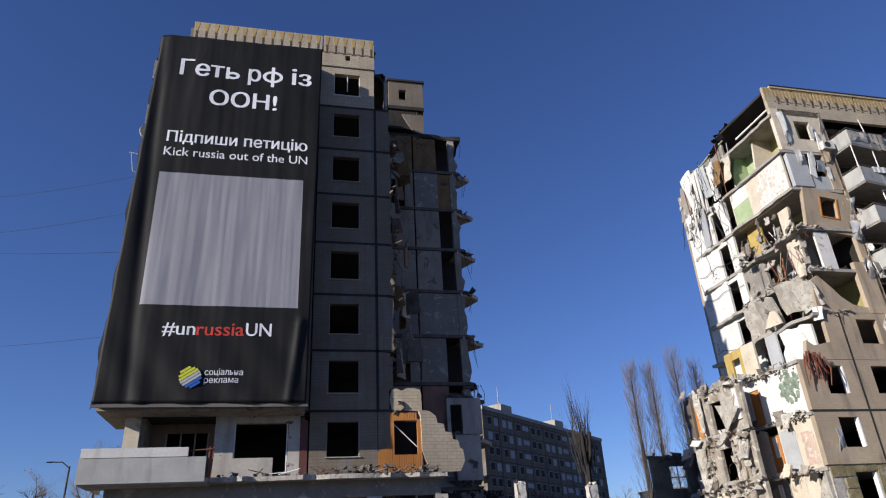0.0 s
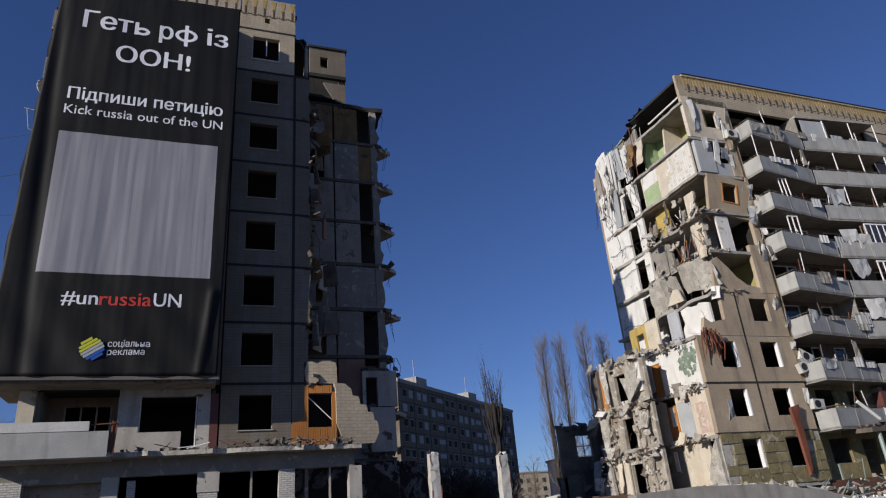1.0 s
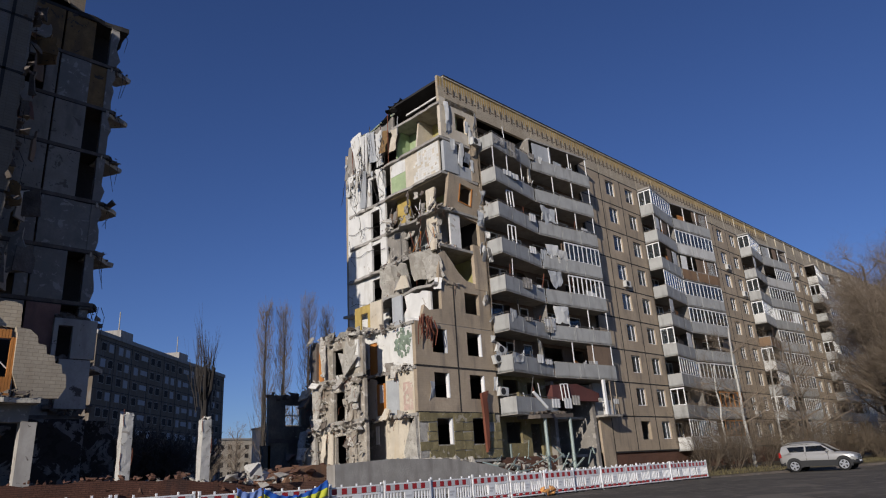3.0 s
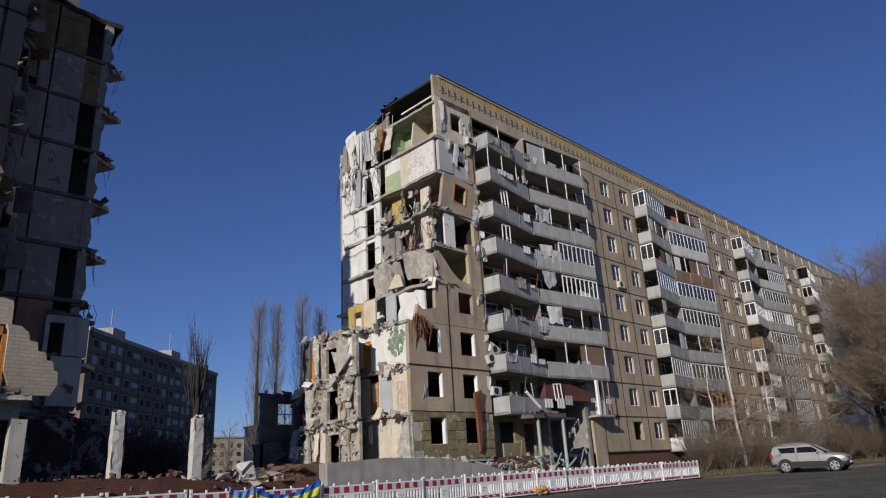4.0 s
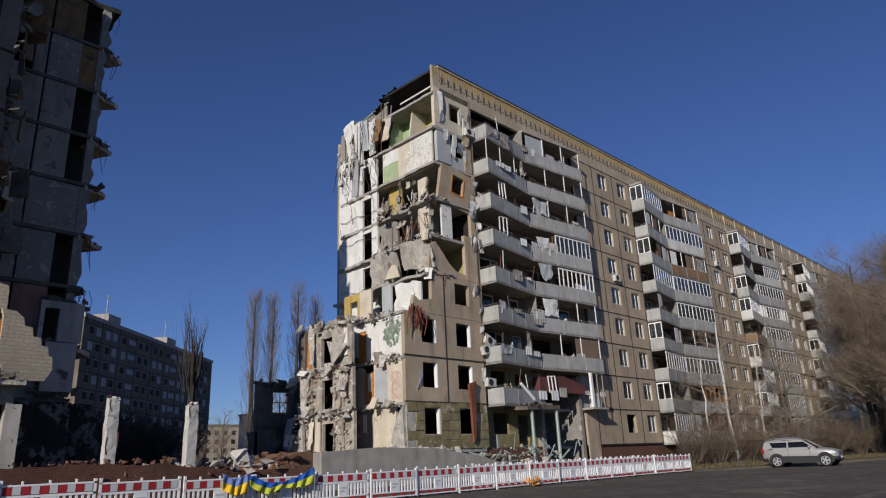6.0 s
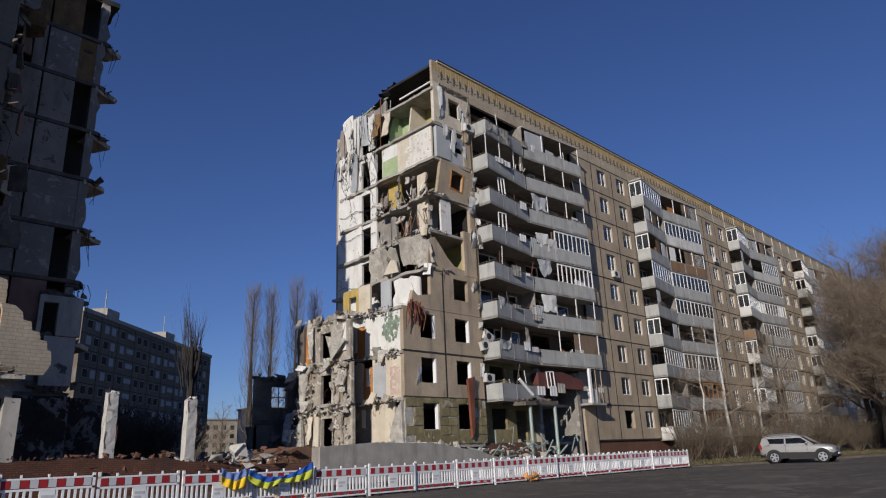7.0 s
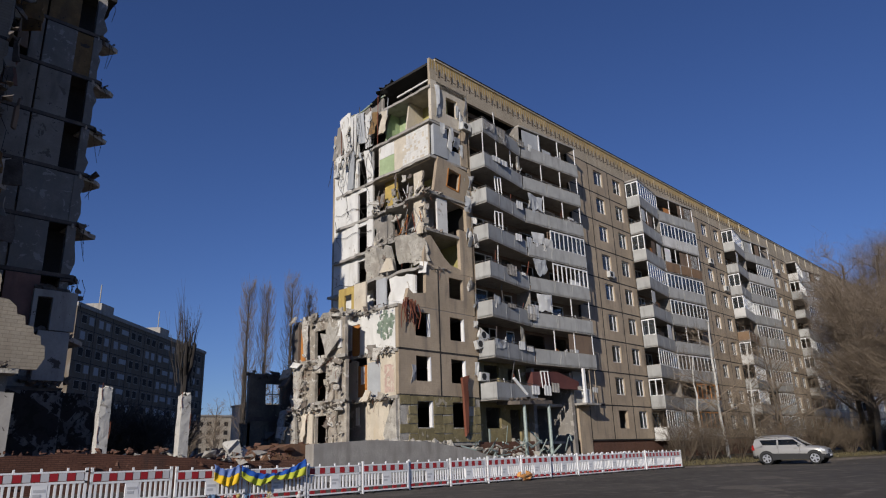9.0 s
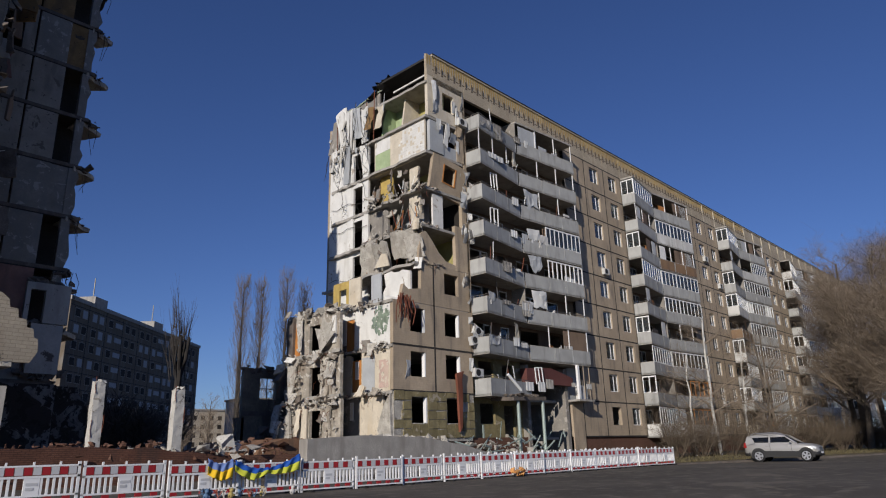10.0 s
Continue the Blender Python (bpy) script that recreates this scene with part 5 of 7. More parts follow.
bm, bm2 = bmesh.new(), bmesh.new()
for i in range(20):
    x = -5.95 + i * .513
    if abs(x - 1.0) < .12:
        continue
    prism(bm, [(x - .13, 29.2), (x + .13, 29.2), (x + .12, 28.95), (x + .05, 28.7), (x + .10, 28.55), (x - .10, 28.55), (x - .05, 28.7), (x - .12, 28.95)], 'y', YF + .038, YF + .05)
    box(bm2, x - .04, x + .04, YF + .03, YF + .05, 28.05, 28.62)
    box(bm2, x - .12, x + .12, YF - .012, YF + .05, 27.95, 28.05)
    for d in (-.19, .19):
        box(bm2, x + d - .045, x + d + .045, YF + .03, YF + .05, 28.03, 28.13)
tagged(tpart("ornament", bm, OCHRE, "ochre painted fins"), kind="stuff")
tagged(tpart("ornament", bm2, NOTCH, "dark notches under the fins"), kind="stuff")
bm = bmesh.new()
box(bm, -6.0, 4.1, YF + .3, 36.2, 28.55, 28.7)
box(bm, -6.0, 7.9, 36.2, 42, 27.5, 27.7)
prism(bm, jag((7.8, 35.9), (10.5, 35.9), 5, .2, r) + [(10.4, 42), (7.8, 42)], 'z', 26.7, 27.0)
v = prism(bm, jag((4.0, 30.6), (4.7, 30.8), 3, .2, r) + [(5.0, 33), (4.0, 34)], 'z', 27.1, 27.2)
tpart("roof", bm, ROOFING, "torn black bitumen roof")
# floors and inner walls
for k in range(1, 11):
    bm = bmesh.new()
    z = FL(k)
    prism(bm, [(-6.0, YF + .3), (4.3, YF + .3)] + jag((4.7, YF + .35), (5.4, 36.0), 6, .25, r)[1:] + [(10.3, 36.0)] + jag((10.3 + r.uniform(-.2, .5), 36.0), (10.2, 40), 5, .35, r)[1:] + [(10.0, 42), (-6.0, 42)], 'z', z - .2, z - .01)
    tpart("floor_slab", bm, SOOT_SHADE, "sooty broken concrete floor slab with room shade in its colour")
for k in range(1, 10):
    for x in (-6.0, .6):
        twall("inner_wall", GREYW, YF + .3, x, x + .16, FL(k), FL(k + 1) - .2, d=5.7)
twall("rear_wall", PANEL_SHADE, 42.0, -6.1, 10.2, 0, 28.0, d=.25)
twall("gable_wall", PANEL_SHADE, YF + .3, -6.3, -6.05, 0, 29.0, d=11.7, label="windowless gable wall")
YW = 36.0
SP = {9: (DARK_OCHRE, DARK_OCHRE, ROOM_SHADE), 8: (PALE_L, GREYW, DARK_OCHRE), 7: (PALE_L, PALE_L, ROOM_SHADE), 6: (PALE_L, PALE_L, ROOM_SHADE), 5: (GREYW, GREYW, GREYW), 4: (GREYW, GREYW, ROOM_SHADE), 3: (GREYW, PINK, ROOM_SHADE), 2: (WHITE_L, PALE_L, BROWN), 1: (GREYW, GREYW, ROOM_SHADE)}
for k, (m1, m2, m3) in SP.items():
    z0, z1 = FL(k) + .02, FL(k + 1) - .22
    # Near-black wall paints the room shade seen through the empty windows.
    twall("inner_wall", ROOM_SHADE, YW - 1.5, -6.0, 4.4, z0, z1, d=.12)
    twall("inner_wall", m1, YW, 4.4, 7.15, z0, z1, (5.6, 6.6, z0, z0 + 2.0) if k in (4, 8) else None, d=.2, label="inner wall of a torn-open flat")
    twall("inner_wall", m2, YW, 7.25, 8.75, z0, z1, d=.2, label="inner wall of a torn-open flat")
    if m3:
        flush = m3 in (DARK_OCHRE, GREYW)
        twall("inner_wall", m3, YW + (.05 if flush else 1.2), 8.75 if flush else 8.4, 9.6 if flush else 10.3, z0, z1, d=.12)
    bm = bmesh.new()
    prism(bm, [(9.6, z0), (10.0, z0)] + jag((10.1, z0 + .1), (10.0, z1), 5, .14, r)[1:] + [(9.6, z1)], 'y', YW, YW + .3)
    tpart("broken_wall_edge", bm, GREYW if k != 2 else WHITE)
    bm = bmesh.new()
    box(bm, 4.6, 10.2, YW - .02, YW + .1, FL(k) - .16, FL(k) + .02)
    tpart("slab_edge", bm, DUST_D)
    if k in (2, 4, 5, 6, 7, 8):
        bm = bmesh.new()
        v = prism(bm, jag((9.8, YW - .1), (11.0 + .3 * r.random(), YW + .6), 4, .15, r) + [(10.6, YW + 1.8), (9.6, YW + 1.4)], 'z', FL(k + 1) - .35, FL(k + 1) - .12)
        turn(bm, v, (10, YW, FL(k + 1)), r.uniform(-14, 10), r.uniform(0, 16), 0)
        tpart("hanging_slab", bm, DUST, "slab end hanging from the break")
    for x in (4.75, ):
        bm = bmesh.new()
        yy = YF + .4
        prism(bm, [(yy, z0), (yy + .9, z0)] + jag((yy + 1.0, z0 + .1), (yy + .5, z1), 5, .3, r)[1:] + [(yy, z1)], 'x', x - .15, x)
        tpart("room_wall", bm, [PALE_L, GREYW, PINK][k % 3])
# wreckage in the torn rooms: leaning boards, wall stumps, heaps
for k in range(3, 10):
    z0 = FL(k)
    for i in range(4):
        x, y = r.uniform(4.7, 5.9), r.uniform(31.5, 35.4)
        w, h = r.uniform(.3, .9), r.uniform(.5, 2.0)
        bm = bmesh.new()
        v = prism(bm, jag((0, 0), (w, 0), 2, .05, r)[:-1] + jag((w, 0), (w * .8, h), 4, .12, r)[:-1] + jag((w * .8, h), (0, h * r.uniform(.6, 1)), 3, .12, r), 'y', 0, .1)
        m = at(x, y, z0) @ pose(0, 0, 0, r.uniform(-4, 4), r.uniform(-6, 6), r.uniform(-60, 60))
        for q in v:
            q.co = m @ q.co
        tpart("wall_stump", bm, r.choice((PALE_L, GREYW, DARK_OCHRE, DUST_D, PINK, WHITE_L, BROWN)))
bm = bmesh.new()
for i in range(40):
    p = Vector((r.uniform(4.7, 5.6) if i % 2 else r.uniform(9.8, 10.7), r.uniform(31, 35.8) if i % 2 else 36.2, FL(r.randrange(3, 11)) - .1))
    tube(bm, [p, p + Vector((r.uniform(-.1, .3), 0, -.5)), p + Vector((r.uniform(-.2, .4), 0, -r.uniform(.7, 1.9)))], .02, .014, 3)
tagged(tpart("cable", bm, SEAM, "dangling torn cables"), kind="stuff")
# Added plate; its near black stands for the unlit room behind the boarding.
twall("inner_wall", ROOM_SHADE, YF + 1.6, 4.4, 6.1, FL(2), FL(3) - .2, d=.1)
# the wide remnant at storey 2 and 3
for x0, x1, z0, z1, hl in ((8.5, 10.45, FL(3) - .1, FL(4) - .95, (8.7, 9.35, FL(3) - .1, FL(4) - 1.3)), (8.9, 10.3, FL(2) + .3, FL(3) - .15, None)):
    twall("inner_wall", WHITE_L, YW - .28, x0, x1, z0, z1, hl, d=.25, label="chipped white wall remnant")
bm = bmesh.new()
for i in range(60):
    chunk(bm, (r.uniform(8.6, 10.6), YW - .12, r.choice((FL(3) - .15, FL(2) + .3, FL(4) - .95)) + r.uniform(-.25, .2)), (.22, .12, .16), r)
tagged(tpart("broken_edges", bm, DUST_D), kind="stuff")
# lift machine room on the roof
bm = bmesh.new()
for p in ((5.7, 6.4, 29.2, 31.3), (6.9, 8.1, 29.2, 31.3), (6.4, 6.9, 29.2, 29.75), (6.4, 6.9, 30.6, 31.3)):
    box(bm, p[0], p[1], YW, YW + .25, p[2], p[3])
box(bm, 7.85, 8.1, YW + .25, 40, 27.7, 31.3)
prism(bm, [(6.6, 28.6), (8.05, 28.6), (8.05, 27.0), (7.4, 27.2), (6.9, 28.0)], 'y', YW + .02, YW + .2)
tpart("machine_room_wall", bm, PANEL_SHADE, "machine room wall on the roof")
bm = bmesh.new()
box(bm, 5.6, 8.2, YW - .1, 40, 31.3, 31.45)
box(bm, 5.6, 8.1, YW - .05, YW + .2, 28.95, 29.2)
box(bm, 5.6, 7.8, YW + 1.2, YW + 1.4, 27.7, 31.3)
tpart("machine_room_roof", bm, ROOFING)
rubble("broken_edges", [(4.5, 5.3, YF + .3, 35.8, FL(k) - .3, FL(k) + .05) for k in range(3, 10)] + [(9.7, 10.7, 35.8, 37, FL(k) - .35, FL(k) + .1) for k in range(2, 10)]
       + [(4.6, 5.2, YF, YF + .8, FL(k) - .2, FL(k) + .9) for k in range(3, 9)], 260, .22, DUST_D, "", tower)
# storey 2: orange panel, tiled remnants
bm = bmesh.new()
for p in ((4.5, 4.7, FL(2) + .1, FL(3) - .1), (5.75, 5.95, FL(2) + .1, FL(3) - .4), (4.7, 5.75, FL(2) + .1, FL(2) + .85), (4.7, 5.75, FL(3) - .45, FL(3) - .1)):
    n = max(1, round((p[1] - p[0]) / .1))
    for i in range(n):
        a = p[0] + (p[1] - p[0]) * i / n
        box(bm, a, a + (p[1] - p[0]) / n - .012, YF - .02, YF + .12, p[2], p[3])
tpart("boarding", bm, WOOD, "orange tongue-and-groove boarding")
bm = bmesh.new()
for i in range(6):
    box(bm, 3.95 + .09 * i, 4.03 + .09 * i, YF - .02, YF + .1, FL(2) + .1, FL(2) + 1.0 + .05 * i)
tpart("boarding", bm, WOOD)
bm = bmesh.new()
tube(bm, [(4.7, YF + .1, FL(2) + 2.2), (5.75, YF + .15, FL(2) + 1.2)], .03, n=4)
tpart("loose_lath", bm, WHITE)
bm = bmesh.new()
prism(bm, [(4.5, FL(3) + .02), (6.0, FL(3) - .02)] + jag((6.05, FL(3) + .1), (5.95, FL(3) + .95), 4, .06, r)[1:] + jag((5.9, FL(3) + 1.0), (4.5, FL(3) + .95), 5, .06, r)[1:], 'y', YF + .0, YF + .28)
tpart("wall_panel", bm, ATTIC, "cracked pale tiled panel")
bm = bmesh.new()
v = prism(bm, [(5.98, FL(2) + 2.5), (5.95, FL(2) + 1.0), (6.3, FL(2) + .05), (7.7, FL(2) + .05), (7.95, FL(2) + .5), (7.9, FL(2) + 1.0), (7.75, FL(2) + 1.05), (7.7, FL(2) + 1.4), (7.45, FL(2) + 1.45), (7.4, FL(2) + 1.75), (7.1, FL(2) + 1.8), (7.05, FL(2) + 2.15), (6.75, FL(2) + 2.2), (6.7, FL(2) + 2.5), (6.4, FL(2) + 2.75), (5.9, FL(2) + 2.8)], 'y', YF - .05, YF + .25)
turn(bm, v, (6, YF, 5), 2, -2, 6)
tpart("wall_panel", bm, ATTIC, "tilted tiled panel hanging at the break")
# storey 2: balcony, loggia and broken slab edge
bal = put("balcony", mesh("balcony", (lambda b: (box(b, -7.7, -3.0, 28.85, YF + .3, 4.35, 4.55), b)[1])(bmesh.new()), SLAB), tower, TK, "corner balcony clad in pale sheet metal")
bm = bmesh.new()
box(bm, -7.7, -5.2, 28.80, 28.86, 4.4, 5.35), box(bm, -5.2, -3.1, 28.80, 28.86, 4.4, 5.35), box(bm, -7.76, -7.7, 28.80, 32.5, 4.4, 5.35)
put("parapet", mesh("parapet", bm, BALC), bal)
bm = bmesh.new()
box(bm, -7.72, -3.8, 28.78, 28.9, 5.36, 5.72)
put("fascia", mesh("fascia", bm, BALC_W), bal)
bm = bmesh.new()
tube(bm, [(-3.8, 28.9, 5.6), (-2.9, 28.9, 5.65)], .03, n=4)
for x in (-3.05, -2.9):
    tube(bm, [(x, 28.9, 4.5), (x + .05, 28.95, 5.75)], .04, n=4)
put("rail", mesh("rail", bm, RUST), bal)
twall("loggia_wall", BROWN, YF + 1.6, -6.0, -3.0, FL(2), FL(3) - .2, (-5.2, -3.4, FL(2) + .9, FL(2) + 2.2), d=.15)
bm = bmesh.new()
for x in (-5.2, -4.6, -4.0, -3.45):
    box(bm, x, x + .06, YF + 1.58, YF + 1.66, FL(2) + .9, FL(2) + 2.2)
tpart("window_frame", bm, SLAB)
twall("wall_panel", CREAM, YF + .05, -6.6, -6.0, FL(2), FL(3) - .2, label="plastered corner pier")
for p in ((-3.0, -2.2, FL(2), FL(3) - .2), (-2.2, -.55, FL(2), FL(2) + .85), (-2.2, .05, FL(2) + 2.3, FL(3) - .2), (.05, .55, FL(2), FL(3) - .2)):
    twall("wall_panel", WHITE_L, YF, *p, label="whitewashed wall with an empty balcony door")
twall("wall_panel", MAROON, YF - .02, .55, .88, FL(2), FL(3) - .4)
bm = bmesh.new()
for x in (-2.2, -.02):
    box(bm, x, x + .05, YF + .12, YF + .16, FL(2) + .1, FL(2) + 2.3)
tpart("door_frame", bm, FRAME)
bm = bmesh.new()
prism(bm, jag((-3.0, 29.3), (6.9, 29.5), 16, .16, r) + [(6.9, YF + .3), (-3.0, YF + .3)], 'z', 4.42, 4.6)
tpart("slab_edge", bm, DUST, "broken balcony slab edge")
rubble("rubble_strip", [(-3, 6.6, 29.4, 30.1, 4.6, 4.72), (1.5, 6.6, 29.4, 30.1, 4.6, 4.95)], 240, .12, DUST_D, "", tower)
bm = bmesh.new()
for i in range(14):
    p = Vector((r.uniform(-2.8, 5), r.uniform(29.3, 29.9), 4.68))
    bm = bmesh.new()
    tube(bm, [p, p + Vector((r.uniform(-1, 1), r.uniform(-.2, .1), r.uniform(.0, .35)))], .022, n=4)
    tpart("loose_lath", bm, r.choice((SLAB, WOOD, RUST, FRAME)))
# storey 1: shop floor with columns
bm = bmesh.new()
box(bm, -3.0, 6.7, YF - .05, YF + .4, 3.75, 4.42)
box(bm, -7.0, -3.0, YF - .05, YF + .4, 3.6, 4.35)
tpart("beam", bm, GREYW, "painted concrete beam")
for x0, x1, m1 in ((-3.3, -2.7, WHITE_L), (.25, 1.0, BRICK_W), (3.45, 4.1, BRICK_W), (6.45, 7.0, WHITE_L), (-6.7, -6.0, BRICK_W)):
    twall("column", m1, YF - .1, x0, x1, 0, 3.75, d=.5, label="whitewashed pier")
twall("column", WHITE_L, YF - .14, .2, 1.05, 3.0, 3.78, d=.58)
twall("column", BRICK_W, YF + .1, -2.4, -2.1, 0, 3.6, d=.3)
twall("shop_wall", PALE_L, YF + .5, -6.0, -3.3, 0, 3.7, (-5.2, -4.0, 0, 3.0), d=.2)
twall("shop_wall", SOOTW, 34.5, -6.0, 10.0, 0, 4.3, d=.2)
bm = bmesh.new()
prism(bm, [(-6.0, 0), (12.8, 0)] + jag((12.8, 3.4), (12.2, 4.6), 3, .15, r) + jag((12.2, 4.6), (-6.0, 4.4), 12, .15, r)[1:], 'y', 38.5, 38.7)
tpart("shop_wall", bm, SOOTW, "sooty rear wall of the ground floor")
bm = bmesh.new()
for x in (2.3, 5.6):
    box(bm, x, x + .08, YF + .1, YF + .2, 0, 3.75)
tpart("door_frame", bm, SLAB)
# balconies behind the banner
for k in range(3, 10):
    bm = bmesh.new()
    z = FL(k)
    box(bm, -7.5, .7, 28.98, YF, z - .2, z)
    box(bm, -7.5, -6.3, YF, YF + 2.6, z - .2, z)
    bo = tpart("balcony", bm, PALE_L, "corner balcony behind the banner")
    bm = bmesh.new()
    box(bm, -7.5, .7, 28.96, 29.02, z, z + .95)
    box(bm, -7.5, -7.44, 29.02, YF + 2.6, z, z + .95)
    put("parapet", mesh("parapet", bm, GREYW), bo)
    bm = bmesh.new()
    for j in range(4):
        tube(bm, [(-7.47, 29.2 + j * .9, z + .95), (-7.47, 29.2 + j * .9, z + 1.25)], .02, n=4)
    tube(bm, [(-7.47, 29.1, z + 1.25), (-7.5, YF + 2.6, z + 1.25)], .025, n=4)
    put("rail", mesh("rail", bm, RUST), bo)
    twall("wall_panel", PANEL_SHADE, YF, -6.0, .88, z, z + H - .03)
    bm = bmesh.new()
    box(bm, .6, .7, 29.02, YF, z, z + H - .2)
    put("divider", mesh("divider", bm, PALE), bo)
bm = bmesh.new()
prism(bm, [(-7.2 + .35 * math.cos(a * .5), 22.4 + .45 * math.sin(a * .5)) for a in range(13)], 'y', YF + 1.2, YF + 1.26)
tube(bm, [(-7.4, YF + 1.2, 22.2), (-7.6, YF + .9, 22.4)], .03, n=4)
v = bm.verts[:]
turn(bm, v, (-7.3, YF + 1.2, 22.4), 0, 0, 35)
for q in v:
    q.co.x -= .75
tpart("satellite_dish", bm, AC_M, "grey satellite dish")
bm = bmesh.new()
tube(bm, [(-7.4, YF + .5, 20.4), (-8.4, YF + .4, 20.5)], .03, n=4), tube(bm, [(-8.3, YF + .4, 20.5), (-8.1, YF + .4, 19.4), (-7.4, YF + .4, 19.2)], .02, n=4)
tpart("bracket", bm, AC_M)

# ---- banner ----
BY = 28.64
banner = thing("banner", (-3.3, BY, 7.4), "huge black vinyl banner with white lettering hung over balconies", "banner")


def sheet_y(x, z):
    """How far the cloth stands from its plane: folds, sags and pulls."""
    u, v = (x + 7.5) / 8.4, (z - 7.4) / 19.4
    y = .05 * noise.noise(Vector((x * .7, z * .2, 3))) + .02 * noise.noise(Vector((x * 2.3, z * .14, 9))) + .010 * noise.noise(Vector((x * 5.0, z * .35, 5)))
    y += .10 * math.exp(-((u - .03 - .10 * (1 - v)) / .03) ** 2) - .10 * math.exp(-((u - .94 + .25 * max(0, .2 - v)) / .02) ** 2) * (v < .2)
    y += .05 * math.sin((x * 1.4 + z) * 2.2) * max(0, .25 - v) * 3
    return y


bm = bmesh.new()
NX, NZ = 90, 110
rows = []
for j in range(NZ + 1):
    v = j / NZ
    xl, xr = -7.62 + .36 * v, .72 + .22 * v
    row = []
    for i in range(NX + 1):
        x, z = xl + (xr - xl) * i / NX, 7.42 + (19.25 + .12 * i / NX) * v
        row.append(bm.verts.new((x + 3.3, sheet_y(x, z), z - 7.4)))
    rows.append(row)
for j in range(NZ):
    for i in range(NX):
        bm.faces.new((rows[j][i], rows[j][i + 1], rows[j + 1][i + 1], rows[j + 1][i]))
side = []
for j in range(NZ + 1):
    a = rows[j][0].co
    w = 1.0 + .35 * math.sin(j * .33)
    side.append([rows[j][0]] + [bm.verts.new((a.x - .06 * k + .05 * math.sin(j * .5 + k), a.y + w * k / 4, a.z)) for k in range(1, 5)])
for j in range(NZ):
    for k in range(4):
        bm.faces.new((side[j][k], side[j][k + 1], side[j + 1][k + 1], side[j + 1][k]))
for f in bm.faces:
    f.smooth = True
vinyl = part("vinyl_sheet", bm, VINYL, banner)
so = vinyl.modifiers.new("thickness", 'SOLIDIFY')
so.thickness = .012
bm = bmesh.new()
box(bm, -4.35, 4.1, .02, .10, -.12, .02)
part("bottom_batten", bm, DULL, banner, "dull batten along the lower hem")


def lettering(text, x0, x1, z, height, material, name="lettering", bold=.012):
    """Raised letters laid on the cloth, stretched to the width given; z is the foot of the letters."""
    cu = bpy.data.curves.new(name, 'FONT')
    cu.body, cu.size = text, 1.0
    cu.resolution_u = 3
    tmp = new(name, cu)
    bpy.context.view_layer.update()
    me = bpy.data.meshes.new_from_object(tmp.evaluated_get(bpy.context.evaluated_depsgraph_get()))
    bpy.data.objects.remove(tmp)
    b = bmesh.new()
    for k in range(3 if bold else 1):
        old = len(b.verts)
        b.from_mesh(me)
        b.verts.ensure_lookup_table()
        for v in b.verts[old:]:
            v.co.x += bold * 1.6 * (k - 1)
            v.co.z += .0012 * k
    bpy.data.meshes.remove(me)
    bmesh.ops.triangulate(b, faces=b.faces[:])
    for k in range(3):
        bmesh.ops.subdivide_edges(b, edges=[e for e in b.edges if e.calc_length() > .10], cuts=1)
        bmesh.ops.triangulate(b, faces=[f for f in b.faces if len(f.verts) > 3])
    lo, hi = min(v.co.x for v in b.verts), max(v.co.x for v in b.verts)
    cap = .70
    for v in b.verts:
        x, zz = x0 + (v.co.x - lo) / (hi - lo) * (x1 - x0), z + v.co.y / cap * height
        v.co = (x + 3.3, sheet_y(x, zz) - .02 - v.co.z, zz - 7.4)
    return part(name, b, material, banner)




def drawn_letter(kind, x0, x1, z, h, material, w):
    """The soft sign or ef, drawn as strokes: a ring and a stem."""
    b = bmesh.new()

    def quad(p):
        b.faces.new([b.verts.new((x + 3.3, sheet_y(x, zz) - .022, zz - 7.4)) for x, zz in p])

    def stem(xa, xb, za, zb):
        for k in range(6):
            z0, z1 = za + (zb - za) * k / 6, za + (zb - za) * (k + 1) / 6
            quad(((xa, z0), (xb, z0), (xb, z1), (xa, z1)))
    top_z = z + h * (.62 if kind == "soft" else 1.0)
    cx, cz, rx, rz = (x0 + x1) / 2, (z + top_z) / 2, (x1 - x0) / 2, (top_z - z) / 2
    for k in range(32):
        t0, t1 = k * math.tau / 32, (k + 1) * math.tau / 32
        quad([(cx + (rx - o) * math.cos(t), cz + (rz - o * .85) * math.sin(t)) for o, t in ((w, t0), (0, t0), (0, t1), (w, t1))])
    if kind == "soft":
        stem(x0, x0 + w, z, z + h)
    else:
        stem(cx - w / 2, cx + w / 2, z - h * .36, z + h * 1.36)
    return part("lettering", b, material, banner)


lettering("Гет", -6.18, -4.02, 24.15, 1.0, INK, bold=.014)
drawn_letter("soft", -3.93, -3.24, 24.15, .76, INK, .17)
lettering("р", -2.82, -2.18, 24.15, 1.0, INK, bold=.014)
drawn_letter("ef", -2.10, -1.06, 24.15, .76, INK, .17)
lettering("із", -.62, .42, 24.15, 1.0, INK, bold=.014)
lettering("ООН!", -4.6, -1.28, 22.4, .92, INK, bold=.014)
lettering("Підпиши петицію", -6.32, .34, 20.05, .62, INK, bold=.012)
lettering("Kick russia out of the UN", -6.36, .36, 19.27, .47, INK, bold=.004)
lettering("#un", -5.36, -4.02, 10.33, .60, INK, bold=.008)
lettering("russia", -3.98, -2.02, 10.32, .60, INK_R, bold=.008)
lettering("UN", -1.95, -.87, 10.32, .60, INK, bold=.008)
lettering("соціал", -3.48, -2.50, 8.60, .26, INK_S, bold=.008)
drawn_letter("soft", -2.47, -2.33, 8.60, .20, INK_S, .045)
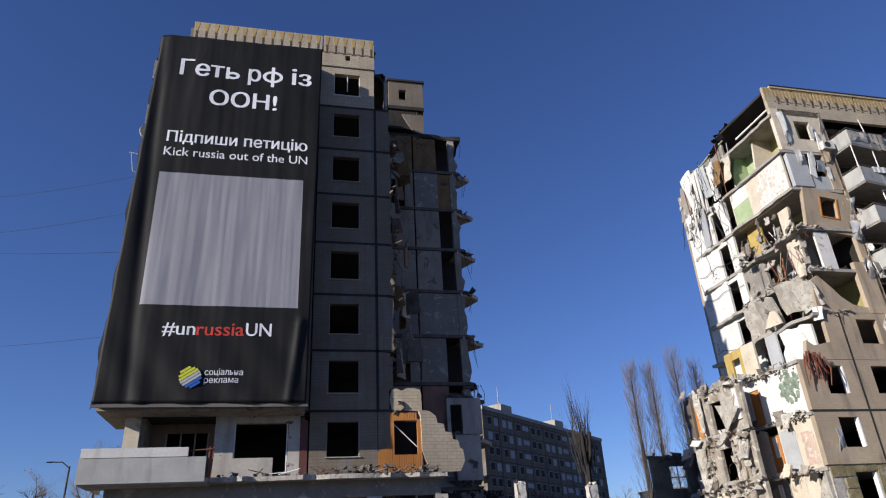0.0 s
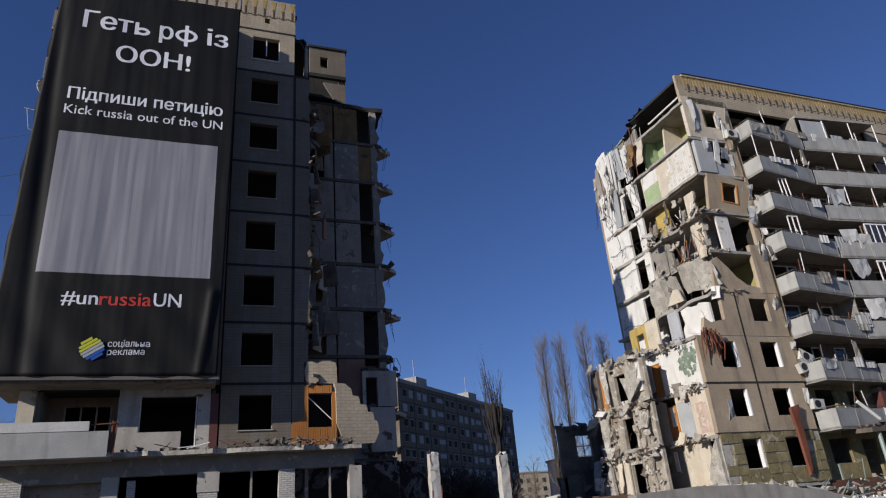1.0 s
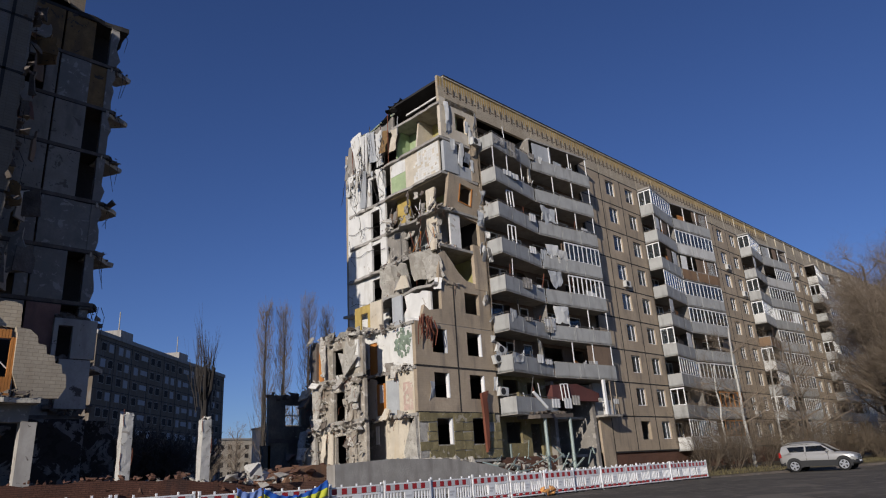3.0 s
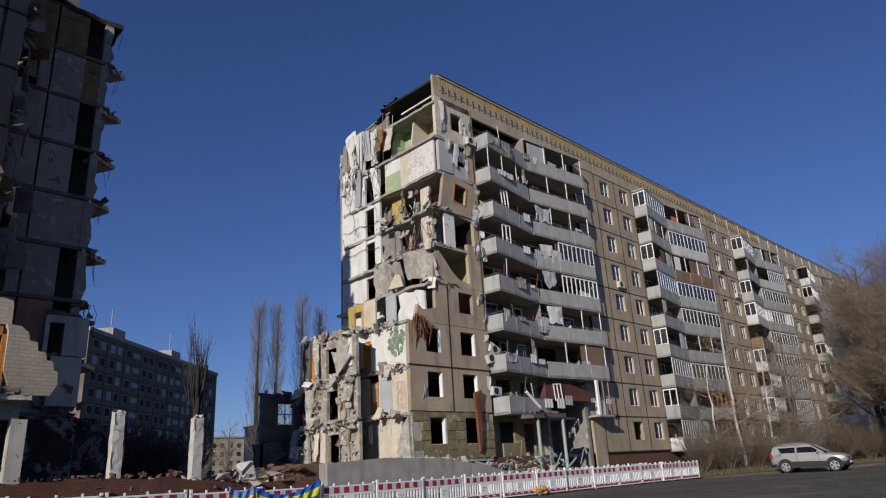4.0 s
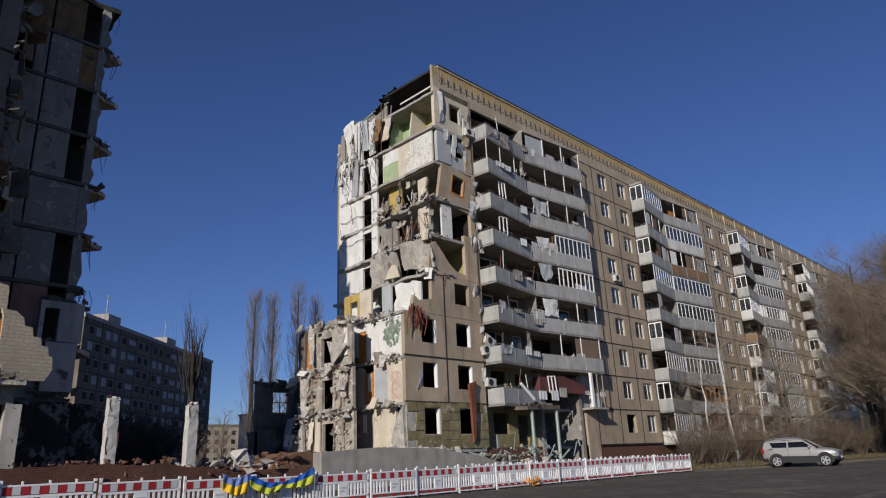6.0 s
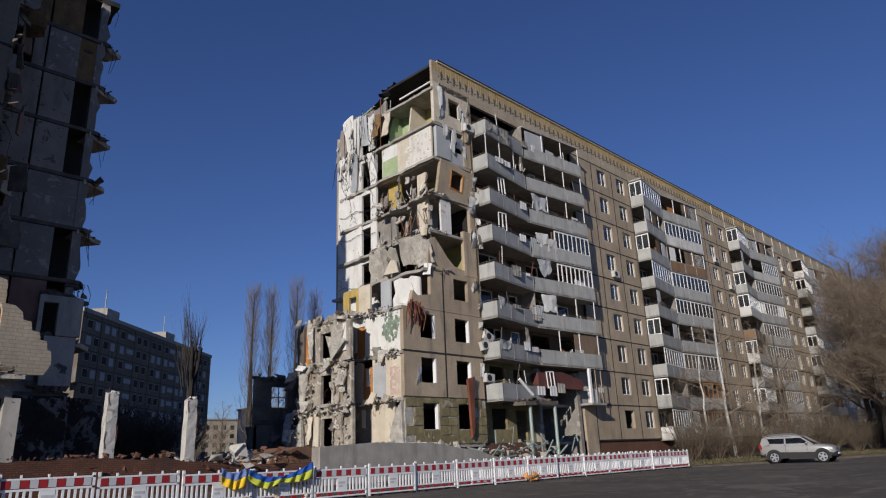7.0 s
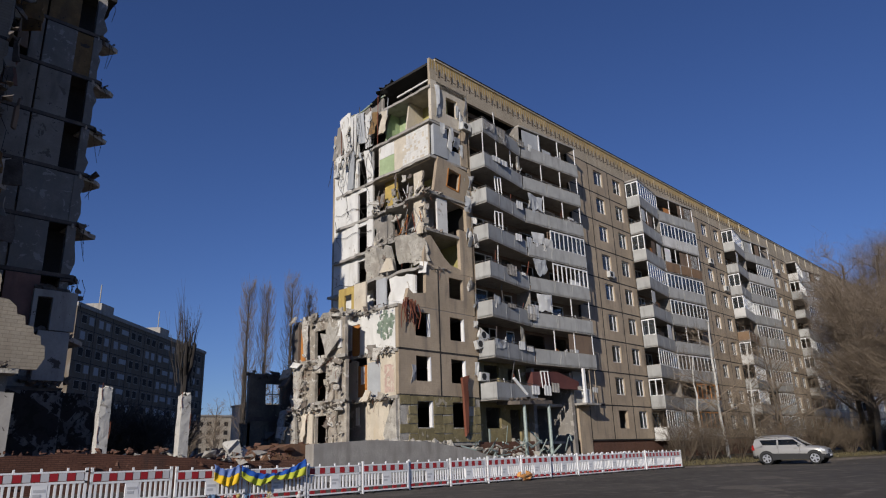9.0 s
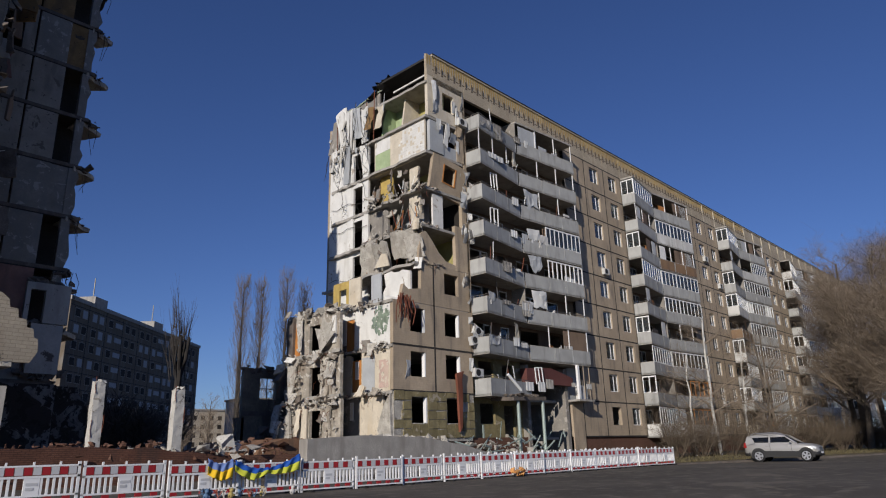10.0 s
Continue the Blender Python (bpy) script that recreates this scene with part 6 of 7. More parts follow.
lettering("на", -2.29, -1.93, 8.60, .26, INK_S, bold=.008)
lettering("реклама", -3.48, -2.1, 8.27, .26, INK_S, bold=.008)
# plain pale block in the middle of the banner
bm = bmesh.new()
n = 80
gv = [[bm.verts.new((-6.41 + 6.62 * i / n + 3.3, sheet_y(-6.41 + 6.62 * i / n, 11.66 + 6.66 * j / n) - .02, 11.66 + 6.66 * j / n - 7.4)) for i in range(n + 1)] for j in range(n + 1)]
for j in range(n):
    for i in range(n):
        bm.faces.new((gv[j][i], gv[j][i + 1], gv[j + 1][i + 1], gv[j + 1][i]))
part("printed_block", bm, INK_G, banner, "plain pale printed square")
for i in range(7):
    bm = bmesh.new()
    t0, t1 = -1 + 2 * i / 7 + .03, -1 + 2 * (i + 1) / 7 - .03
    w = math.sqrt(max(0, 1 - ((t0 + t1) / 2) ** 2))
    pts = [(-w, t0), (w, t0), (w, t1), (-w, t1)]
    ca, sa = math.cos(.6), math.sin(.6)
    prism(bm, [(-4.02 + .44 * (a * ca - b * sa) + 3.3, 8.5 + .44 * (a * sa + b * ca) - 7.4) for a, b in pts], 'y', sheet_y(-4, 8.5) - .06, sheet_y(-4, 8.5) - .045)
    part("emblem_stripe", bm, LIME if i > 3 else BLUE if i < 2 else PALE, banner)

# ---- ruined ground between the two buildings ----
rubble_bed = bmesh.new()
prism(rubble_bed, [(-2, 29.2), (20.2, 29.0), (20.2, 41), (10, 44), (-2, 44)], 'z', 0, .95)
tagged(new("foundation", mesh("foundation", rubble_bed, BRICK)), "dark red brick foundation of the collapsed section", "foundation", kind="structure")
bm = bmesh.new()
prism(bm, [(-3.0, -.2), (17.0, -.2)] + jag((17.0, .75), (12.6, 1.32), 7, .08, r) + jag((12.6, 1.35), (-3.0, 1.5), 26, .06, r)[1:], 'y', 28.95, 29.3)
tagged(new("brick_wall", mesh("brick_wall", bm, mat("dark_red_brick", (.15, .068, .045), stain=(.085, .05, .04), tile=(.25, .075, .5, .012, .85), bump=.6, var=.3))), "low dark red brick footing wall with a broken top", "wall", kind="structure")
rubble("brick_rubble", [(-2, 13, 28.95, 29.4, 1.4, 1.55), (4.5, 13.0, 27.6, 30.5, .1, 1.1), (4.5, 20, 29, 40, .9, 1.15), (12.5, 20, 28.6, 31, .3, 1.25)], 420, .15, BRICK, "broken red bricks and mortar over the foundation")
rubble("concrete_rubble", [(11.5, 14, 29.3, 32, .9, 1.55), (4, 20, 29, 38, .9, 1.2), (15, 17.5, 28.5, 31, .6, 1.6), (19.5, 23, 34, 42, .3, 1.6)], 120, .22, DUST, "lumps of grey concrete on the foundation")
bm = bmesh.new()
prism(bm, [(18.3, 0), (19.0, 1.3), (20.5, 1.75), (22.2, 1.7), (23.4, 1.2), (24.5, 0)], 'y', 31.5, 40)
mound = new("earth_mound", mesh("earth_mound", bm, mat("red_earth", (.22, .12, .07), stain=(.12, .08, .055), big=1.2, fine=10, bump=.9, var=.35)))
tagged(mound, "heap of reddish earth and brick beside the ruin", "earth heap")
rubble("earth_clods", [(18.2, 24.4, 31.2, 34, .2, 1.7)], 160, .24, BRICK, "reddish clods and bricks on the heap")


def pillar(x, y, z0, z1, w, d, lean, seed, label):
    """A broken reinforced column with chipped corners."""
    q = random.Random(seed)
    b = bmesh.new()
    lev = 12
    rings = []
    for i in range(lev + 1):
        t = i / lev
        top = i == lev
        rings.append([b.verts.new((sx * (w / 2 - q.uniform(0, .035) * (.3 + t)) + lean * t, sy * (d / 2 - q.uniform(0, .035) * (.3 + t)), t * (z1 - z0) + (q.uniform(-.22, .05) if top else 0)))
                      for sx, sy in ((-1, -1), (0, -1.02), (1, -1), (1.02, 0), (1, 1), (0, 1), (-1, 1), (-1, 0))])
    for a, c in zip(rings, rings[1:]):
        for k in range(8):
            b.faces.new((a[k], a[(k + 1) % 8], c[(k + 1) % 8], c[k]))
    b.faces.new(rings[0][::-1]), b.faces.new(rings[-1])
    col = thing("broken_column", (x, y, z0), label, "column", "columns left standing in the gap")
    part("shaft", b, ROCK, col)
    for i in range(9):
        b = bmesh.new()
        chunk(b, (lean + q.uniform(-w / 3, w / 3), q.uniform(-d / 3, d / 3), z1 - z0 + q.uniform(-.28, .02)), (.13, .13, .10), q)
        part("broken_lump", b, ROCK, col)
    for i in range(3):
        b = bmesh.new()
        sx, hz = q.choice((-1, 1)) * w * .5, q.uniform(.2, .9) * (z1 - z0)
        tube(b, [(sx * .9, -d * .52, hz), (sx * 1.05, -d * .5, hz + .3), (sx, -d * .52, hz + .7)], .012, n=4)
        part("rebar", b, RUST, col)
    return col


pillar(10.40, YF, .9, 4.12, .46, .46, -.03, 1, "whitewashed concrete column snapped off at the top")
pillar(13.85, YF, .8, 3.98, .46, .46, 0, 2, "pale square concrete column left standing upright")
bm = bmesh.new()
for i in range(3):
    chunk(bm, (16.3 + i * .3, 30.4 + .1 * i, 1.45), (.45, .3, .5), r)
tagged(new("concrete_block", mesh("concrete_block", bm, ROCK)), "pale broken concrete block on the rubble", "concrete block")

# rear ruin in shade: two storeys with one empty window
ruin = thing("ruined_wall", (26.5, 42.5, 0), "dark ruined rear wall with an empty window", "wall")
bm = bmesh.new()
pierced(bm, 'y', -2.5, 2.6, 0, 6.8, [(-1.2, .1, 4.7, 6.15)], -.1, .2)
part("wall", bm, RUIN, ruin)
bm = bmesh.new()
box(bm, -2.6, 2.6, -.16, -.1, 3.55, 3.85)
part("floor_edge", bm, DUST_D, ruin)
bm = bmesh.new()
prism(bm, jag((-3.0, 3.4), (-2.5, 0), 6, .15, random.Random(6)) + [(-2.3, 0), (-2.3, 3.4)], 'y', -.1, .2)
part("wall_stump", bm, RUIN, ruin)
bm = bmesh.new()
box(bm, -1.2, -1.14, -.02, .04, 4.7, 6.15), box(bm, -.6, -.55, -.02, .04, 4.7, 6.15), box(bm, -1.14, .1, -.02, .04, 5.4, 5.46)
part("window_frame", bm, SLAB, ruin)
bm = bmesh.new()
for i in range(70):
    chunk(bm, (r.uniform(-3, 2), r.uniform(-1.8, .6), r.uniform(.3, 3.2) * r.random()), (.4, .4, .35), r)
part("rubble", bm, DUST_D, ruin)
bm = bmesh.new()
for i in range(40):
    chunk(bm, (r.uniform(-2.5, 2.5), r.uniform(-.2, .3), 6.75 + r.uniform(-.25, .2)), (r.uniform(.15, .45), .22, r.uniform(.1, .3)), r)
tagged(part("broken_edge", bm, DUST_D, ruin), kind="stuff")

for i in range(20):
    q = random.Random(300 + i)
    x, y = 9.5 + i * .6 + q.uniform(-.4, .4), 44.5 + i * .22 + q.uniform(-1, 4)
    sh = thing("bush", (x, y, 0), "leafless thicket behind the gap with shade in its dark colour", "bush", "thicket behind the gap")
    b = bmesh.new()
    for j in range(30):
        a1 = q.uniform(0, 6.28)
        p, dr = Vector((math.cos(a1) * .5, math.sin(a1) * .5, 0)), Vector((math.cos(a1) * .5, math.sin(a1) * .5, 1)).normalized()
        for s in range(3):
            e = p + dr * q.uniform(.8, 1.9)
            tube(b, [p, e], .06 - .015 * s, .04 - .012 * s, 3)
            for t in range(9):
                f = p.lerp(e, q.random())
                tube(b, [f, f + Vector((q.uniform(-.9, .9), q.uniform(-.9, .9), q.uniform(.2, 1.1)))], .022, .012, 3)
            p, dr = e, (dr + Vector((q.uniform(-.4, .4), q.uniform(-.4, .4), .1))).normalized()
    part("twig_tangle", b, SHADE_BARK, sh)
for x0, x1, h, y in ((8.0, 12.6, 4.3, 43.0), (12.6, 15.2, 2.6, 43.4)):
    rw = thing("ruined_wall", ((x0 + x1) / 2, y, 0), "dark broken rear wall stump of the fallen section", "wall", "rear wall stumps")
    b = bmesh.new()
    hx = (x1 - x0) / 2
    prism(b, [(-hx, 0), (hx, 0)] + jag((hx, h * .6), (-hx, h), 9, .35, r), 'y', -.15, .15)
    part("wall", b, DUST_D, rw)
    b = bmesh.new()
    for i in range(5):
        xx, zz = r.uniform(-hx * .8, hx * .5), r.uniform(.8, h * .55)
        prism(b, jag((xx, zz), (xx + .9, zz), 3, .1, r)[:-1] + jag((xx + .9, zz), (xx + .2, zz + .8), 4, .1, r), 'y', -.17, -.15)
    part("plaster_patch", b, WHITE_L, rw)

# ---- fence ----
FY, FW = 17.6, 2.04
proto = thing("barrier", (0, FY, 0), "white plastic barrier panel with red and grey reflective squares", "barrier", "row of barriers round the ruin")
bm = bmesh.new()
box(bm, .03, FW - .03, -.03, .03, .84, .88), box(bm, .03, FW - .03, -.03, .03, .60, .65), box(bm, .03, FW - .03, -.03, .03, .20, .24), box(bm, .03, FW - .03, -.03, .03, .06, .10)
box(bm, .03, .09, -.03, .03, .0, .98), box(bm, FW - .09, FW - .03, -.03, .03, .0, .94)
for i in range(3):
    x = .45 + i * .55
    box(bm, x, x + .04, -.02, .02, .88, .95)
part("frame", bm, PLASTIC, proto)
bm = bmesh.new()
for i in range(14):
    x = .15 + i * .13
    if 5 <= i <= 7:
        continue
    box(bm, x, x + .05, -.02, .02, .24, .60)
    part("slat", bm, PLASTIC, proto)
    bm = bmesh.new()
bm.free()
bm = bmesh.new()
box(bm, .86, 1.18, -.025, .025, .24, .60)
part("centre_plate", bm, PLASTIC, proto)
bm = bmesh.new()
box(bm, .90, 1.14, -.032, -.026, .44, .50)
part("printed_bar", bm, PLASTIC_G, proto)
bm = bmesh.new()
box(bm, .90, 1.06, -.032, -.026, .34, .40)
part("printed_bar", bm, PLASTIC_G, proto)
for i in range(10):
    bm = bmesh.new()
    x = .10 + i * .184
    box(bm, x, x + .165, -.036 if i % 2 == 0 else -.034, .02, .665, .835)
    part("reflector", bm, PLASTIC_R if i % 2 == 0 else PLASTIC_G, proto)
for i in range(5):
    bm = bmesh.new()
    x = .12 + i * .39
    box(bm, x, x + .16, -.034, .02, .105, .195)
    part("reflector", bm, PLASTIC_R, proto)
for x in (.25, FW - .35):
    bm = bmesh.new()
    box(bm, x, x + .12, -.25, .25, -.0, .06)
    part("foot", bm, RUBBER, proto)
proto.matrix_basis = at(14.06 - 9 * FW, FY, ground_z(14.06 - 9 * FW, FY))
rf = random.Random(9)
for i in range(1, 20):
    copy_thing(proto, at(14.06 + (i - 9) * FW, FY + rf.uniform(-.05, .05), ground_z(14.5 + (i - 9) * FW, FY), rf.uniform(-1.2, 1.2)))
# second row of barriers standing behind
for i in range(8):
    copy_thing(proto, at(20.4 + i * FW, 19.0 + .1 * i, ground_z(20.9 + i * FW, 19.0), 1.5 + rf.uniform(-1, 1)))

# flags tied along the fence: (x of both ends, height of both ties, sag of the upper hem, drop at both ends and the middle)
for x0, x1, za, zb, sag, d0, dm, d1, up, dn in ((8.98, 9.72, .90, .86, .13, .42, .44, .46, PALEBLUE, YELLOW), (9.78, 10.84, .84, .60, .10, .30, .34, .12, BLUE, LIME), (10.80, 11.88, .58, .95, .05, .14, .30, .44, BLUE, LIME)):
    fl = thing("flag", ((x0 + x1) / 2, FY - .08, 0), "blue and yellow cloth flag tied to a barrier", "flag", "flags on the fence")
    for mat_i, f0, f1, nm in ((up, 0.0, .46, "upper_stripe"), (dn, .46, 1.0, "lower_stripe")):
        bm = bmesh.new()
        g2 = []
        for j in range(9):
            row = []
            for i in range(25):
                u, t = i / 24, f0 + (f1 - f0) * j / 8
                drop = d0 * (1 - u) * (1 - 2 * u) + 4 * dm * u * (1 - u) + d1 * u * (2 * u - 1)
                z = za + (zb - za) * u - sag * math.sin(math.pi * u) - drop * t - .012 * math.sin(u * 31 + t * 3)
                x = x0 + (x1 - x0) * u - (x0 + x1) / 2 + .05 * t * math.sin(u * 6.28) + .012 * math.sin(t * 9 + u * 12)
                row.append(bm.verts.new((x, -.06 - .035 * math.sin(u * 19 + t * 4) * (.4 + t) - .03 * t, z)))
            g2.append(row)
        for j in range(8):
            for i in range(24):
                bm.faces.new((g2[j][i], g2[j][i + 1], g2[j + 1][i + 1], g2[j + 1][i]))
        for f in bm.faces:
            f.smooth = True
        o = part(nm, bm, mat_i, fl)
        mo = o.modifiers.new("thickness", 'SOLIDIFY')
        mo.thickness = .006
# soft toys and flowers laid at the foot of the flags
rt = random.Random(12)
cols = [mat("toy_cloth", c, var=.15) for c in ((.45, .42, .38), (.12, .20, .32), (.30, .08, .06), (.42, .32, .12), (.08, .08, .09), (.55, .53, .50))]
for i in range(16):
    x, y = rt.uniform(8.6, 11.6), FY - rt.uniform(.25, .75)
    toy = thing("soft_toy" if i % 2 else "flower_bunch", (x, y, ground_z(x, y)), "small soft toy laid down by the barriers" if i % 2 else "bunch of wrapped flowers laid by the barriers", "toy" if i % 2 else "flowers", "tributes at the fence")
    bm = bmesh.new()
    if i % 2:
        bmesh.ops.create_icosphere(bm, subdivisions=2, radius=.13, matrix=Matrix.Translation((0, 0, .13)) @ Matrix.Diagonal((1, .8, 1.1, 1)))
        bmesh.ops.create_icosphere(bm, subdivisions=2, radius=.09, matrix=Matrix.Translation((.02, -.02, .33)))
        for s in (-1, 1):
            bmesh.ops.create_icosphere(bm, subdivisions=1, radius=.035, matrix=Matrix.Translation((.07 * s, 0, .41)))
            bmesh.ops.create_icosphere(bm, subdivisions=1, radius=.05, matrix=Matrix.Translation((.12 * s, -.05, .12)))
    else:
        for j in range(9):
            a = rt.uniform(0, 6.28)
            p = Vector((.12 * math.cos(a), .1 * math.sin(a), rt.uniform(.22, .36)))
            tube(bm, [(0, 0, .0), p], .012, n=3)
            chunk(bm, p, (.05, .05, .05), rt)
    for v in bm.verts:
        v.co *= .62
    part("body", bm, rt.choice(cols), toy)
bm = bmesh.new()
for i in range(14):
    chunk(bm, (rt.uniform(-.4, .4), rt.uniform(-.12, .12), .1 + rt.uniform(0, .22)), (.14, .1, .1), rt)
heap = thing("orange_cloth", (22.0, FY - .35, ground_z(22.0, FY)), "crumpled orange cloth lying by the fence", "cloth")
part("cloth", bm, mat("orange_cloth", (.62, .30, .10), var=.2), heap)

# ---- parked car ----
car = thing("car", (0, 0, 0), "silver compact off-road car with dark cladding parked by the lawn", "car")


def loft(sections, material, name, label="", smooth=True, parent=None):
    """A closed body through cross sections (x, [(y, z), ...])."""
    b = bmesh.new()
    rs = [[b.verts.new((x, y, z)) for y, z in pts] for x, pts in sections]
    m = len(rs[0])
    for p, q in zip(rs, rs[1:]):
        for k in range(m):
            b.faces.new((p[k], p[(k + 1) % m], q[(k + 1) % m], q[k]))
    b.faces.new(rs[0][::-1]), b.faces.new(rs[-1])
    o = part(name, b, material, parent or car, label)
    for f in o.data.polygons:
        f.use_smooth = smooth
    return o


def hull(x, w, z0, z1, crown=.05, tuck=.05):
    """One rib of the lower body: tucked under at the sill, full at the hip, drawn in at the shoulder."""
    half = [(w - tuck - .10, z0), (w - tuck, z0 + .05), (w, z0 + (z1 - z0) * .45), (w - .015, z1 - .12), (w - .05, z1 - .04), (w - .16, z1), (w * .5, z1 + crown * .7)]
    return (x, [(y, z) for y, z in half] + [(0, z1 + crown)] + [(-y, z) for y, z in half[::-1]])


loft([hull(-2.14, .66, .50, .96, 0), hull(-2.10, .80, .42, 1.02, 0), hull(-1.95, .87, .36, 1.05), hull(-1.3, .90, .30, 1.06), hull(-.4, .905, .28, 1.05), hull(.5, .905, .28, 1.04), hull(.85, .90, .30, 1.03, .03),
      hull(1.3, .89, .32, .99, .04), hull(1.66, .85, .36, .93, .04), hull(1.86, .78, .40, .86, .03), hull(1.95, .62, .46, .72, .02)], SILVER, "body")


def cabin(x, wb, wt, z0, z1):
    half = [(wb, z0), ((wb * 2 + wt) / 3, (z0 * 2 + z1) / 3), ((wb + wt * 2) / 3, (z0 + z1 * 2) / 3), (wt, z1 - .06), (wt - .10, z1 - .01)]
    return (x, half + [(0, z1 + .015)] + [(-y, z) for y, z in half[::-1]])


loft([cabin(-2.06, .78, .70, 1.0, 1.12), cabin(-1.86, .82, .66, 1.0, 1.48), cabin(-1.4, .84, .66, 1.0, 1.58), cabin(-.6, .85, .67, 1.0, 1.61), cabin(-.1, .85, .66, 1.0, 1.58), cabin(.2, .85, .65, 1.0, 1.50), cabin(.62, .84, .70, 1.0, 1.22), cabin(.94, .82, .74, 1.0, 1.06)], TINT, "glasshouse")
loft([cabin(-1.98, .70, .67, 1.40, 1.46), cabin(-1.84, .69, .672, 1.45, 1.52), cabin(-1.4, .69, .675, 1.52, 1.61), cabin(-.6, .695, .68, 1.545, 1.64), cabin(-.1, .69, .67, 1.52, 1.61), cabin(.18, .69, .655, 1.45, 1.53)], SILVER, "roof")
for s in (-1, 1):
    # thick rear quarter, slim pillars and the raked windscreen pillar
    for p0, p1, p2, p3 in (((-2.10, 1.0), (-1.42, 1.0), (-1.66, 1.48), (-1.92, 1.44)), ((-.68, 1.0), (-.58, 1.0), (-.57, 1.54), (-.66, 1.54)), ((.80, 1.03), (.94, 1.03), (.22, 1.52), (.12, 1.52)), ((-2.0, .98), (.9, .98), (.86, 1.10), (-1.5, 1.12)), ((-1.75, 1.42), (.3, 1.42), (.16, 1.53), (-1.8, 1.50))):
        bm = bmesh.new()
        prism(bm, [p0, p1, p2, p3], 'y', s * .80, s * .74)
        for v in bm.verts:
            f = (v.co.z - 1.0) / .6
            v.co.y = s * (.862 - .185 * f) - (s * .05 if abs(v.co.y) < .77 else 0)
        part("pillar", bm, SILVER, car)
    bm = bmesh.new()
    prism(bm, [(-1.0, .28), (1.0, .28), (1.0, .60), (-1.0, .64)], 'y', s * .885, s * .93)
    part("side_cladding", bm, TRIM, car, "dark grey plastic cladding")
    for x in (-.62, .56):
        bm = bmesh.new()
        box(bm, x, x + .012, s * .898, s * .912, .58, 1.0)
        part("door_gap", bm, TRIM, car)
    bm = bmesh.new()
    tube(bm, [(-1.75, s * .56, 1.56), (-1.55, s * .56, 1.65), (-.5, s * .57, 1.69), (-.2, s * .57, 1.62)], .02, n=6)
    part("roof_rail", bm, ALLOY, car)
    bm = bmesh.new()
    bmesh.ops.create_icosphere(bm, subdivisions=2, radius=1.0, matrix=Matrix.Translation((.58, s * .97, 1.12)) @ Matrix.Diagonal((.08, .11, .075, 1)))
    part("mirror", bm, SILVER, car)
    bm = bmesh.new()
    prism(bm, [(1.60, .76), (1.88, .70), (1.87, .81), (1.64, .89)], 'y', s * .60, s * .855)
    part("headlight", bm, CLEAR_L, car, "clear headlight")
    bm = bmesh.new()
    prism(bm, [(-2.13, .84), (-1.96, .84), (-2.0, 1.14), (-2.10, 1.12)], 'y', s * .68, s * .865)
    part("tail_light", bm, RED_L, car, "red tail light")
    for x in (-.88, .26):
        bm = bmesh.new()
        box(bm, x, x + .18, s * .90, s * .925, .90, .935)
        part("door_handle", bm, SILVER, car)
    for x in (-1.30, 1.32):
        bm = bmesh.new()
        pts = [(x + .45 * math.cos(a * .2618), .36 + .45 * math.sin(a * .2618)) for a in range(-1, 14)]
        prism(bm, pts, 'y', s * .86, s * .922)
        part("wheel_arch", bm, TRIM, car, "dark plastic wheel arch")
        bm = bmesh.new()
        bmesh.ops.create_cone(bm, cap_ends=True, segments=32, radius1=.345, radius2=.345, depth=.22, matrix=Matrix.Translation((x, s * .84, .345)) @ Matrix.Rotation(radians(90), 4, 'X'))
        bmesh.ops.bevel(bm, geom=[e for e in bm.edges if len(e.link_faces) == 2 and max(len(f.verts) for f in e.link_faces) > 4], offset=.03, segments=2, affect='EDGES')
        w = part("wheel", bm, RUBBER, car, "black tyre")
        bm = bmesh.new()
        for a in range(5):
            m = Matrix.Translation((x, s * .955, .345)) @ Matrix.Rotation(a * math.tau / 5 + .3, 4, 'Y')
            for q in prism(bm, [(-.035, 0), (.035, 0), (.055, .22), (-.055, .22)], 'y', -.012, .012):
                q.co = m @ q.co
        bmesh.ops.create_cone(bm, cap_ends=True, segments=20, radius1=.065, radius2=.065, depth=.03, matrix=Matrix.Translation((x, s * .957, .345)) @ Matrix.Rotation(radians(90), 4, 'X'))
        for j in range(24):
            a0, a1 = j * math.tau / 24, (j + 1) * math.tau / 24
            prism(bm, [(x + q * math.cos(a), .345 + q * math.sin(a)) for q, a in ((.205, a0), (.245, a0), (.245, a1), (.205, a1))], 'y', s * .945, s * .97)
        part("rim", bm, ALLOY, w, "spoked alloy rim")
loft([hull(x, w, .32, z, 0, .03) for x, w, z in ((1.64, .875, .62), (1.80, .83, .62), (1.92, .72, .60), (1.99, .52, .58))], TRIM, "bumper", "dark grey bumper")
loft([hull(x, w, .36, z, 0, .03) for x, w, z in ((-2.18, .62, .62), (-2.13, .78, .64), (-1.8, .905, .64))], TRIM, "bumper", "dark grey bumper")
bm = bmesh.new()
for z in (.64, .70, .76):
    box(bm, 1.86, 1.965, -.36, .36, z, z + .03)
part("grille", bm, TRIM, car)
bm = bmesh.new()
box(bm, 1.97, 2.005, -.26, .26, .44, .55)
part("number_plate", bm, PLASTIC, car, "plain white number plate")
car.matrix_basis = at(44.6, 14.35, ground_z(44.6, 14.35), -86)


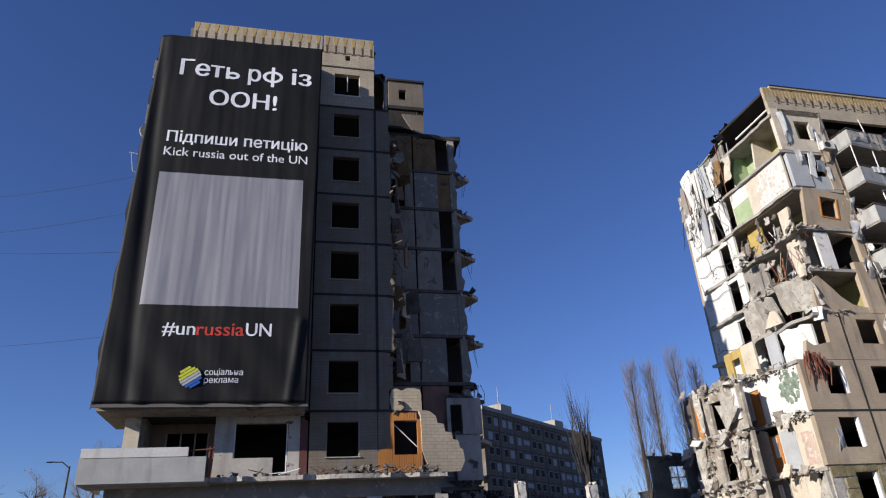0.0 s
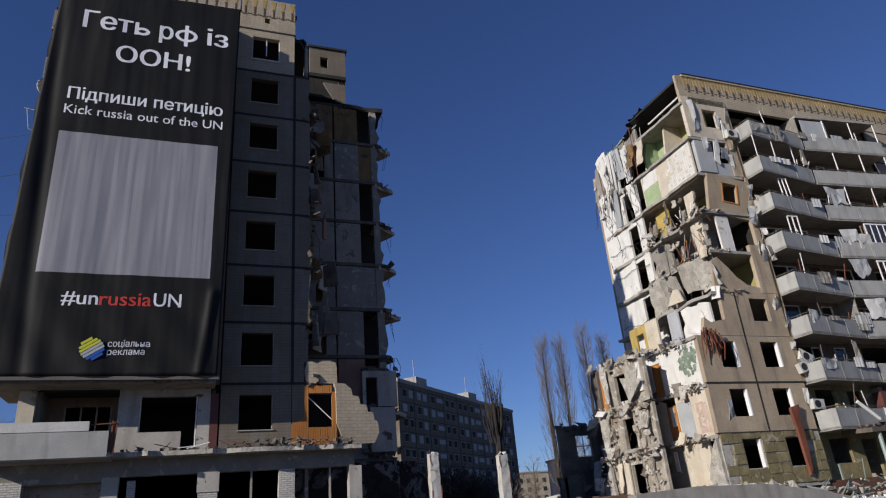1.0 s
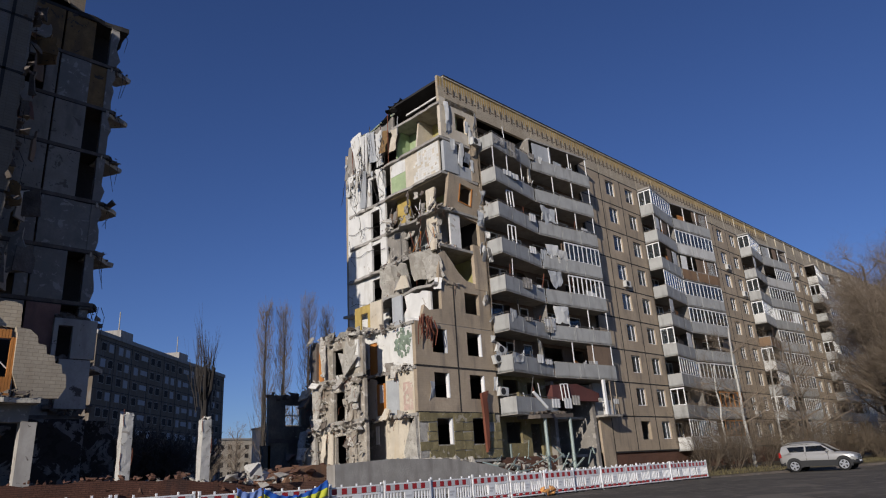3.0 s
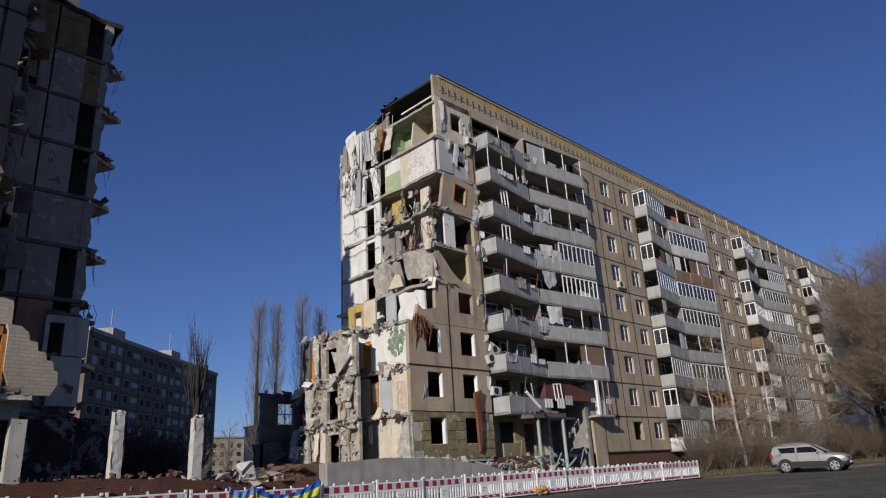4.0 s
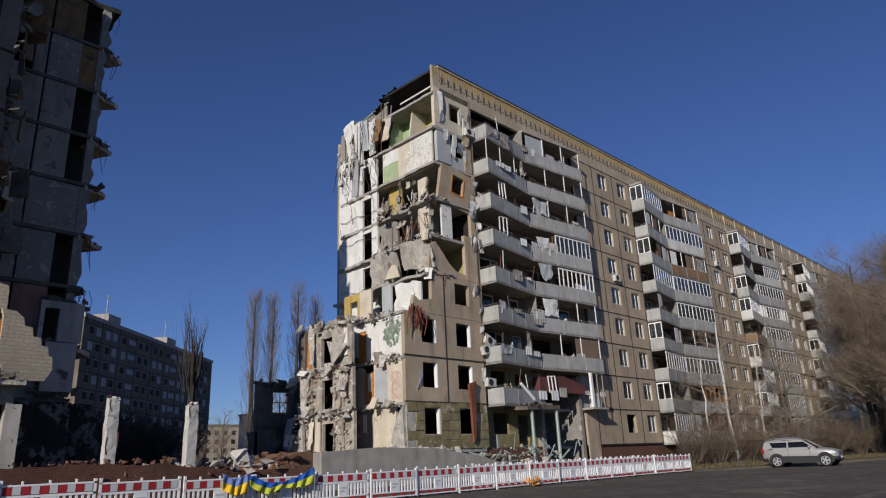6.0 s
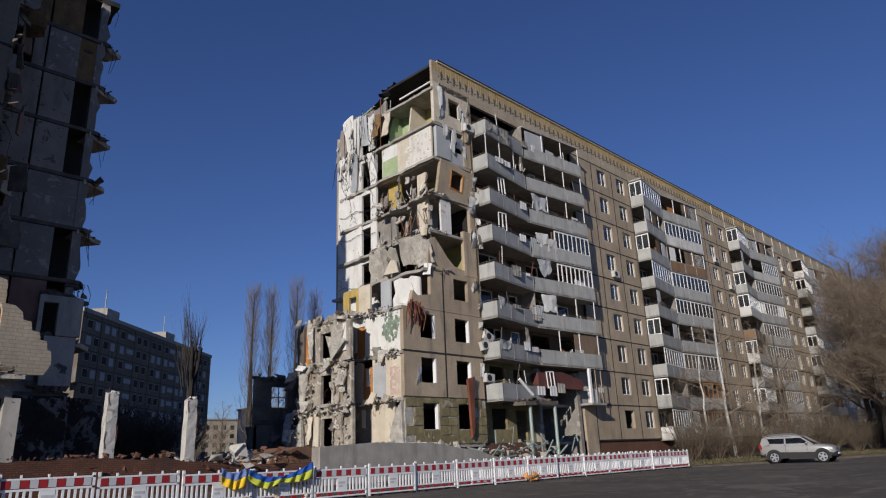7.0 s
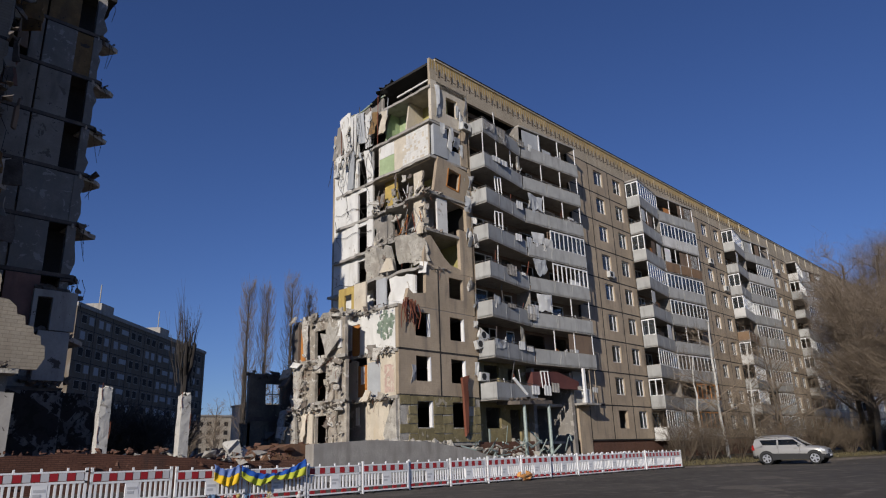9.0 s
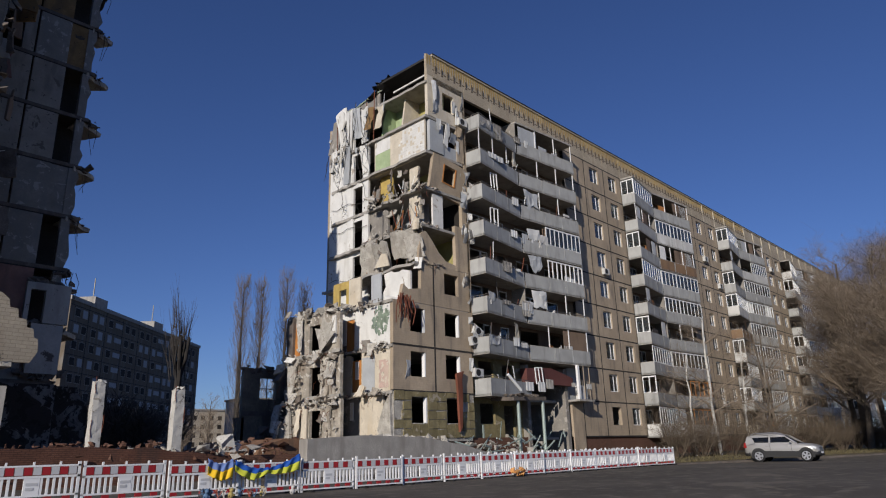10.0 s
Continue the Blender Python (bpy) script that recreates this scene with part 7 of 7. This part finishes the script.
# ---- trees ----
def grow(bm, p, d, length, rad, depth, q, spread, up, kids, seg=4, droop=0.0):
    """One limb and, from it, its smaller limbs."""
    pts = [p]
    for i in range(seg):
        d = (d + Vector((q.uniform(-1, 1), q.uniform(-1, 1), q.uniform(-.6, 1) * .6)) * .13 + Vector((0, 0, up * .12 - droop * i * .06))).normalized()
        pts.append(pts[-1] + d * length / seg)
    tube(bm, pts, rad, rad * .45, 6 if depth > 2 else 4 if depth > 1 else 3)
    if depth == 0:
        return
    for i in range(kids):
        t = q.uniform(.22, 1.0) if depth > 1 else q.uniform(.1, 1)
        k = min(int(t * seg), seg - 1)
        b = pts[k].lerp(pts[k + 1], t * seg - k)
        a = q.uniform(0, 6.28)
        o = d.orthogonal().normalized()
        o = (o * math.cos(a) + d.cross(o) * math.sin(a)).normalized()
        nd = (d * (1 - spread) + o * spread + Vector((0, 0, up * .4))).normalized()
        grow(bm, b, nd, length * q.uniform(.38, .68), max(.006, rad * (1 - t * .5) * q.uniform(.35, .5)), depth - 1, q, spread, up, kids, 3 if depth > 1 else 2, droop)


def bare_tree(name, at_xyz, height, seed, label, group="", bark=BARK, kids=7, depth=3, spread=.55, up=.35, droop=0.0, lean=(0, 0), thick=.018, haze=0):
    q = random.Random(seed)
    t = thing(name, at_xyz, label, "tree" if "bush" not in name else "bush", group)
    b = bmesh.new()
    pts = [Vector((0, 0, -.5))]
    for i in range(8):
        pts.append(pts[-1] + Vector((q.uniform(-.04, .04) * height * .3 + lean[0], q.uniform(-.04, .04) * height * .3 + lean[1], height * .86 / 8)))
    tube(b, pts, height * thick, height * .004, 8)
    part("trunk", b, bark, t)
    b = bmesh.new()
    for i in range(int(14 + height * .6)):
        f = q.uniform(.2, 1.0)
        k = min(int(f * 8), 7)
        p = pts[k].lerp(pts[k + 1], f * 8 - k)
        a = q.uniform(0, 6.28)
        nd = Vector((math.cos(a) * spread * 1.4, math.sin(a) * spread * 1.4, up * 1.6 + .2)).normalized()
        grow(b, p, nd, height * (.34 - .2 * f) * q.uniform(.7, 1.2), height * thick * .45 * (1.1 - f * .8), depth - 1, q, spread, up, kids, droop=droop)
    part("crown", b, TWIG, t)
    if haze:
        b = bmesh.new()
        crown = next(c for c in t.children if c.name.startswith('crown'))
        tips = [v.co.copy() for v in crown.data.vertices if math.hypot(v.co.x - pts[-1].x * v.co.z / height, v.co.y - pts[-1].y * v.co.z / height) > height * .05]
        for i in range(haze):
            p = q.choice(tips)
            d = Vector((q.uniform(-1, 1), q.uniform(-1, 1), q.uniform(-.4, 1.3))) * q.uniform(.8, 2.3)
            o = d.orthogonal().normalized() * q.uniform(.007, .013)
            m = p + d * .5 + Vector((q.uniform(-.2, .2), q.uniform(-.2, .2), .1))
            vs = [b.verts.new(w) for w in (p - o, p + o, m + o * .7, m - o * .7, p + d)]
            b.faces.new(vs[:4]), b.faces.new((vs[3], vs[2], vs[4]))
        tagged(part("twig_haze", b, TWIG, t, "haze of thin brown twigs"), kind="stuff")
    return t


def poplar(x, y, height, seed, label, group, width=.075):
    """A columnar poplar: many steep rods round one stem."""
    q = random.Random(seed)
    t = thing("poplar_tree", (x, y, 0), label, "tree", group)
    b = bmesh.new()
    tube(b, [(0, 0, -.1), (q.uniform(-.1, .1), 0, height * .5), (q.uniform(-.2, .2), q.uniform(-.2, .2), height * .97)], height * .014, .02, 7)
    tube(b, [(0, 0, -.1), (.05, 0, 8), (0, 0, 13.6 + q.uniform(-.8, .6))], .36, .2, 8)
    part("trunk", b, DARK_BARK, t)
    b = bmesh.new()
    for i in range(430):
        f = q.random() ** .8
        z = height * (.10 + .84 * f)
        a = q.uniform(0, 6.28)
        l = height * q.uniform(.06, .15) * (1.15 - .6 * f)
        out = height * width * (1.15 - .5 * f) * q.uniform(.3, 1)
        p = Vector((0, 0, z))
        m = Vector((math.cos(a) * out * .7, math.sin(a) * out * .7, z + l * .4))
        e = Vector((math.cos(a) * out, math.sin(a) * out, z + l))
        tube(b, [p, m, e], .020, .008, 3)
        for j in range(3):
            w = m.lerp(e, q.random())
            tube(b, [w, w + Vector((q.uniform(-.3, .3), q.uniform(-.3, .3), q.uniform(.4, 1.0)))], .010, .005, 3)
    part("crown", b, POP, t)
    return t


# Near-black bark for the poplar trunks and the whole pollarded tree.
DARK_BARK = mat("charred_bark", (.035, .03, .027), big=1.5, bump=.5, var=.3)
POP = mat("grey_poplar_twigs", (.13, .105, .085), big=.7, bump=0, var=.25)
for x, y, h, sd in ((42.3, 76, 23.4, 1), (44.9, 76, 23.5, 2), (49.4, 77, 25.8, 3), (53.0, 78, 24.6, 4)):
    poplar(x, y, h, sd, "tall bare columnar poplar, sunlit at the top", "row of poplars behind the ruin")
# pollarded tree, nearer and dark
pol = thing("pollarded_tree", (34.2, 75.0, 0), "pollarded tree with steep new shoots", "tree")
q = random.Random(8)
bm = bmesh.new()
tube(bm, [(0, 0, -.1), (0, 0, 8), (.1, 0, 12.0)], .50, .34, 8)
for i in range(6):
    a = i * 1.05
    tube(bm, [(0, 0, 9.0 + .3 * i), (math.cos(a) * .7, math.sin(a) * .7, 11.6), (math.cos(a) * 1.0, math.sin(a) * 1.0, 14.2)], .24, .13, 6)
part("trunk", bm, DARK_BARK, pol)
bm = bmesh.new()
for i in range(46):
    a, o = q.uniform(0, 6.28), q.uniform(.2, 1.2)
    p = Vector((math.cos(a) * o, math.sin(a) * o, q.uniform(9, 14)))
    grow(bm, p, Vector((math.cos(a) * .07, math.sin(a) * .07, 1)).normalized(), q.uniform(2.0, 6.6), .05, 1, q, .18, .5, 5)
part("crown", bm, DARK_BARK, pol)
for x, y, h, sd in ((52, 110, 11, 31), (57.5, 112, 12.5, 32), (47, 92, 8, 33), (38.5, 62, 9.5, 34), (35.5, 58, 8.5, 35)):
    bare_tree("bare_tree", (x, y, 0), h, sd, "small leafless tree among the far houses", "far trees", kids=6)
for x, y, h, sd in ((-18.5, 48, 8.6, 41), (-15.5, 50, 8.2, 42), (-21.5, 50, 9.4, 43), (-12.6, 52, 10.5, 44)):
    bare_tree("bare_tree", (x, y, 0), h, sd, "leafless tree beyond the tower", "trees beyond the tower", kids=7)
# birches and leafless trees before the long block
for x, y, h, sd, bk in ((61, 25, 14.5, 51, BIRCH), (66, 24.5, 12.5, 52, BIRCH), (58.5, 26, 10.5, 53, BIRCH), (71, 24, 14, 54, BARK), (77, 25, 15.5, 55, BARK)):
    bare_tree("birch_tree" if bk is BIRCH else "bare_tree", (x, y, 0), h, sd, "leafless birch with pale bark" if bk is BIRCH else "leafless tree before the block", "trees before the block", bark=bk, kids=7, droop=.5, up=.1, thick=.011)
for x, y, h, sd in ((82, 18, 19, 62), (90, 21, 20, 63), (84, 13.5, 17, 64), (98, 18, 28, 65), (104, 23, 29, 66), (93, 14, 24, 67), (110, 16, 30, 68), (88, 10, 21, 77), (79, 9, 18, 78), (76, 13, 16, 72), (64, 9, 11, 73), (72, 9.5, 14, 74), (86, 17, 19, 75), (74, 11, 15, 80), (80, 11.5, 17, 81), (68, 10, 12, 84)):
    bare_tree("bare_tree", (x, y, 0), h, sd, "large leafless tree with dense brown twigs", "trees before the block", kids=8, spread=.6, up=.25, depth=3, haze=6500)
for i in range(26):
    q = random.Random(100 + i)
    x = 52 + i * 1.7
    b = bmesh.new()
    sh = thing("bush", (x, 25.6 - (x - 52) * .16 + q.uniform(-1.2, 1.2), -.18), "tangled leafless bush on the dry lawn", "bush", "bushes before the block")
    for j in range(26):
        a = q.uniform(0, 6.28)
        grow(b, Vector((math.cos(a) * .3, math.sin(a) * .3, 0)), Vector((math.cos(a) * .6, math.sin(a) * .6, 1)).normalized(), q.uniform(1.4, 3.4), .02, 2, q, .5, .2, 5)
    part("twig_tangle", b, BUSH, sh)
bm = bmesh.new()
q = random.Random(77)
for i in range(5200):
    x = q.uniform(34, 90)
    y0 = 20.5 - (x - 34) * .22
    y = y0 + q.random() ** 2 * 9
    if y > 29.5 or y < 6:
        continue
    h, a = q.uniform(.06, .22), q.uniform(0, 3.14)
    w = .03
    vs = [bm.verts.new((x - w * math.cos(a), y - w * math.sin(a), -.18)), bm.verts.new((x + w * math.cos(a), y + w * math.sin(a), -.18)), bm.verts.new((x + q.uniform(-.1, .1), y + q.uniform(-.1, .1), h - .18))]
    bm.faces.new(vs)
tagged(new("grass", mesh("grass", bm, mat("dry_grass", (.12, .10, .05), var=.4, bump=0))), "dry straw-coloured winter grass on the lawn", "grass", kind="stuff")

# ---- houses behind ----
far = thing("apartment_building", (35.8, 121.9, 0), "nine-storey grey panel block in shade behind the gap", "building")
ang = math.degrees(math.atan2(158.3 - 121.9, 75.2 - 35.8))
FM = Matrix.Identity(4)
bm = bmesh.new()
L = 58.0
box(bm, 0, L, 0.0, 12, 0, 27.2)
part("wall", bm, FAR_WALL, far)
bm = bmesh.new()
box(bm, -.2, L + .2, -.2, 12.2, 27.2, 27.9)
for x in (11, 36):
    box(bm, x, x + 4.5, 2, 6, 27.9, 30.2)
    box(bm, x + 1, x + 1.15, 3, 3.15, 30.2, 34)
part("roof", bm, SLAB, far)
bm = bmesh.new()
for x in (0, 6, 12, 18.4, 25, 31, 37.4, 44, 50, 56.5):
    box(bm, x, x + .12, -.03, 0, 0, 27.2)
for k in range(1, 10):
    box(bm, 0, L, -.03, 0, 2.8 * k + 1.2, 2.8 * k + 1.3)
part("joint", bm, SEAM, far)
b1, b2, b3 = bmesh.new(), bmesh.new(), bmesh.new()
box(b1, 0, 1.6, -.06, 0.02, 0, 1.5)
box(b2, .1, 1.5, -.09, -.06, .1, 1.4)
box(b3, 0, 2.6, -.06, 0.02, .4, 1.3)
wm, wg, wl = mesh("window", b1, SLAB), mesh("pane", b2, PALE), mesh("window", b3, PALE)
wd = mesh("pane", (lambda b: (box(b, .1, 1.5, -.09, -.06, .1, 1.4), b)[1])(bmesh.new()), ROOM_SHADE)
q = random.Random(15)
for k in range(9):
    for j, x in enumerate((1.6, 4.0, 7.2, 9.6, 13.0, 15.6, 19.4, 22.0, 25.8, 28.4, 31.8, 34.4, 38.2, 40.8, 44.6, 47.2, 50.8, 53.4)):
        loggia = j in (5, 11)
        w = put("window", wl if loggia else wm, far, at(x, 0, 2.2 + 2.8 * k))
        if not loggia:
            put("pane", wg if q.random() < .35 else wd, w)
far.matrix_basis = at(35.8, 121.9, 0, ang)

low = thing("house", (108, 205, 0), "low tan house in far sunlight", "house", "far houses")
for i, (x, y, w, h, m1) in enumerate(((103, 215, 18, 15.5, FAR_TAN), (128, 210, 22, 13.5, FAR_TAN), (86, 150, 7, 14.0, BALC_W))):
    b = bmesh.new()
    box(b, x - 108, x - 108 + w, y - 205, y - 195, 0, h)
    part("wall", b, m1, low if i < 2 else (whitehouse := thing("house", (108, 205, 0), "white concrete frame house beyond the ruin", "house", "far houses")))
    own = low if i < 2 else whitehouse
    b = bmesh.new()
    box(b, x - 108.3, x - 107.7 + w, y - 205.3, y - 194.7, h, h + .5)
    part("roof", b, SLAB, own)
    b = bmesh.new()
    for k in range(int(h / 2.8)):
        for j in range(int(w / 3)):
            box(b, x - 107 + j * 3, x - 105.6 + j * 3, y - 205.05, y - 204.99, 1.2 + 2.8 * k, 2.6 + 2.8 * k)
            part("window", b, ROOM_SHADE, own)
            b = bmesh.new()
    b.free()

# street lamp beyond the tower and overhead wires
lamp = thing("street_lamp", (-14.5, 52, 0), "dark street lamp on a steel post", "lamp post")
bm = bmesh.new()
tube(bm, [(0, 0, 0), (0, 0, 8.4)], .10, .06, 8)
part("post", bm, TRIM, lamp)
bm = bmesh.new()
tube(bm, [(0, 0, 8.3), (-.5, 0, 8.7), (-1.0, 0, 8.7)], .04, n=6)
part("arm", bm, TRIM, lamp)
bm = bmesh.new()
chunk(bm, (-1.2, 0, 8.68), (.35, .12, .09), r)
part("lantern", bm, TRIM, lamp)
for i, (a, b) in enumerate((((-7.4, YF + 2, 20.4), (-26, 44, 24)), ((-7.4, YF + 2, 18.2), (-28, 44, 21)), ((-7.5, YF + 1, 15.3), (-30, 40, 19.5)), ((-7.5, YF + 2, 11.5), (-30, 46, 15)))):
    a, b = Vector(a), Vector(b)
    bm = bmesh.new()
    tube(bm, [a.lerp(b, j / 12) - Vector((0, 0, 2.2 * (j / 12) * (1 - j / 12))) for j in range(13)], .009, n=4)
    tagged(new("overhead_wire", mesh("overhead_wire", bm, SEAM)), "thin black wire strung from the tower", "wire", "overhead wires")
